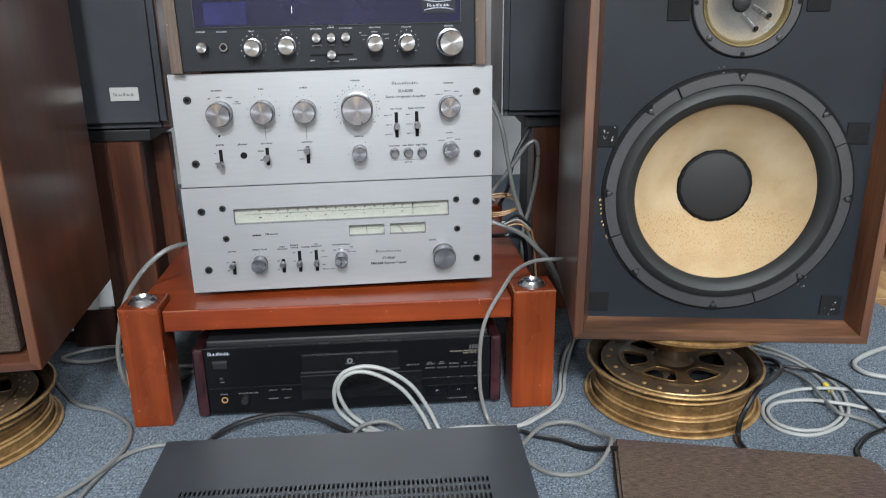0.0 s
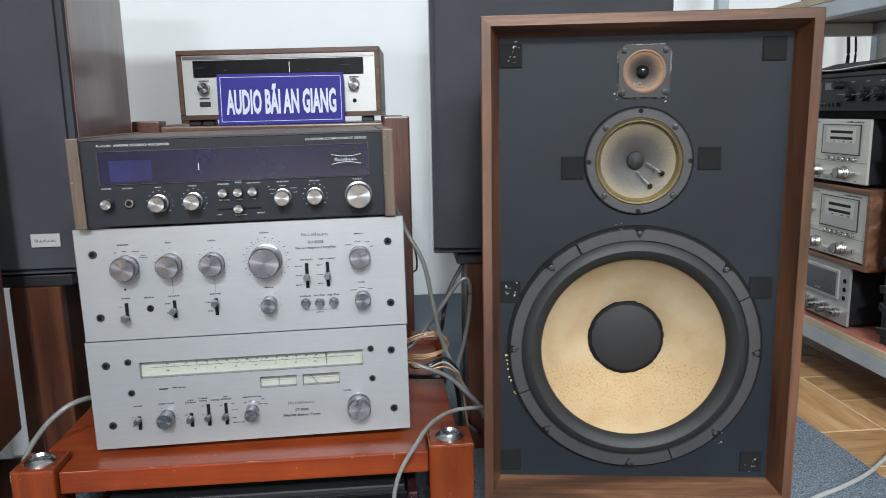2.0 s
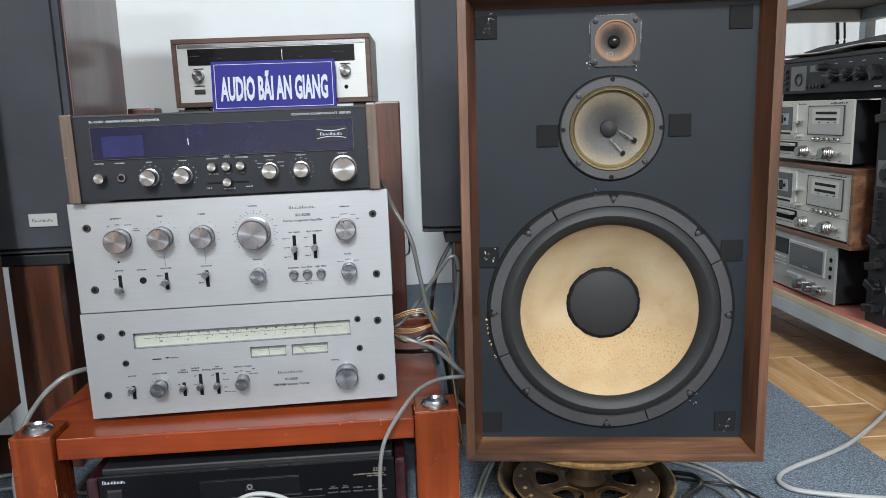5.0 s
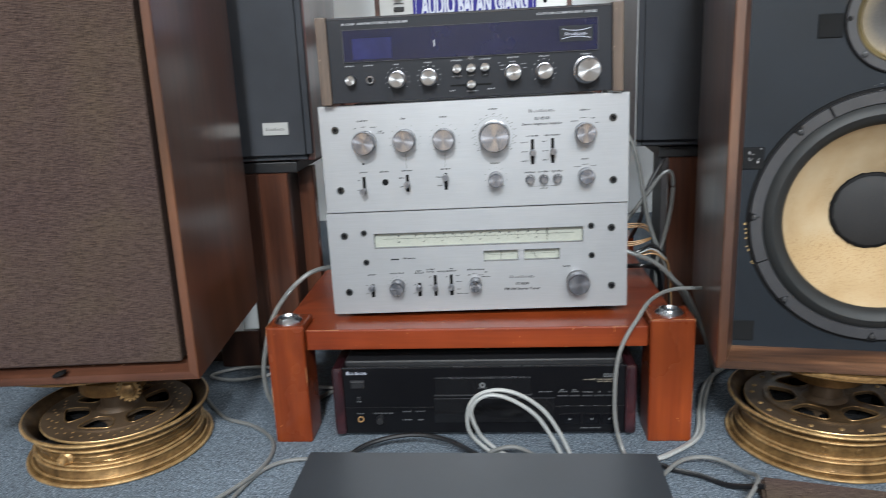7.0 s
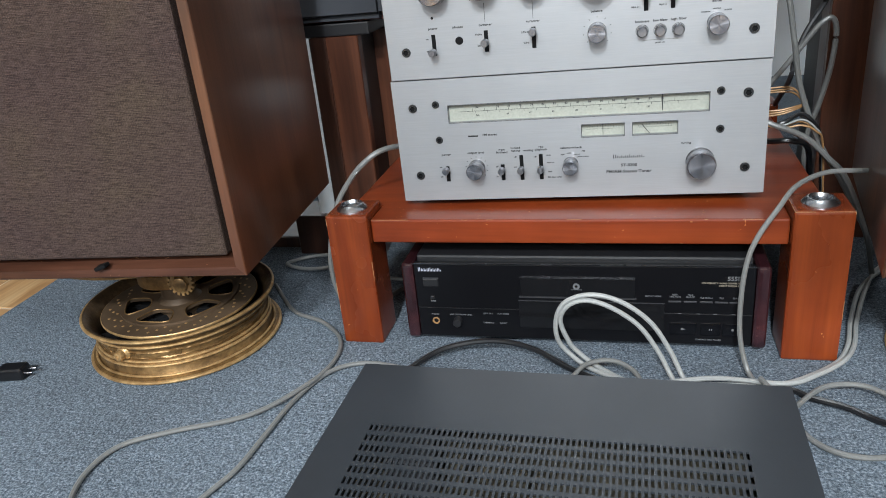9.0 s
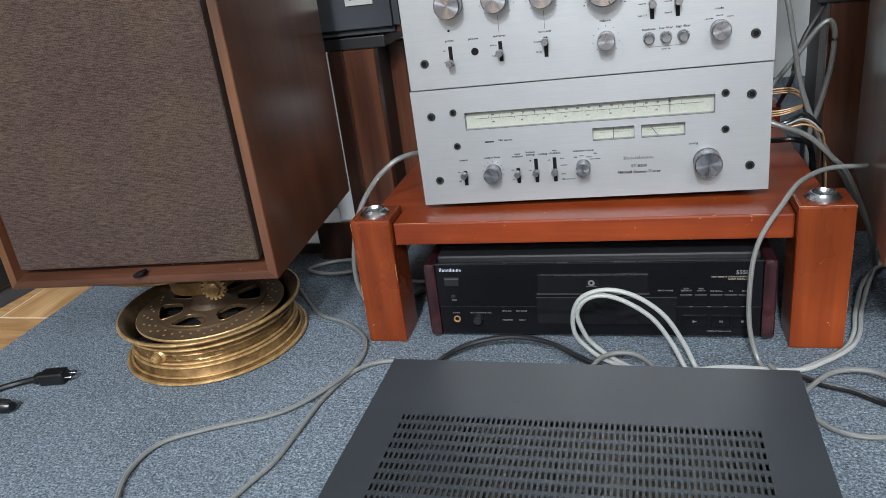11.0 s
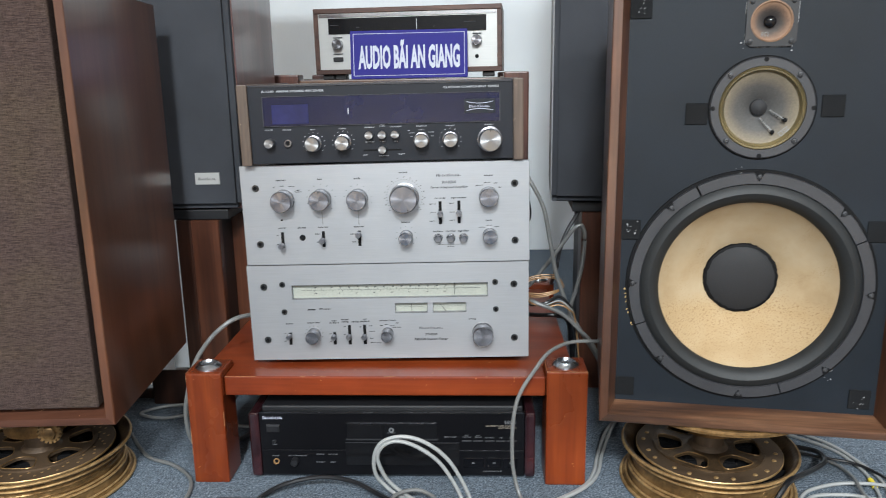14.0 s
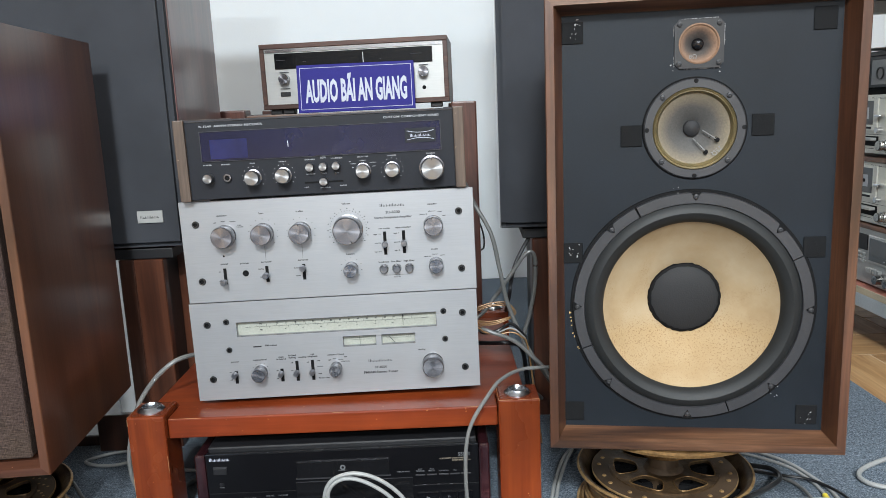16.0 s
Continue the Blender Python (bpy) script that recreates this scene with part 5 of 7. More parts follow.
    for ax, az, bx, bz, n in ((-0.7, 1.02, 0.8, 1.03, 26), (1.03, 0.75, 1.02, -0.1, 20), (-1.02, 0.75, -1.03, 0.35, 10), (-0.6, -1.03, 0.7, -1.03, 16), (-1.03, -0.5, -1.0, -0.9, 6)):
        for q in range(n):
            w = (q + rng.random()) / n
            px, pz = xt + h * (ax + (bx - ax) * w), tz + h * (az + (bz - az) * w)
            lx, lz = (rng.uniform(0.8, 2.4), rng.uniform(0.3, 0.8)) if abs(az - bz) < 0.2 else (rng.uniform(0.3, 0.8), rng.uniform(0.8, 2.4))
            bmesh.ops.create_icosphere(bm, subdivisions=1, radius=0.0007, matrix=Matrix.Translation((px, B - 0.0004, pz)) @ Matrix.Diagonal((lx, 0.5, lz, 1)))
    part("chipped_edge", bm, M_CHIP, tw, "white chipped paint round the frame")["kind"] = "stuff"
    for u, v in ((-0.155, 0.552), (0.1475, 0.554), (-0.0812, 0.420), (0.0798, 0.429), (-0.1573, 0.2676), (0.1479, 0.2717), (-0.1566, 0.0435), (0.1484, 0.0438)):
        part("hook_pad", boxbm(u - 0.0135, u + 0.0135, B - 0.0018, B - 0.0001, v - 0.0135, v + 0.0135, 0.0006, 1), M_VELCRO, sp)
    rng = random.Random(4)
    bm = bmesh.new()
    for cx, cz, n, sx in ((-0.152, 0.436, 4, 0.008), (0.153, 0.209, 4, 0.004), (0.147, 0.200, 2, 0.003), (-0.147, 0.715, 6, 0.009), (-0.156, 0.437, 5, 0.003), (-0.152, 0.428, 3, 0.004), (-0.148, 0.722, 6, 0.0025), (-0.025, 0.5135, 4, 0.008), (0.025, 0.668, 5, 0.006), (0.032, 0.700, 6, 0.003), (0.108, 0.240, 6, 0.008), (-0.03, 0.667, 3, 0.003)):
        for _ in range(n):
            a, b, e = cx + rng.uniform(-sx, sx), cz + rng.uniform(-0.010, 0.010), rng.uniform(0.0004, 0.0011)
            bmesh.ops.create_icosphere(bm, subdivisions=1, radius=e, matrix=Matrix.Translation((x0 + a, B - 0.0019, b - 0.163)) @ Matrix.Rotation(rng.uniform(0, 3), 4, "Y") @ Matrix.Diagonal((rng.uniform(0.6, 2.2), 0.3, rng.uniform(0.5, 1.2), 1)))
    part("paint_chips", bm, M_CHIP, sp, "flecks of white chipped paint")["kind"] = "stuff"
    bm = bmesh.new()
    for q in range(13):
        a, e = radians(rng.choice((249, 256, 262, 266)) + rng.uniform(-1.5, 1.5)), rng.uniform(0.0005, 0.0013)
        bmesh.ops.create_icosphere(bm, subdivisions=1, radius=e, matrix=Matrix.Translation((x0 + (R + 0.0022 + rng.uniform(-0.001, 0.0015)) * math.sin(a), B - 0.0008, wz + (R + 0.0022) * math.cos(a))) @ Matrix.Rotation(rng.uniform(0, 3), 4, "Y") @ Matrix.Diagonal((1.6, 0.4, 0.8, 1)))
    part("bare_wood_chips", bm, M_BARECHIP, sp, "bare wood showing where paint chipped at the rim")["kind"] = "stuff"
    return sp


def build_closed_speaker():
    """The other of the pair, with its brown cloth grille on."""
    m = pose(-0.434, 0.876, 0.163, 0, 0, 4.3) @ Matrix.Translation((-SPW / 2, 0, 0))
    sp = thing("floor_speaker", "walnut loudspeaker with brown woven cloth grille, on a wheel rim", "loudspeaker", m, "pair of walnut loudspeakers")
    speaker_cabinet(sp, M_SIDEWALNUT, M_SIDERAIL)
    part("grille", boxbm(-SPW / 2 + 0.019, SPW / 2 - 0.0215, 0.004, 0.03, 0.0245, SPH - 0.0195, 0.004, 3), M_CLOTH, sp, "brown woven cloth grille")
    part("pull_tab", boxbm(0.024, 0.044, -0.010, 0.006, 0.0185, 0.0245, 0.0015, 1), M_HOLE, sp, "small black pull tab", pose(0, 0, 0, 0, -18, 0) @ Matrix.Translation((-0.016, -0.001, -0.003)) @ Matrix.Scale(0.8, 4))
    return sp


build_open_speaker()
build_closed_speaker()


# ---- alloy wheel rims under the speakers ----
def build_wheel(m, label, spin=0.0, plate=(0.0, 0.0, 0.15), R=0.1315, cast=False):
    wh = thing("wheel_rim", label, "wheel rim", m @ Matrix.Rotation(radians(spin), 4, "Z"), "wheel rims used as stands")
    H = 0.068
    prof = [(R - 0.014, 0.004), (R - 0.003, 0.0), (R, 0.0015), (R, 0.005), (R - 0.004, 0.0075), (R - 0.009, 0.0085), (R - 0.0105, 0.0105), (R - 0.0115, 0.020), (R - 0.0125, 0.0255), (R - 0.0155, 0.0280),
            (R - 0.0165, 0.033), (R - 0.0165, 0.0440), (R - 0.0150, 0.0490), (R - 0.0105, 0.0520), (R - 0.0095, 0.0575), (R - 0.006, 0.0605), (R - 0.001, 0.0620), (R, 0.064), (R, 0.0665), (R - 0.002, H),
            ]
    inner = [(R - 0.002, H), (R - 0.006, 0.0665), (R - 0.0105, 0.060), (R - 0.016, 0.052), (R - 0.019, 0.044), (R - 0.0205, 0.034), (R - 0.019, 0.024), (R - 0.014, 0.004)]
    rim = part("rim", lathe(bmesh.new(), prof, 96), M_BRASS, wh)
    part("inner_barrel", lathe(bmesh.new(), inner, 96), M_BARREL, rim, "darker brown inner side of the rim")
    # beads in lighter gold: light reflected off the ridges is put into colour
    for rb, zb, h in ((R - 0.0005, 0.0038, 0.0026), (R - 0.0072, 0.0098, 0.0017), (R - 0.0112, 0.0235, 0.0020), (R - 0.0135, 0.0285, 0.0018), (R - 0.0108, 0.0515, 0.0020), (R - 0.0008, 0.0655, 0.0024)):
        ring = [(rb + h * 1.1 * math.cos(t), zb + h * math.sin(t)) for t in (2 * math.pi * i / 10 for i in range(11))]
        part("bead", lathe(bmesh.new(), ring, 96), M_GOLD, rim, "raised bead with its bright reflection put into the colour")
    rng = random.Random(int(R * 1e5))
    for zb, rough in ((0.0325, 0.0006), (0.0405, 0.0005)) if cast else ():
        ring = [(R - 0.0168 + 0.0017 * math.cos(t), zb + 0.0017 * math.sin(t)) for t in (2 * math.pi * i / 8 for i in range(9))]
        bm = lathe(bmesh.new(), ring, 160)
        for v in bm.verts:
            v.co += Vector((rng.uniform(-rough, rough), rng.uniform(-rough, rough), rng.uniform(-rough, rough)))
        part("casting_ridge", bm, M_BRASS, rim, "rough casting ridge")
    for a in (-112, -90, -63):
        mark = [(0.0042 + 0.0009 * math.cos(t), 0.0009 * math.sin(t)) for t in (2 * math.pi * i / 8 for i in range(9))]
        part("cast_mark", lathe(bmesh.new(), mark, 18, Matrix.Rotation(radians(a - spin), 4, "Z") @ Matrix.Translation((R - 0.0163, 0, 0.0375)) @ Matrix.Rotation(radians(90), 4, "Y")), M_BRASS, rim)
    ri = R - 0.021
    for k in range(6):
        bm = bmesh.new()
        a = radians(60 * k)
        pts = []
        for r, wd in ((0.030, 0.016), (0.045, 0.010), (0.070, 0.009), (0.092, 0.015), (ri + 0.001, 0.026)):
            pts.append((r, wd))
        lo, hi = [], []
        for r, wd in pts:
            for lst, z in ((lo, 0.030), (hi, 0.050)):
                lst.append([bm.verts.new(Matrix.Rotation(a, 4, "Z") @ Vector((r, s * (wd if z < 0.04 else wd * 0.8), z))) for s in (-1, 1)])
        for q, w2 in zip(range(4), range(1, 5)):
            bm.faces.new((hi[q][0], hi[w2][0], hi[w2][1], hi[q][1]))
            bm.faces.new((lo[q][0], lo[w2][0], lo[w2][1], lo[q][1]))
            bm.faces.new((lo[q][0], lo[w2][0], hi[w2][0], hi[q][0]))
            bm.faces.new((lo[q][1], lo[w2][1], hi[w2][1], hi[q][1]))
        bmesh.ops.bevel(bm, geom=list(bm.edges), offset=0.002, segments=2, affect="EDGES")
        # spokes coloured black so they sink into the shade behind the carrier
        part("spoke", bm, M_HOLE, wh)
    part("hub", lathe(bmesh.new(), [(0, 0.004), (0.030, 0.004), (0.032, 0.03), (0.032, 0.062), (0.024, 0.070), (0.022, 0.1555), (0, 0.1555)], 40), M_ROTOR, wh)
    part("hub_ring", lathe(bmesh.new(), [(0.036, 0.098), (0.049, 0.098), (0.0500, 0.100), (0.0500, 0.118), (0.048, 0.120), (0.036, 0.120), (0.036, 0.098)], 48), M_BRASS, wh, "gold-painted hub ring")
    # drilled brake rotor
    n, ro, rn = 96, 0.1090, 0.073
    bm = bmesh.new()
    rn = 0.081
    lathe(bm, [(rn, 0.0560), (ro, 0.0560), (ro, 0.0605), (rn, 0.0605), (rn, 0.0560)], n)
    rotor = part("brake_rotor", bm, M_ROTOR, wh, "browned drilled brake disc")
    ring = [(ro + 0.0012 * math.cos(t), 0.0583 + 0.0022 * math.sin(t)) for t in (2 * math.pi * i / 10 for i in range(11))]
    part("rotor_edge", lathe(bmesh.new(), ring, 96), M_GOLD, rotor, "bright gold rotor edge")
    if cast:
        # cast wheel: gold dots stand for drilled holes, their brightness put in colour
        stud = finish(lathe(bmesh.new(), [(0.0021, -0.0004), (0.0021, 0.0003), (0.0014, 0.0006), (0, 0.0007)], 10), M_GOLD)
        spots = [(6 * k, (0.0865, 0.0985, 0.0925)[k % 3]) for k in range(60)]
    else:
        stud = finish(lathe(bmesh.new(), [(0.0036, -0.0004), (0.0034, 0.0006), (0.0024, 0.0015), (0, 0.0019)], 14), M_GOLD)
        spots = [(18 * k + 4 * (k % 2), 0.0965 if k % 2 else 0.0985) for k in range(20)]
    for a, r in spots:
        part("rotor_stud", stud, None, rotor, "", (r * math.cos(radians(a)), r * math.sin(radians(a)), 0.0605))
    # pierced carrier between the rotor and the hub
    bm = bmesh.new()
    loops = [[(0.083 * math.cos(t), 0.083 * math.sin(t)) for t in (2 * math.pi * i / 72 for i in range(72))], [(0.030 * math.cos(t), 0.030 * math.sin(t)) for t in (2 * math.pi * i / 36 for i in range(36))]]
    soft = lambda v: math.copysign(abs(v) ** 0.55, v)
    for k in range(6):
        a = radians(60 * k + 30)
        ring = []
        for i in range(28):
            t = 2 * math.pi * i / 28
            r = 0.0575 + 0.0180 * soft(math.cos(t))
            w = (0.37 * r + 0.0015) * soft(math.sin(t))
            ring.append((r * math.cos(a) - w * math.sin(a), r * math.sin(a) + w * math.cos(a)))
        loops.append(ring)
        part("opening_edge", tube(bmesh.new(), [(x, y, 0.0636) for x, y in ring + ring[:1]], 0.0009, 6, 2, False), M_BRASS, rotor)
    es = []
    for lp in loops:
        vs = [bm.verts.new((x, y, 0.0635)) for x, y in lp]
        es += [bm.edges.new((vs[i], vs[(i + 1) % len(vs)])) for i in range(len(vs))]
    bmesh.ops.triangle_fill(bm, edges=es, use_beauty=True, normal=(0, 0, 1))
    rim = bmesh.ops.extrude_edge_only(bm, edges=[e for e in bm.edges if len(e.link_faces) == 1])
    bmesh.ops.translate(bm, verts=[v for v in rim["geom"] if isinstance(v, bmesh.types.BMVert)], vec=(0, 0, -0.005))
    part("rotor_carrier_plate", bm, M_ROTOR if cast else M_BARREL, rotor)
    # black disc added low in the rim, in place of shade inside
    part("inner_shade_disc", lathe(bmesh.new(), [(R - 0.022, 0.012), (0, 0.012)], 48), M_HOLE, wh, "black disc standing in for shade inside the wheel")
    part("top_plate", lathe(bmesh.new(), [(0, 0.1555), (plate[2] - 0.002, 0.1555), (plate[2], 0.1568), (plate[2], 0.1602), (plate[2] - 0.003, 0.1628), (0, 0.1628)], 96, Matrix.Rotation(radians(-spin), 4, "Z") @ Matrix.Translation((plate[0], plate[1], 0))), M_BRASS, wh, "brass-coloured round plate")
    return wh


def cog(wh, x, y, z, turn):
    bm = bmesh.new()
    m = Matrix.Translation((x, y, z)) @ Matrix.Rotation(radians(turn), 4, "Z") @ OUT
    lathe(bm, [(0, -0.012), (0.0125, -0.012), (0.0125, 0.0), (0.0105, 0.0022), (0.0105, 0.005), (0.0085, 0.0062), (0, 0.0062)], 6, m)
    part("axle_nut", bm, M_BRASS, wh, "hexagonal axle nut")
    bm = bmesh.new()
    rim = []
    for k in range(16):
        for a, r in ((-7.5, 0.0145), (-5.5, 0.0178), (5.5, 0.0178), (7.5, 0.0145)):
            q = radians(22.5 * k + a)
            rim.append((r * math.cos(q), r * math.sin(q)))
    low, high = ([bm.verts.new(m @ Vector((u, v, w))) for u, v in rim] for w in (-0.0065, 0.0005))
    bm.faces.new(high)
    bm.faces.new(low[::-1])
    for k in range(len(rim)):
        bm.faces.new((low[k - 1], low[k], high[k], high[k - 1]))
    part("toothed_ring", bm, M_BRASS, wh, "toothed lock ring")
    part("nut_bracket", tube(bmesh.new(), [(x, y + 0.006, z), (x, y + 0.012, z + 0.014), (x, y + 0.014, 0.1550)], 0.006, 10), M_BRASS, wh)


wl = build_wheel(pose(-0.628, 1.004, 0), "gold-painted motorcycle wheel rim lying flat under a cloth-fronted loudspeaker", 0.0, (-0.017, 0.054, 0.19), 0.1342, True)
cog(wl, 0.066, -0.080, 0.126, 10)
VALVE = Matrix.Translation((-0.0205, -0.1170, 0.0390)) @ Matrix.Rotation(radians(-9.5), 4, "Z") @ OUT
part("valve_stem", lathe(bmesh.new(), [(0.0105, -0.012), (0.0105, 0.000), (0.0085, 0.0025), (0.0070, 0.0035), (0.0075, 0.0075), (0.0060, 0.0115), (0.0028, 0.0125), (0.0022, 0.0105), (0, 0.0105)], 24, VALVE), M_GOLD, wl, "rubbed brass valve stem")
wr = build_wheel(pose(0.440, 1.017, 0), "gold-painted ribbed motorcycle wheel rim lying flat under an open loudspeaker", 22, (0.0, -0.012, 0.148))
WR = wr.matrix_world.inverted()
LUG = WR @ Matrix.Translation((0.456, 0.925, 0.113)) @ OUT
part("hub_lug", lathe(bmesh.new(), [(0.0038, -0.008), (0.0038, 0.0036), (0.0075, 0.0036), (0.0095, 0.0015), (0.0100, -0.012), (0.0080, -0.016)], 20, LUG), M_GOLD, wr, "gold lug with a drilled hole")
bm = tube(bmesh.new(), [WR @ Vector(p) for p in ((0.470, 0.945, 0.134), (0.484, 0.930, 0.127), (0.500, 0.926, 0.116), (0.512, 0.932, 0.100), (0.520, 0.950, 0.086))], 0.0105, 9)
rng = random.Random(8)
for v in bm.verts:
    v.co += Vector((rng.uniform(-1, 1), rng.uniform(-1, 1), rng.uniform(-1, 1))) * 0.0016
part("cast_bracket", bm, M_BRASS, wr, "rough brown-gold cast bracket")


# ---- black amplifier lying in front ----
def build_slot_cover():
    """Top sheet of the foreground unit with rows of ventilation slots cut through it."""
    bm = bmesh.new()
    x0, x1, y0, y1, z0, z1 = -0.2125, 0.2125, 0.0, 0.36, 0.0925, 0.0945
    sx0, sx1, n, rows, pitch, top = -0.171, 0.166, 66, 13, 0.0146, 0.259
    step = (sx1 - sx0) / n
    xs = [x0]
    for i in range(n):
        xs += [sx0 + i * step, sx0 + i * step + step * 0.52]
    xs.append(x1)
    ys = [y0]
    for r in reversed(range(rows)):
        ys += [top - r * pitch - 0.0098, top - r * pitch]
    ys.append(y1)
    grid = [[bm.verts.new((x, y, z1)) for y in ys] for x in xs]
    low = {}
    for i in range(len(xs) - 1):
        for j in range(len(ys) - 1):
            slot = i % 2 == 1 and j % 2 == 1 and i < len(xs) - 1 and j < len(ys) - 1
            c = ((i, j), (i + 1, j), (i + 1, j + 1), (i, j + 1))
            if not slot:
                bm.faces.new([grid[a][b] for a, b in c])
            else:
                for k in c:
                    if k not in low:
                        v = grid[k[0]][k[1]].co
                        low[k] = bm.verts.new((v.x, v.y, z0))
                for a, b in zip(c, c[1:] + c[:1]):
                    bm.faces.new((grid[a[0]][a[1]], grid[b[0]][b[1]], low[b], low[a]))
    return bm


def build_front_unit():
    u = thing("power_amplifier", "dark grey enamelled hi-fi unit with slotted top on carpet", "amplifier", pose(-0.063, 0.443, 0, 0, 0, -0.7))
    part("top_cover", build_slot_cover(), M_COVER, u, "slotted dark grey steel top")
    for name, a in (("side_cover", (-0.2125, -0.2108, 0, 0.36)), ("side_cover", (0.2108, 0.2125, 0, 0.36)), ("rear_panel", (-0.2105, 0.2105, 0.3583, 0.36)), ("front_panel", (-0.215, 0.215, -0.006, -0.0005))):
        part(name, boxbm(a[0], a[1], a[2], a[3], 0.012, 0.0943 if name != "front_panel" else 0.0955, 0.0004, 1), M_COVER, u)
    part("chassis", boxbm(-0.2105, 0.2105, 0.0, 0.3580, 0.012, 0.018), M_CIRCUIT, u)
    rng = random.Random(11)
    for name, n, size, mat in (("heat_sink", 7, (0.05, 0.012, 0.055), M_GREYINK), ("capacitor", 12, None, M_CIRCUIT), ("component_block", 14, (0.03, 0.02, 0.04), M_CIRCUIT)):
        for _ in range(n):
            x, y = rng.uniform(-0.16, 0.16), rng.uniform(0.04, 0.29)
            k = rng.uniform(0.6, 1.1)
            if size:
                bm = boxbm(-size[0] / 2 * k, size[0] / 2 * k, -size[1] / 2, size[1] / 2, 0.018, 0.018 + size[2] * k, 0.001, 1)
            else:
                bm = lathe(bmesh.new(), [(0, 0.018), (0.011 * k, 0.018), (0.011 * k, 0.05 * k + 0.018), (0, 0.05 * k + 0.018)], 16)
            part(name, bm, mat, u, "", (x, y, 0))
    for x in (-0.17, 0.17):
        for y in (0.05, 0.31):
            part("foot", lathe(bmesh.new(), [(0, 0), (0.019, 0), (0.02, 0.013), (0, 0.013)], 20), M_CASE, u, "", (x, y, 0))


build_front_unit()

# ---- loose grille panel on the carpet ----
def build_loose_grille():
    g = thing("speaker_grille", "brown cloth-covered loudspeaker grille lying flat on the carpet", "speaker grille", pose(0.304, 0.876, 0.0, 0, 0, -13.6))
    bm = bmesh.new()
    ol = [(0, 0), (0.322, 0), (0.339, -0.017), (0.339, -0.560), (0, -0.560)]
    lo = [bm.verts.new((x, y, 0.0018)) for x, y in ol]
    hi = [bm.verts.new((x, y, 0.020)) for x, y in ol]
    bm.faces.new(lo)
    bm.faces.new(hi)
    for i in range(5):
        bm.faces.new((lo[i], lo[(i + 1) % 5], hi[(i + 1) % 5], hi[i]))
    bmesh.ops.bevel(bm, geom=[e for e in bm.edges if all(v.co.z > 0.01 for v in e.verts) or abs(e.verts[0].co.z - e.verts[1].co.z) > 0.01], offset=0.004, segments=3, affect="EDGES")
    part("cloth_cover", bm, M_CLOTH2, g)
    part("backing_board", boxbm(0.006, 0.316, -0.554, -0.006, 0.0, 0.0016), M_STAND, g, "dark fibreboard frame")


build_loose_grille()


# ---- tall dark rack behind the stack ----
def build_back_rack():
    r = thing("equipment_rack", "tall dark red-stained wooden rack standing behind the stack", "rack", pose(-0.0925, 1.665, 0))
    for x0, x1 in ((-0.2925, -0.235), (0.2355, 0.2925)):
        for y0 in (0.0, 0.42):
            part("post", boxbm(x0, x1, y0, y0 + 0.058, 0, 0.643, 0.004), M_RACK2, r)
    part("top_board", boxbm(-0.2345, 0.235, 0.006, 0.47, 0.606, 0.630, 0.003), M_WALNUTX, r)
    part("lower_board", boxbm(-0.2345, 0.235, 0.006, 0.47, 0.250, 0.274, 0.003), M_TUNCASE, r)
    for x0, x1 in ((-0.287, -0.240), (0.2405, 0.287)):
        part("side_rail", boxbm(x0, x1, 0.0585, 0.4195, 0.600, 0.632, 0.002), M_TUNCASE, r)


def build_small_tuner():
    t = thing("table_tuner", "small wood-cased silver tuner with dark dial, on tall rack", "tuner", pose(-0.0808, 1.735, 0.6435, 0, -0.4, -3.5))
    w, h, d, k = 0.2220, 0.1505, 0.22, 0.011
    for a in ((-w, w, h - k, h), (-w, w, 0, k), (-w, -w + k, k, h - k), (w - k, w, k, h - k)):
        part("case_board", boxbm(a[0], a[1], 0, d, a[2], a[3], 0.0012, 1), M_TUNCASE, t, "dark walnut case board")
    part("front_panel", boxbm(-w + k, w - k, 0.004, 0.012, k, h - k), M_ALU2, t)
    part("back_panel", boxbm(-w + k, w - k, d - 0.006, d - 0.002, k, h - k), M_CASE, t)
    part("panel_trim", boxbm(-w + k + 0.002, w - k - 0.002, 0.0015, 0.0038, h - k - 0.009, h - k - 0.002), M_CHROME, t)
    part("dial_glass", boxbm(-0.1872, 0.1860, 0.001, 0.0038, 0.0925, 0.128, 0.0006, 1), M_GLOSS2, t, "smoked dial glass")
    part("dial_pointer", boxbm(0.023, 0.0244, 0.0002, 0.001, 0.099, 0.122), M_WHITEINK, t)
    for x, z in ((-0.1655, 0.0690), (0.1640, 0.0712)):
        part("knob", knob_mesh(0.0118, 0.02), None, t, "", (x, 0.004, z))
    part("headphone_socket", lathe(bmesh.new(), [(0.0046, 0), (0.0046, 0.001), (0, 0.0008)], 16, OUT), M_HOLE, t, "", (0.1636, 0.004, 0.0345))
    part("power_switch", boxbm(-0.1785, -0.1545, 0.0, 0.004, 0.0295, 0.0395, 0.001, 1), M_CASE, t)
    for x0, x1, z in ((-0.182, -0.162, 0.112), (0.135, 0.162, 0.112), (-0.178, -0.155, 0.0465), (-0.177, -0.155, 0.0840), (0.153, 0.175, 0.0855), (-0.12, -0.112, 0.106), (0.063, 0.066, 0.104)):
        part("print_mark", boxbm(x0, x1, 0.0006, 0.0010 if z > 0.09 else 0.0041, z, z + 0.0016), M_GREYINK, t)
    for x in (-0.195, -0.165, 0.19):
        part("foot", boxbm(x - 0.014, x + 0.014, 0.012, 0.04, -0.0125, 0.0, 0.002, 1), M_CASE, t)


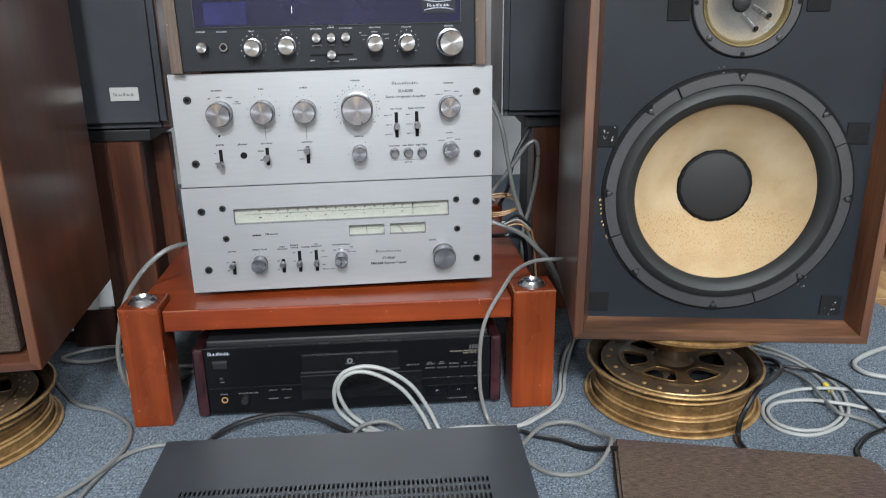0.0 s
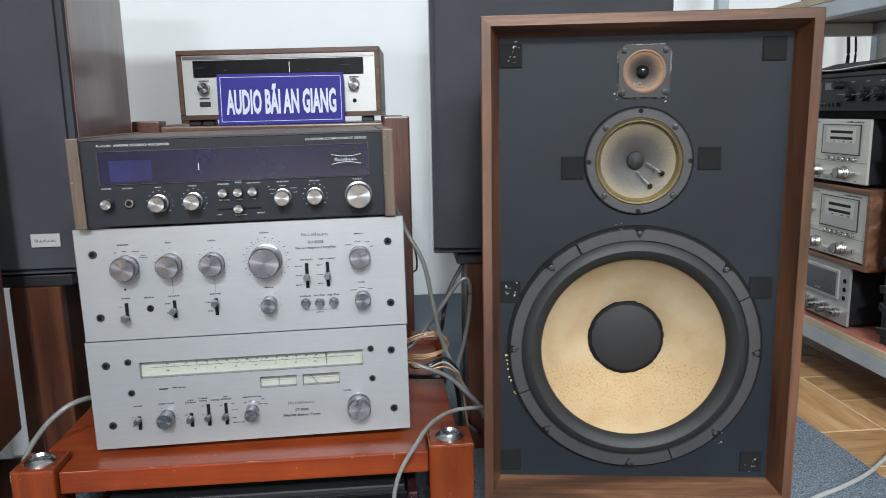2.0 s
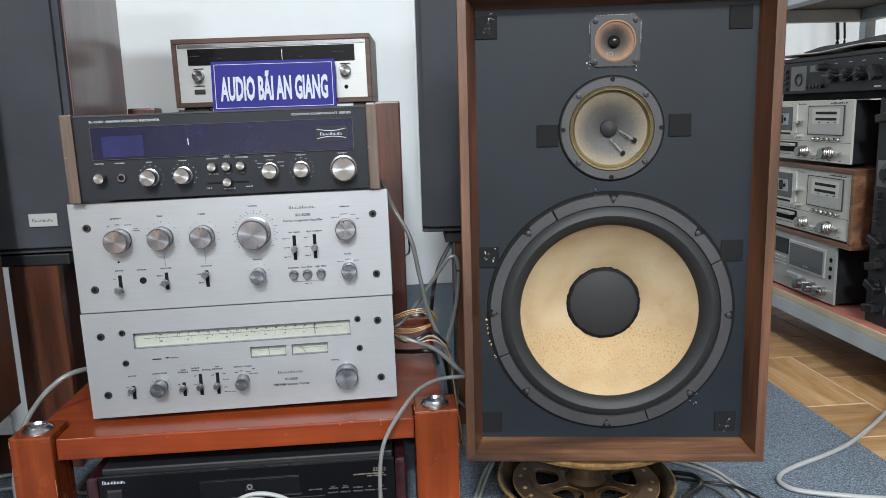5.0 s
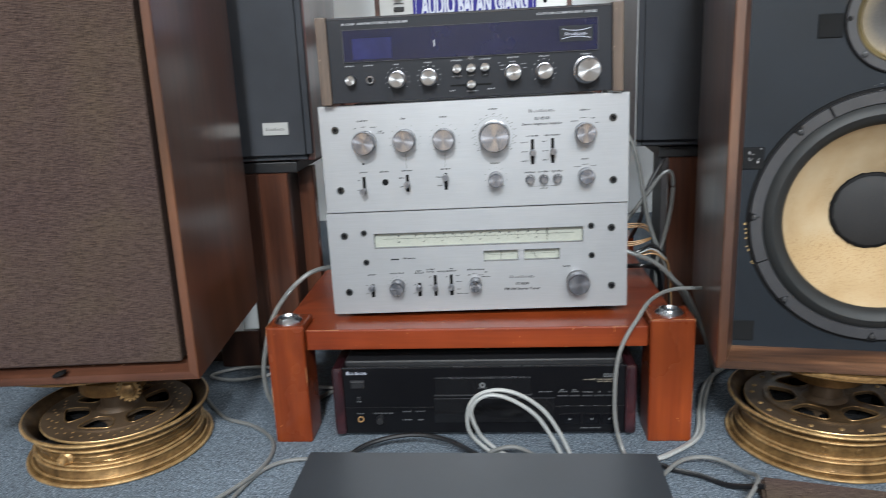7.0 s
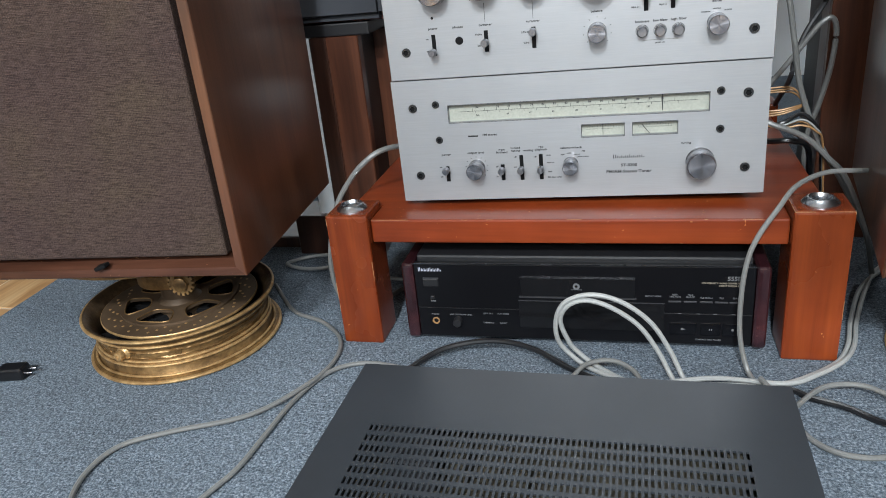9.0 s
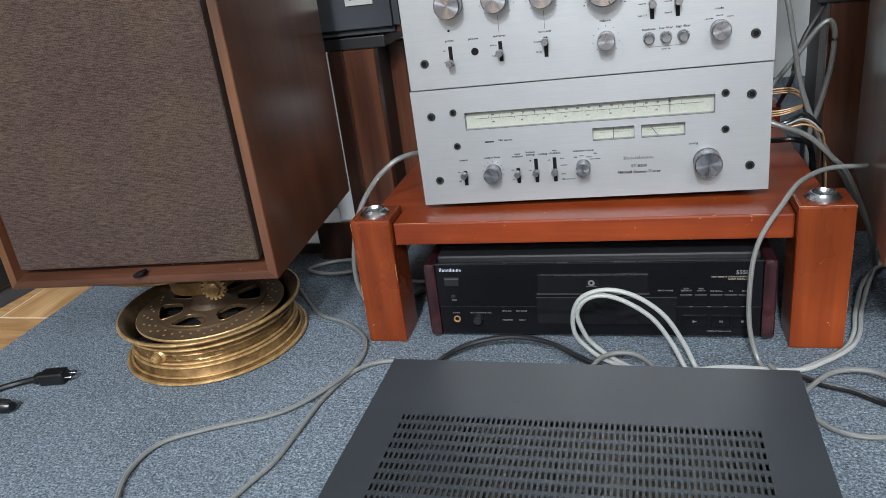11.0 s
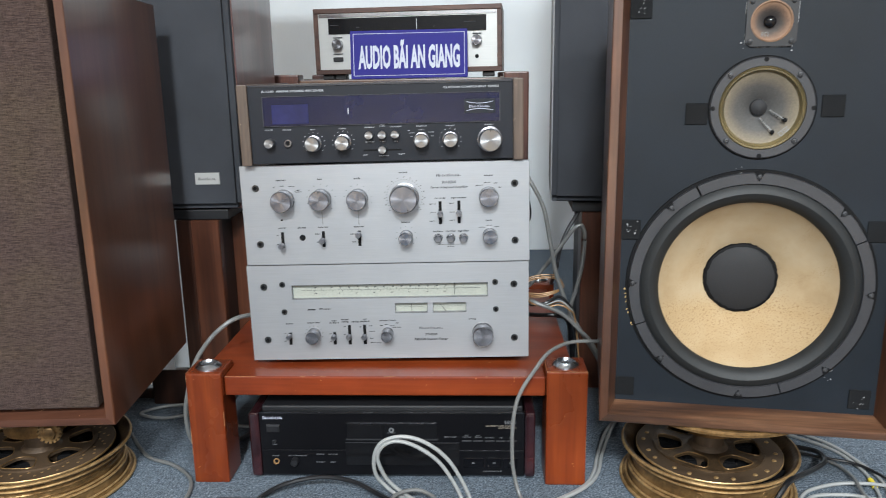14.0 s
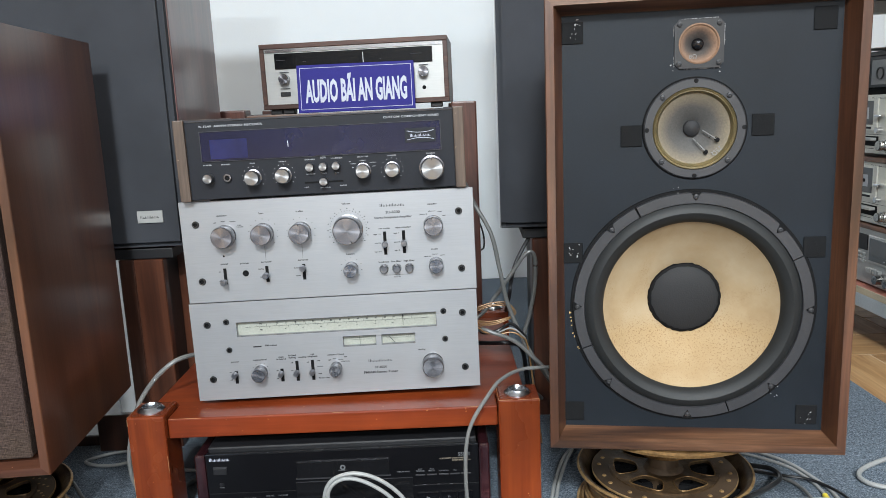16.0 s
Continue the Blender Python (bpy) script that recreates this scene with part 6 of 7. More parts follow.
def build_sign():
    s = thing("shop_sign", "royal blue shop sign with white capitals leaning on a tuner", "sign", pose(-0.0738, 1.688, 0.6315, -6, -0.3, 0))
    w, h = 0.1350, 0.1085
    part("plate", boxbm(-w, w, 0.0, 0.004, 0, h, 0.0008, 1), M_SIGN, s)
    bm = bmesh.new()
    i = 0.0066
    for a in ((-w + i, w - i, i, i + 0.0011), (-w + i, w - i, h - i - 0.0011, h - i), (-w + i, -w + i + 0.0011, i, h - i), (w - i - 0.0011, w - i, i, h - i)):
        box(bm, a[0], a[1], -0.0005, 0, a[2], a[3])
    part("border_line", bm, M_SIGNINK, s)
    bm = bmesh.new()
    text_into(bm, "AUDIO B\u00c3I AN GIANG", 0, 0, 0.0500, 0, "CENTER", 1.0, 0.0003, 0.038)
    xs = [v.co.x for v in bm.verts]
    body_z = [v.co.z for v in bm.verts if v.co.x < min(xs) + (max(xs) - min(xs)) * 0.3]
    sx, sz = 0.234 / (max(xs) - min(xs)), 0.0540 / (max(body_z) - min(body_z))
    cx, z0 = (max(xs) + min(xs)) / 2, min(body_z)
    for v in bm.verts:
        v.co = ((v.co.x - cx) * sx, v.co.y - 0.0004, (v.co.z - z0) * sz + 0.0215)
    part("lettering", bm, M_SIGNINK, s, "white capital lettering")


build_back_rack()
build_small_tuner()
build_sign()


# ---- black-fronted speakers on wooden stands, further back ----
def build_tower(m, label, side):
    """side: 1 when the badge and the visible stand column are towards +x, -1 otherwise."""
    sp = thing("stand_speaker", label, "loudspeaker", m, "pair of black-fronted loudspeakers")
    w, h, d = 0.215, 0.84, 0.30 if side > 0 else 0.37
    if side > 0:
        part("cabinet", boxbm(-w, w, 0.0, d, 0.0, h, 0.003), M_MAHOG, sp, "dark red veneered cabinet")
    else:
        part("cabinet", boxbm(-w + 0.0025, w - 0.0025, 0.0, d, 0.0, h, 0.002), M_BLACKVINYL, sp, "black vinyl-wrapped cabinet")
        for a in (-w, w - 0.0022):
            part("side_veneer", boxbm(a, a + 0.0022, 0.001, d - 0.001, 0.001, h - 0.001), M_PALESIDE, sp, "pale grey side panel")
    bm = boxbm(-w + 0.002, w - 0.002, -0.024, -0.001, 0.004, h - 0.004)
    bmesh.ops.bevel(bm, geom=[e for e in bm.edges if all(v.co.y < -0.02 for v in e.verts) or (abs(e.verts[0].co.y - e.verts[1].co.y) > 0.01)], offset=0.010, segments=2, affect="EDGES")
    part("grille", bm, M_BLACKGRILLE, sp, "black stretched-cloth grille")
    if side > 0:
        b = part("badge", boxbm(0.1305, 0.1765, -0.0268, -0.0242, 0.0500, 0.0720, 0.0004, 1), M_ALU2, sp, "small silver maker's badge")
        bm = bmesh.new()
        brand_bars(bm, 0.1365, 0.1705, 0.0612, 0.0062, -0.0268)
        part("maker_mark", bm, M_INK, b)
    return sp


build_tower(pose(-0.5755, 1.310, 0.395, 0, 0, 1.5), "tall black-fronted loudspeaker in dark mahogany veneer, with a silver badge", 1)
build_tower(pose(0.4381, 1.3669, 0.392, 0, 0, -5.1), "tall black-fronted loudspeaker with pale grey sides, on a wooden stand", -1)


def build_stand(m, zt, s, label, boards, depth):
    """Wooden stand under one of the back speakers. s: 1 when it runs from its near post towards -x; boards: the upright layers of one post, as name, two sides, two depths, material."""
    st = thing("speaker_stand", label, "speaker stand", m, "wooden loudspeaker stands")
    span = lambda p, q: (min(-s * p, -s * q), max(-s * p, -s * q))
    top = zt - 0.0205
    part("base_board", boxbm(*span(0.004, 0.40), 0.022, depth, 0, 0.022, 0.003), M_STAND, st)
    part("top_board", boxbm(*span(-0.018, 0.40), 0.006, depth, top + 0.0005, zt - 0.0005, 0.002), M_CASE, st, "black top board")
    for u in (0.0, 0.31):
        for name, p, q, y0, y1, mat, note in boards:
            part(name, boxbm(*span(u + p, u + q), y0, y1, {"edge_strip": 0.074}.get(name, 0.0225 if y1 > 0.0215 else 0.0), 0.0735 if name == "base_rail" else top, 0.0015, 1), mat, st, note)


build_stand(pose(-0.412, 1.300, 0), 0.395, 1, "brown-stained wooden loudspeaker stand with a white edge strip, on the carpet", (
    ("front_panel", 0.0, 0.0545, 0.0, 0.020, M_PANELWOOD, "warm brown figured panel"),
    ("dark_panel", 0.0550, 0.0835, 0.001, 0.020, M_STAND, "dark brown panel"),
    ("edge_strip", 0.0840, 0.1150, 0.0045, 0.020, M_WALL, "white painted edge strip"),
    ("base_rail", 0.0840, 0.1600, -0.006, 0.0040, M_STAND, "dark brown base rail"),
    ("middle_post", 0.003, 0.098, 0.0225, 0.085, M_CASE, "dark middle post"),
    ("rear_panel", -0.026, 0.090, 0.0855, 0.110, M_PANELWOOD, "warm brown rear panel")), 0.212)
build_stand(pose(0.286, 1.380, 0, 0, 0, -2.5), 0.390, -1, "brown-stained wooden loudspeaker stand with grey edges and a black top board", (
    ("front_panel", 0.0, 0.084, 0.0, 0.020, M_PANELWOOD, "warm brown figured panel"),
    ("spacer_board", 0.0012, 0.080, 0.0225, 0.080, M_PALESIDE, "pale grey spacer board"),
    ("rear_post", 0.003, 0.080, 0.0805, 0.200, M_CASE, "dark rear post")), 0.24)


# ---- steel shelf with tape decks ----
def build_shelf():
    sh = thing("steel_shelf", "grey painted steel shelving on castors with red-brown boards", "shelf", pose(1.158, 1.0, 0))
    for z, mat in ((0.127, M_BOARD), (0.880, M_BOARDGREY)):
        part("shelf_board", boxbm(0.004, 0.46, -0.45, 1.18, z, z + 0.016, 0.0008, 1), mat, sh, "red-brown painted board" if z < 0.5 else "grey board")
        part("board_edge", boxbm(0.0, 0.0035, -0.45, 1.18, z, z + 0.016), M_PLYEDGE, sh, "raw plywood edge")
        for x0, x1 in ((0.0, 0.036), (0.424, 0.46)):
            part("rail", boxbm(x0, x1, -0.45, 1.18, z - 0.036, z - 0.0005, 0.002, 1), M_STEEL, sh)
        for y in (-0.45, 1.15):
            part("cross_rail", boxbm(0.0365, 0.4235, y, y + 0.03, z - 0.036, z - 0.0005, 0.002, 1), M_STEEL, sh)
    for x in (0.462, -0.034):
        for y in (-0.49, 1.182):
            part("post", boxbm(x, x + 0.032, y, y + 0.032, 0.085, 1.55, 0.002, 1), M_STEEL, sh)
    part("middle_post", boxbm(0.462, 0.494, 1.02, 1.052, 0.085, 1.55, 0.002, 1), M_STEEL, sh)
    for x in (0.02, 0.44):
        for y in (-0.44, 0.925):
            c = part("castor", lathe(bmesh.new(), [(0, -0.012), (0.042, -0.012), (0.045, -0.008), (0.045, 0.008), (0.042, 0.012), (0, 0.012)], 28, Matrix.Translation((x, y, 0.045)) @ Matrix.Rotation(radians(90), 4, "Y")), M_DUST, sh, "black rubber castor")
            part("castor_fork", boxbm(x - 0.018, x + 0.018, y - 0.012, y + 0.020, 0.066, 0.0905, 0.003), M_STEEL, c)


build_shelf()


def deck_box(name, label, z, right, w, h, face, cover, cased=False, d=0.28):
    """A component on the shelf, its face along the aisle. Returns the thing; local x runs from its middle to its right end."""
    t = thing(name, label, name.split("_")[-1], pose(1.184, right + w / 2, z, 0, 0, -90), "components on the steel shelf")
    k = 0.012 if cased else 0.0
    if cased:
        for a in ((-w / 2, w / 2, h - k, h), (-w / 2, w / 2, 0, k), (-w / 2, -w / 2 + k, k, h - k), (w / 2 - k, w / 2, k, h - k)):
            part("case_board", boxbm(a[0], a[1], -0.004, d, a[2], a[3], 0.001, 1), M_DECKWOOD, t, "walnut case board")
    part("front_panel", boxbm(-w / 2 + k + 0.0005, w / 2 - k - 0.0005, 0, 0.006, 0.004 + k, h - k - 0.0005, 0.0008, 1), face, t)
    part("cover", boxbm(-w / 2 + k + 0.006, w / 2 - k - 0.006, 0.0065, d - 0.004, 0.004 + k, h - k - 0.002, 0.002, 1), cover, t)
    for x in (-w * 0.4, w * 0.4):
        for y in (0.03, d - 0.05):
            part("foot", boxbm(x - 0.012, x + 0.012, y, y + 0.024, 0.0, 0.0042 + k), M_CASE, t)
    return t


def tape_deck(z, right, h, w, cased, label):
    t = deck_box("tape_deck", label, z, right, w, h, M_BONE, M_CASE, cased)
    R = w / 2 - (0.012 if cased else 0)
    s = (h - (0.024 if cased else 0)) / 0.146
    zz = lambda v: (0.012 if cased else 0) + v * s
    B = lambda x0, x1, z0, z1, y=-0.003: boxbm(R - x0, R - x1, y, -0.0002, zz(z0), zz(z1), 0.0005, 1)
    door = part("cassette_door", B(0.345, 0.217, 0.060, 0.138, -0.004), M_BONE, t)
    win = part("cassette_window", B(0.331, 0.234, 0.074, 0.132, -0.005), M_SMOKE, door, "smoked cassette window")
    part("cassette_centre", boxbm(R - 0.292, R - 0.275, -0.0064, -0.0057, zz(0.091), zz(0.113)), M_INK, win)
    part("cassette", boxbm(R - 0.315, R - 0.252, -0.0056, -0.005, zz(0.088), zz(0.116)), M_PALEINK, win, "pale cassette behind the window")
    for x in (0.300, 0.267):
        part("reel_hub", lathe(bmesh.new(), [(0.0048, 0), (0.0048, 0.0008), (0, 0.0008)], 12, Matrix.Translation((R - x, -0.0056, zz(0.102))) @ OUT), M_HOLE, win)
    part("door_label", boxbm(R - 0.325, R - 0.24, -0.0046, -0.004, zz(0.064), zz(0.069)), M_INK, door)
    m = part("meter_panel", B(0.167, 0.031, 0.068, 0.132), M_PLATE2, t, "recessed meter panel")
    part("meter_glass", boxbm(R - 0.150, R - 0.045, -0.0036, -0.003, zz(0.092), zz(0.127)), M_BONE, m)
    for z0 in (0.100, 0.114):
        part("meter_bar", boxbm(R - 0.136, R - 0.055, -0.0042, -0.0036, zz(z0), zz(z0 + 0.006)), M_INK, m)
    for i in range(6):
        part("push_button", lathe(bmesh.new(), [(0.004, 0), (0.004, 0.008), (0.0033, 0.009), (0, 0.009)], 14, Matrix.Translation((R - 0.140 + i * 0.0194, 0, zz(0.057))) @ OUT), M_KNOBMETAL, t)
    for x, r in ((0.174, 0.013), (0.077, 0.0145)):
        k = part("level_knob", lathe(bmesh.new(), [(r, 0), (r, 0.012), (r * 0.86, 0.0125), (r * 0.86, 0.024), (r * 0.78, 0.025), (0, 0.025)], 28, Matrix.Translation((R - x, 0, zz(0.026))) @ OUT), M_KNOBMETAL, t, "ribbed silver double knob")
        for q in range(5):
            ring = [(r * (1.0 if q < 3 else 0.86) + 0.0007 * math.cos(v), 0.003 + 0.0042 * q + 0.0009 * math.sin(v)) for v in (2 * math.pi * n / 6 for n in range(7))]
            part("knob_rib", lathe(bmesh.new(), ring, 24, Matrix.Translation((R - x, 0, zz(0.026))) @ OUT), M_KNOBMETAL, k)
    part("key_slot", B(0.342, 0.212, 0.022, 0.046, -0.002), M_HOLE, t)
    part("piano_key", boxbm(R - 0.338, R - 0.218, -0.016, -0.002, zz(0.036), zz(0.043), 0.001, 1), M_SATIN, t)
    part("eject_lever", boxbm(R - 0.215, R - 0.190, -0.014, 0, zz(0.093), zz(0.099), 0.001, 1), M_CHROME, t)
    part("selector_knob", lathe(bmesh.new(), [(0.0065, 0), (0.0065, 0.014), (0, 0.014)], 20, Matrix.Translation((R - 0.204, 0, zz(0.062))) @ OUT), M_CHROME, t)
    part("output_switch", boxbm(R - 0.138, R - 0.112, -0.012, 0, zz(0.018), zz(0.024), 0.001, 1), M_CHROME, t)
    part("power_switch", boxbm(R - 0.046, R - 0.030, -0.010, 0, zz(0.024), zz(0.031), 0.001, 1), M_CHROME, t)
    for x0, x1, z0, z1 in ((0.1690, 0.1672, 0.066, 0.134), (0.0308, 0.0290, 0.066, 0.134), (0.1672, 0.0308, 0.1322, 0.1338), (0.1672, 0.0308, 0.0662, 0.0678)):
        part("meter_rim", B(x0, x1, z0, z1, -0.0032), M_GREYINK, m)
    for x in (0.120, 0.085, 0.060):
        part("index_mark", boxbm(R - x - 0.004, R - x + 0.004, -0.0040, -0.0036, zz(0.0945), zz(0.0962)), M_INK, m)
    for x in (0.200, 0.176, 0.146, 0.125, 0.100, 0.077, 0.038):
        part("print_mark", boxbm(R - x - 0.004, R - x + 0.004, -0.0003, 0, zz(0.0085), zz(0.0100)), M_GREYINK, t)
    part("key_label", boxbm(R - 0.330, R - 0.230, -0.0003, 0, zz(0.0150), zz(0.0162)), M_GREYINK, t)
    part("panel_groove", boxbm(-R + 0.002, R - 0.002, -0.0005, -0.0001, zz(0.050), zz(0.0508)), M_GREYINK, t)
    bm = bmesh.new()
    brand_bars(bm, R - 0.250, R - 0.180, zz(0.1385), 0.0042)
    part("maker_mark", bm, M_INK, t)
    bm = bmesh.new()
    for i in range(8):
        box(bm, R - 0.085 + i * 0.008, R - 0.0795 + i * 0.008, -0.0003, 0, zz(0.1375), zz(0.1395 + 0.001 * (i % 3)))
    part("script_mark", bm, M_GREYINK, t)
    return t


tape_deck(0.4715, 1.552, 0.146, 0.415, False, "champagne-faced cassette deck with a black cover, stacked on another deck")
tape_deck(0.2865, 1.526, 0.180, 0.440, True, "champagne-faced cassette deck in a walnut case, on a silver deck")


def build_silver_deck():
    t = deck_box("tape_deck", "silver cassette deck with a large meter window, on the shelf board", 0.1435, 1.579, 0.43, 0.143, M_SATIN, M_CASE)
    R = 0.215
    part("meter_frame", boxbm(R - 0.192, R - 0.034, -0.005, -0.0002, 0.060, 0.130, 0.002, 1), M_ALU2, t)
    part("meter_window", boxbm(R - 0.184, R - 0.042, -0.0062, -0.005, 0.067, 0.123, 0.0006, 1), M_SMOKE, t, "smoked meter window")
    for q in range(9):
        part("meter_mark", boxbm(R - 0.172 + q * 0.014, R - 0.164 + q * 0.014, -0.0066, -0.0062, 0.080, 0.0812), M_DIMINK, t)
    for q in (0.0, 0.012):
        part("peak_lamp", boxbm(R - 0.120 + q, R - 0.114 + q, -0.0066, -0.0062, 0.073, 0.0755), M_PALEINK, t)
    part("counter_window", boxbm(R - 0.261, R - 0.200, -0.002, -0.0002, 0.088, 0.128, 0.0006, 1), M_GLOSS2, t)
    door = part("cassette_door", boxbm(R - 0.385, R - 0.27, -0.006, -0.0002, 0.050, 0.134, 0.003, 1), M_ALU2, t)
    part("cassette_window", boxbm(R - 0.375, R - 0.282, -0.0072, -0.006, 0.072, 0.126, 0.001, 1), M_GLOSS2, door, "smoked cassette window")
    for i in range(4):
        for j in range(3):
            part("key", boxbm(R - 0.258 + i * 0.014, R - 0.248 + i * 0.014, -0.004, -0.0002, 0.058 + j * 0.009, 0.063 + j * 0.009, 0.0006, 1), M_SATIN, t)
    for i in range(6):
        part("push_button", boxbm(R - 0.190 + i * 0.010, R - 0.183 + i * 0.010, -0.010, 0, 0.036, 0.048, 0.001, 1), M_SATIN, t)
    for x, r in ((0.122, 0.013), (0.079, 0.013), (0.037, 0.0105)):
        part("level_knob", lathe(bmesh.new(), [(r, 0), (r, 0.012), (r * 0.86, 0.0125), (r * 0.86, 0.026), (0, 0.027)], 28, Matrix.Translation((R - x, 0, 0.030)) @ OUT), M_KNOBMETAL, t)
    for z in (0.068, 0.088, 0.108):
        part("socket", lathe(bmesh.new(), [(0.0055, 0), (0.0055, 0.001), (0, 0.0008)], 16, Matrix.Translation((R - 0.018, 0, z)) @ OUT), M_HOLE, t)
    part("piano_key", boxbm(R - 0.36, R - 0.275, -0.02, -0.0002, 0.030, 0.040, 0.001, 1), M_CHROME, t)


def build_mixer():
    t = deck_box("audio_mixer", "matt black mixing amplifier with black knobs, on top of the decks", 0.6315, 1.428, 0.45, 0.078, M_MIXFACE, M_CASE)
    R = 0.225
    # black block added where only a shaded gap lies above the deck
    part("gap_filler", boxbm(-0.215, 0.215, 0.014, 0.27, -0.0136, 0.0042), M_HOLE, t, "black filler standing for the shaded gap under the mixer")
    dial = part("dial_plate", boxbm(R - 0.382, R - 0.314, -0.001, -0.0001, 0.0105, 0.0690, 0.0004, 1), M_PLATE, t, "clear round dial plate")
    part("label_window", boxbm(R - 0.300, R - 0.262, -0.001, -0.0001, 0.052, 0.0675, 0.0004, 1), M_PLATE, t)
    part("small_knob", finish(lathe(bmesh.new(), [(0.009, 0), (0.009, 0.006), (0.007, 0.022), (0, 0.0225)], 20, OUT), M_BLACKKNOB), None, t, "", (R - 0.237, 0, 0.0605))
    part("dial_ring", lathe(bmesh.new(), [(0.015, 0.001), (0.015, 0.004), (0.0125, 0.004), (0.0125, 0.001)], 28, Matrix.Translation((R - 0.344, -0.0002, 0.037)) @ OUT), M_SCREW, dial)
    me = finish(lathe(bmesh.new(), [(0.0115, 0), (0.0115, 0.004), (0.009, 0.005), (0.0082, 0.020), (0, 0.0205)], 24, OUT), M_BLACKKNOB)
    for x, turn in ((0.198, 4), (0.146, -6), (0.100, -22)):
        part("knob", me, None, t, "", (R - x, 0, 0.040))
        for q in (-1, 1):
            bm = bmesh.new()
            ring = []
            for i in range(9):
                a = radians(-70 + 140 * i / 8)
                ring.append((0.0150 * math.sin(a) - 0.003, 0.0150 * math.cos(a)))
            for i in range(8, -1, -1):
                a = radians(-70 + 140 * i / 8)
                ring.append((0.0085 * math.sin(a) - 0.001, 0.0080 * math.cos(a)))
            lo, hi = ([bm.verts.new((R - x + u, y, 0.040 + q * w)) for u, w in ring] for y in (-0.0005, -0.014))
            bm.faces.new(lo)
            bm.faces.new(hi)
            for i in range(len(ring)):
                bm.faces.new((lo[i - 1], lo[i], hi[i], hi[i - 1]))
            part("knob_wing", bm, M_BLACKKNOB, t)
        part("knob_pointer", boxbm(-0.019, 0.008, -0.0225, -0.0208, -0.0009, 0.0009, 0.0004, 1), M_KNOBSIDE, t, "bright pointer bar", Matrix.Translation((R - x, 0, 0.040)) @ Matrix.Rotation(radians(turn), 4, "Y"))
    vol = part("volume_knob", boxbm(-0.0085, 0.0085, -0.020, -0.0005, -0.0150, 0.0150, 0.003, 2), M_BLACKKNOB, t, "chunky black volume knob", Matrix.Translation((R - 0.047, 0, 0.040)) @ Matrix.Rotation(radians(-32), 4, "Y"))
    part("pointer_edge", boxbm(-0.0093, -0.0078, -0.0202, -0.016, -0.014, 0.013, 0.0005, 1), M_KNOBSIDE, vol, "bright pointer edge")
    for i in range(5):
        part("push_button", boxbm(R - 0.306 + i * 0.014, R - 0.297 + i * 0.014, -0.008, 0, 0.014, 0.022, 0.001, 1), M_BLACKKNOB, t)
    for j in range(4):
        part("slide_button", boxbm(R - 0.425, R - 0.395, -0.006, 0, 0.012 + j * 0.014, 0.020 + j * 0.014, 0.001, 1), M_BLACKKNOB, t)
    for x in (0.198, 0.146, 0.100, 0.047):
        part("print_mark", boxbm(R - x - 0.006, R - x + 0.006, -0.0003, 0, 0.0665, 0.0678), M_WHITEINK, t)
    part("print_mark", boxbm(R - 0.062, R - 0.040, -0.0003, 0, 0.0105, 0.013), M_WHITEINK, t)


def build_upright_unit():
    t = thing("upright_amplifier", "matt black amplifier stood on end on the shelf board", "amplifier", pose(1.190, 1.388, 0.1435, 0, 0, -90), "components on the steel shelf")
    part("cover", boxbm(-0.083, 0.083, 0.007, 0.30, 0.0, 0.474, 0.002, 1), M_CASE, t)
    part("front_panel", boxbm(-0.086, 0.086, 0, 0.0065, 0.0, 0.476, 0.0008, 1), M_MIXFACE, t)
    dial = part("dial_plate", boxbm(-0.079, -0.012, -0.001, -0.0001, 0.293, 0.348, 0.0004, 1), M_PLATE, t, "round dial plate")
    part("dial_ring", lathe(bmesh.new(), [(0.024, 0.001), (0.024, 0.0022), (0.0205, 0.0022), (0.0205, 0.001)], 32, Matrix.Translation((-0.045, -0.0002, 0.320)) @ OUT), M_DIMINK, dial)
    part("dial_knob", lathe(bmesh.new(), [(0.013, 0), (0.012, 0.012), (0, 0.0125)], 24, Matrix.Translation((-0.045, -0.001, 0.320)) @ OUT), M_BLACKKNOB, dial)
    me = finish(lathe(bmesh.new(), [(0.017, 0), (0.017, 0.003), (0.012, 0.004), (0.010, 0.012), (0, 0.0125)], 24, OUT), M_BLACKKNOB)
    for z in (0.436, 0.180, 0.128, 0.082, 0.036):
        part("knob", me, None, t, "", (-0.052, 0, z))
        part("knob_pointer", boxbm(-0.019, 0.019, -0.022, -0.004, -0.0085, 0.0085, 0.002, 1), M_BLACKKNOB, t, "", Matrix.Translation((-0.052, 0, z)) @ Matrix.Rotation(radians(z * 700 % 70 - 35), 4, "Y"))
    for i in range(5):
        part("push_button", boxbm(-0.072, -0.058, -0.010, 0, 0.212 + i * 0.015, 0.222 + i * 0.015, 0.001, 1), M_BLACKKNOB, t)
    part("label_plate", boxbm(-0.030, -0.014, -0.002, 0, 0.232, 0.270, 0.0005, 1), M_GREYINK, t)
    for z in (0.436, 0.180, 0.128, 0.082, 0.036):
        part("print_mark", boxbm(-0.026, -0.0245, -0.0003, 0, z - 0.008, z + 0.008), M_PALEINK, t)
    part("print_mark", boxbm(-0.004, -0.001, -0.0003, 0, 0.02, 0.05), M_PALEINK, t)


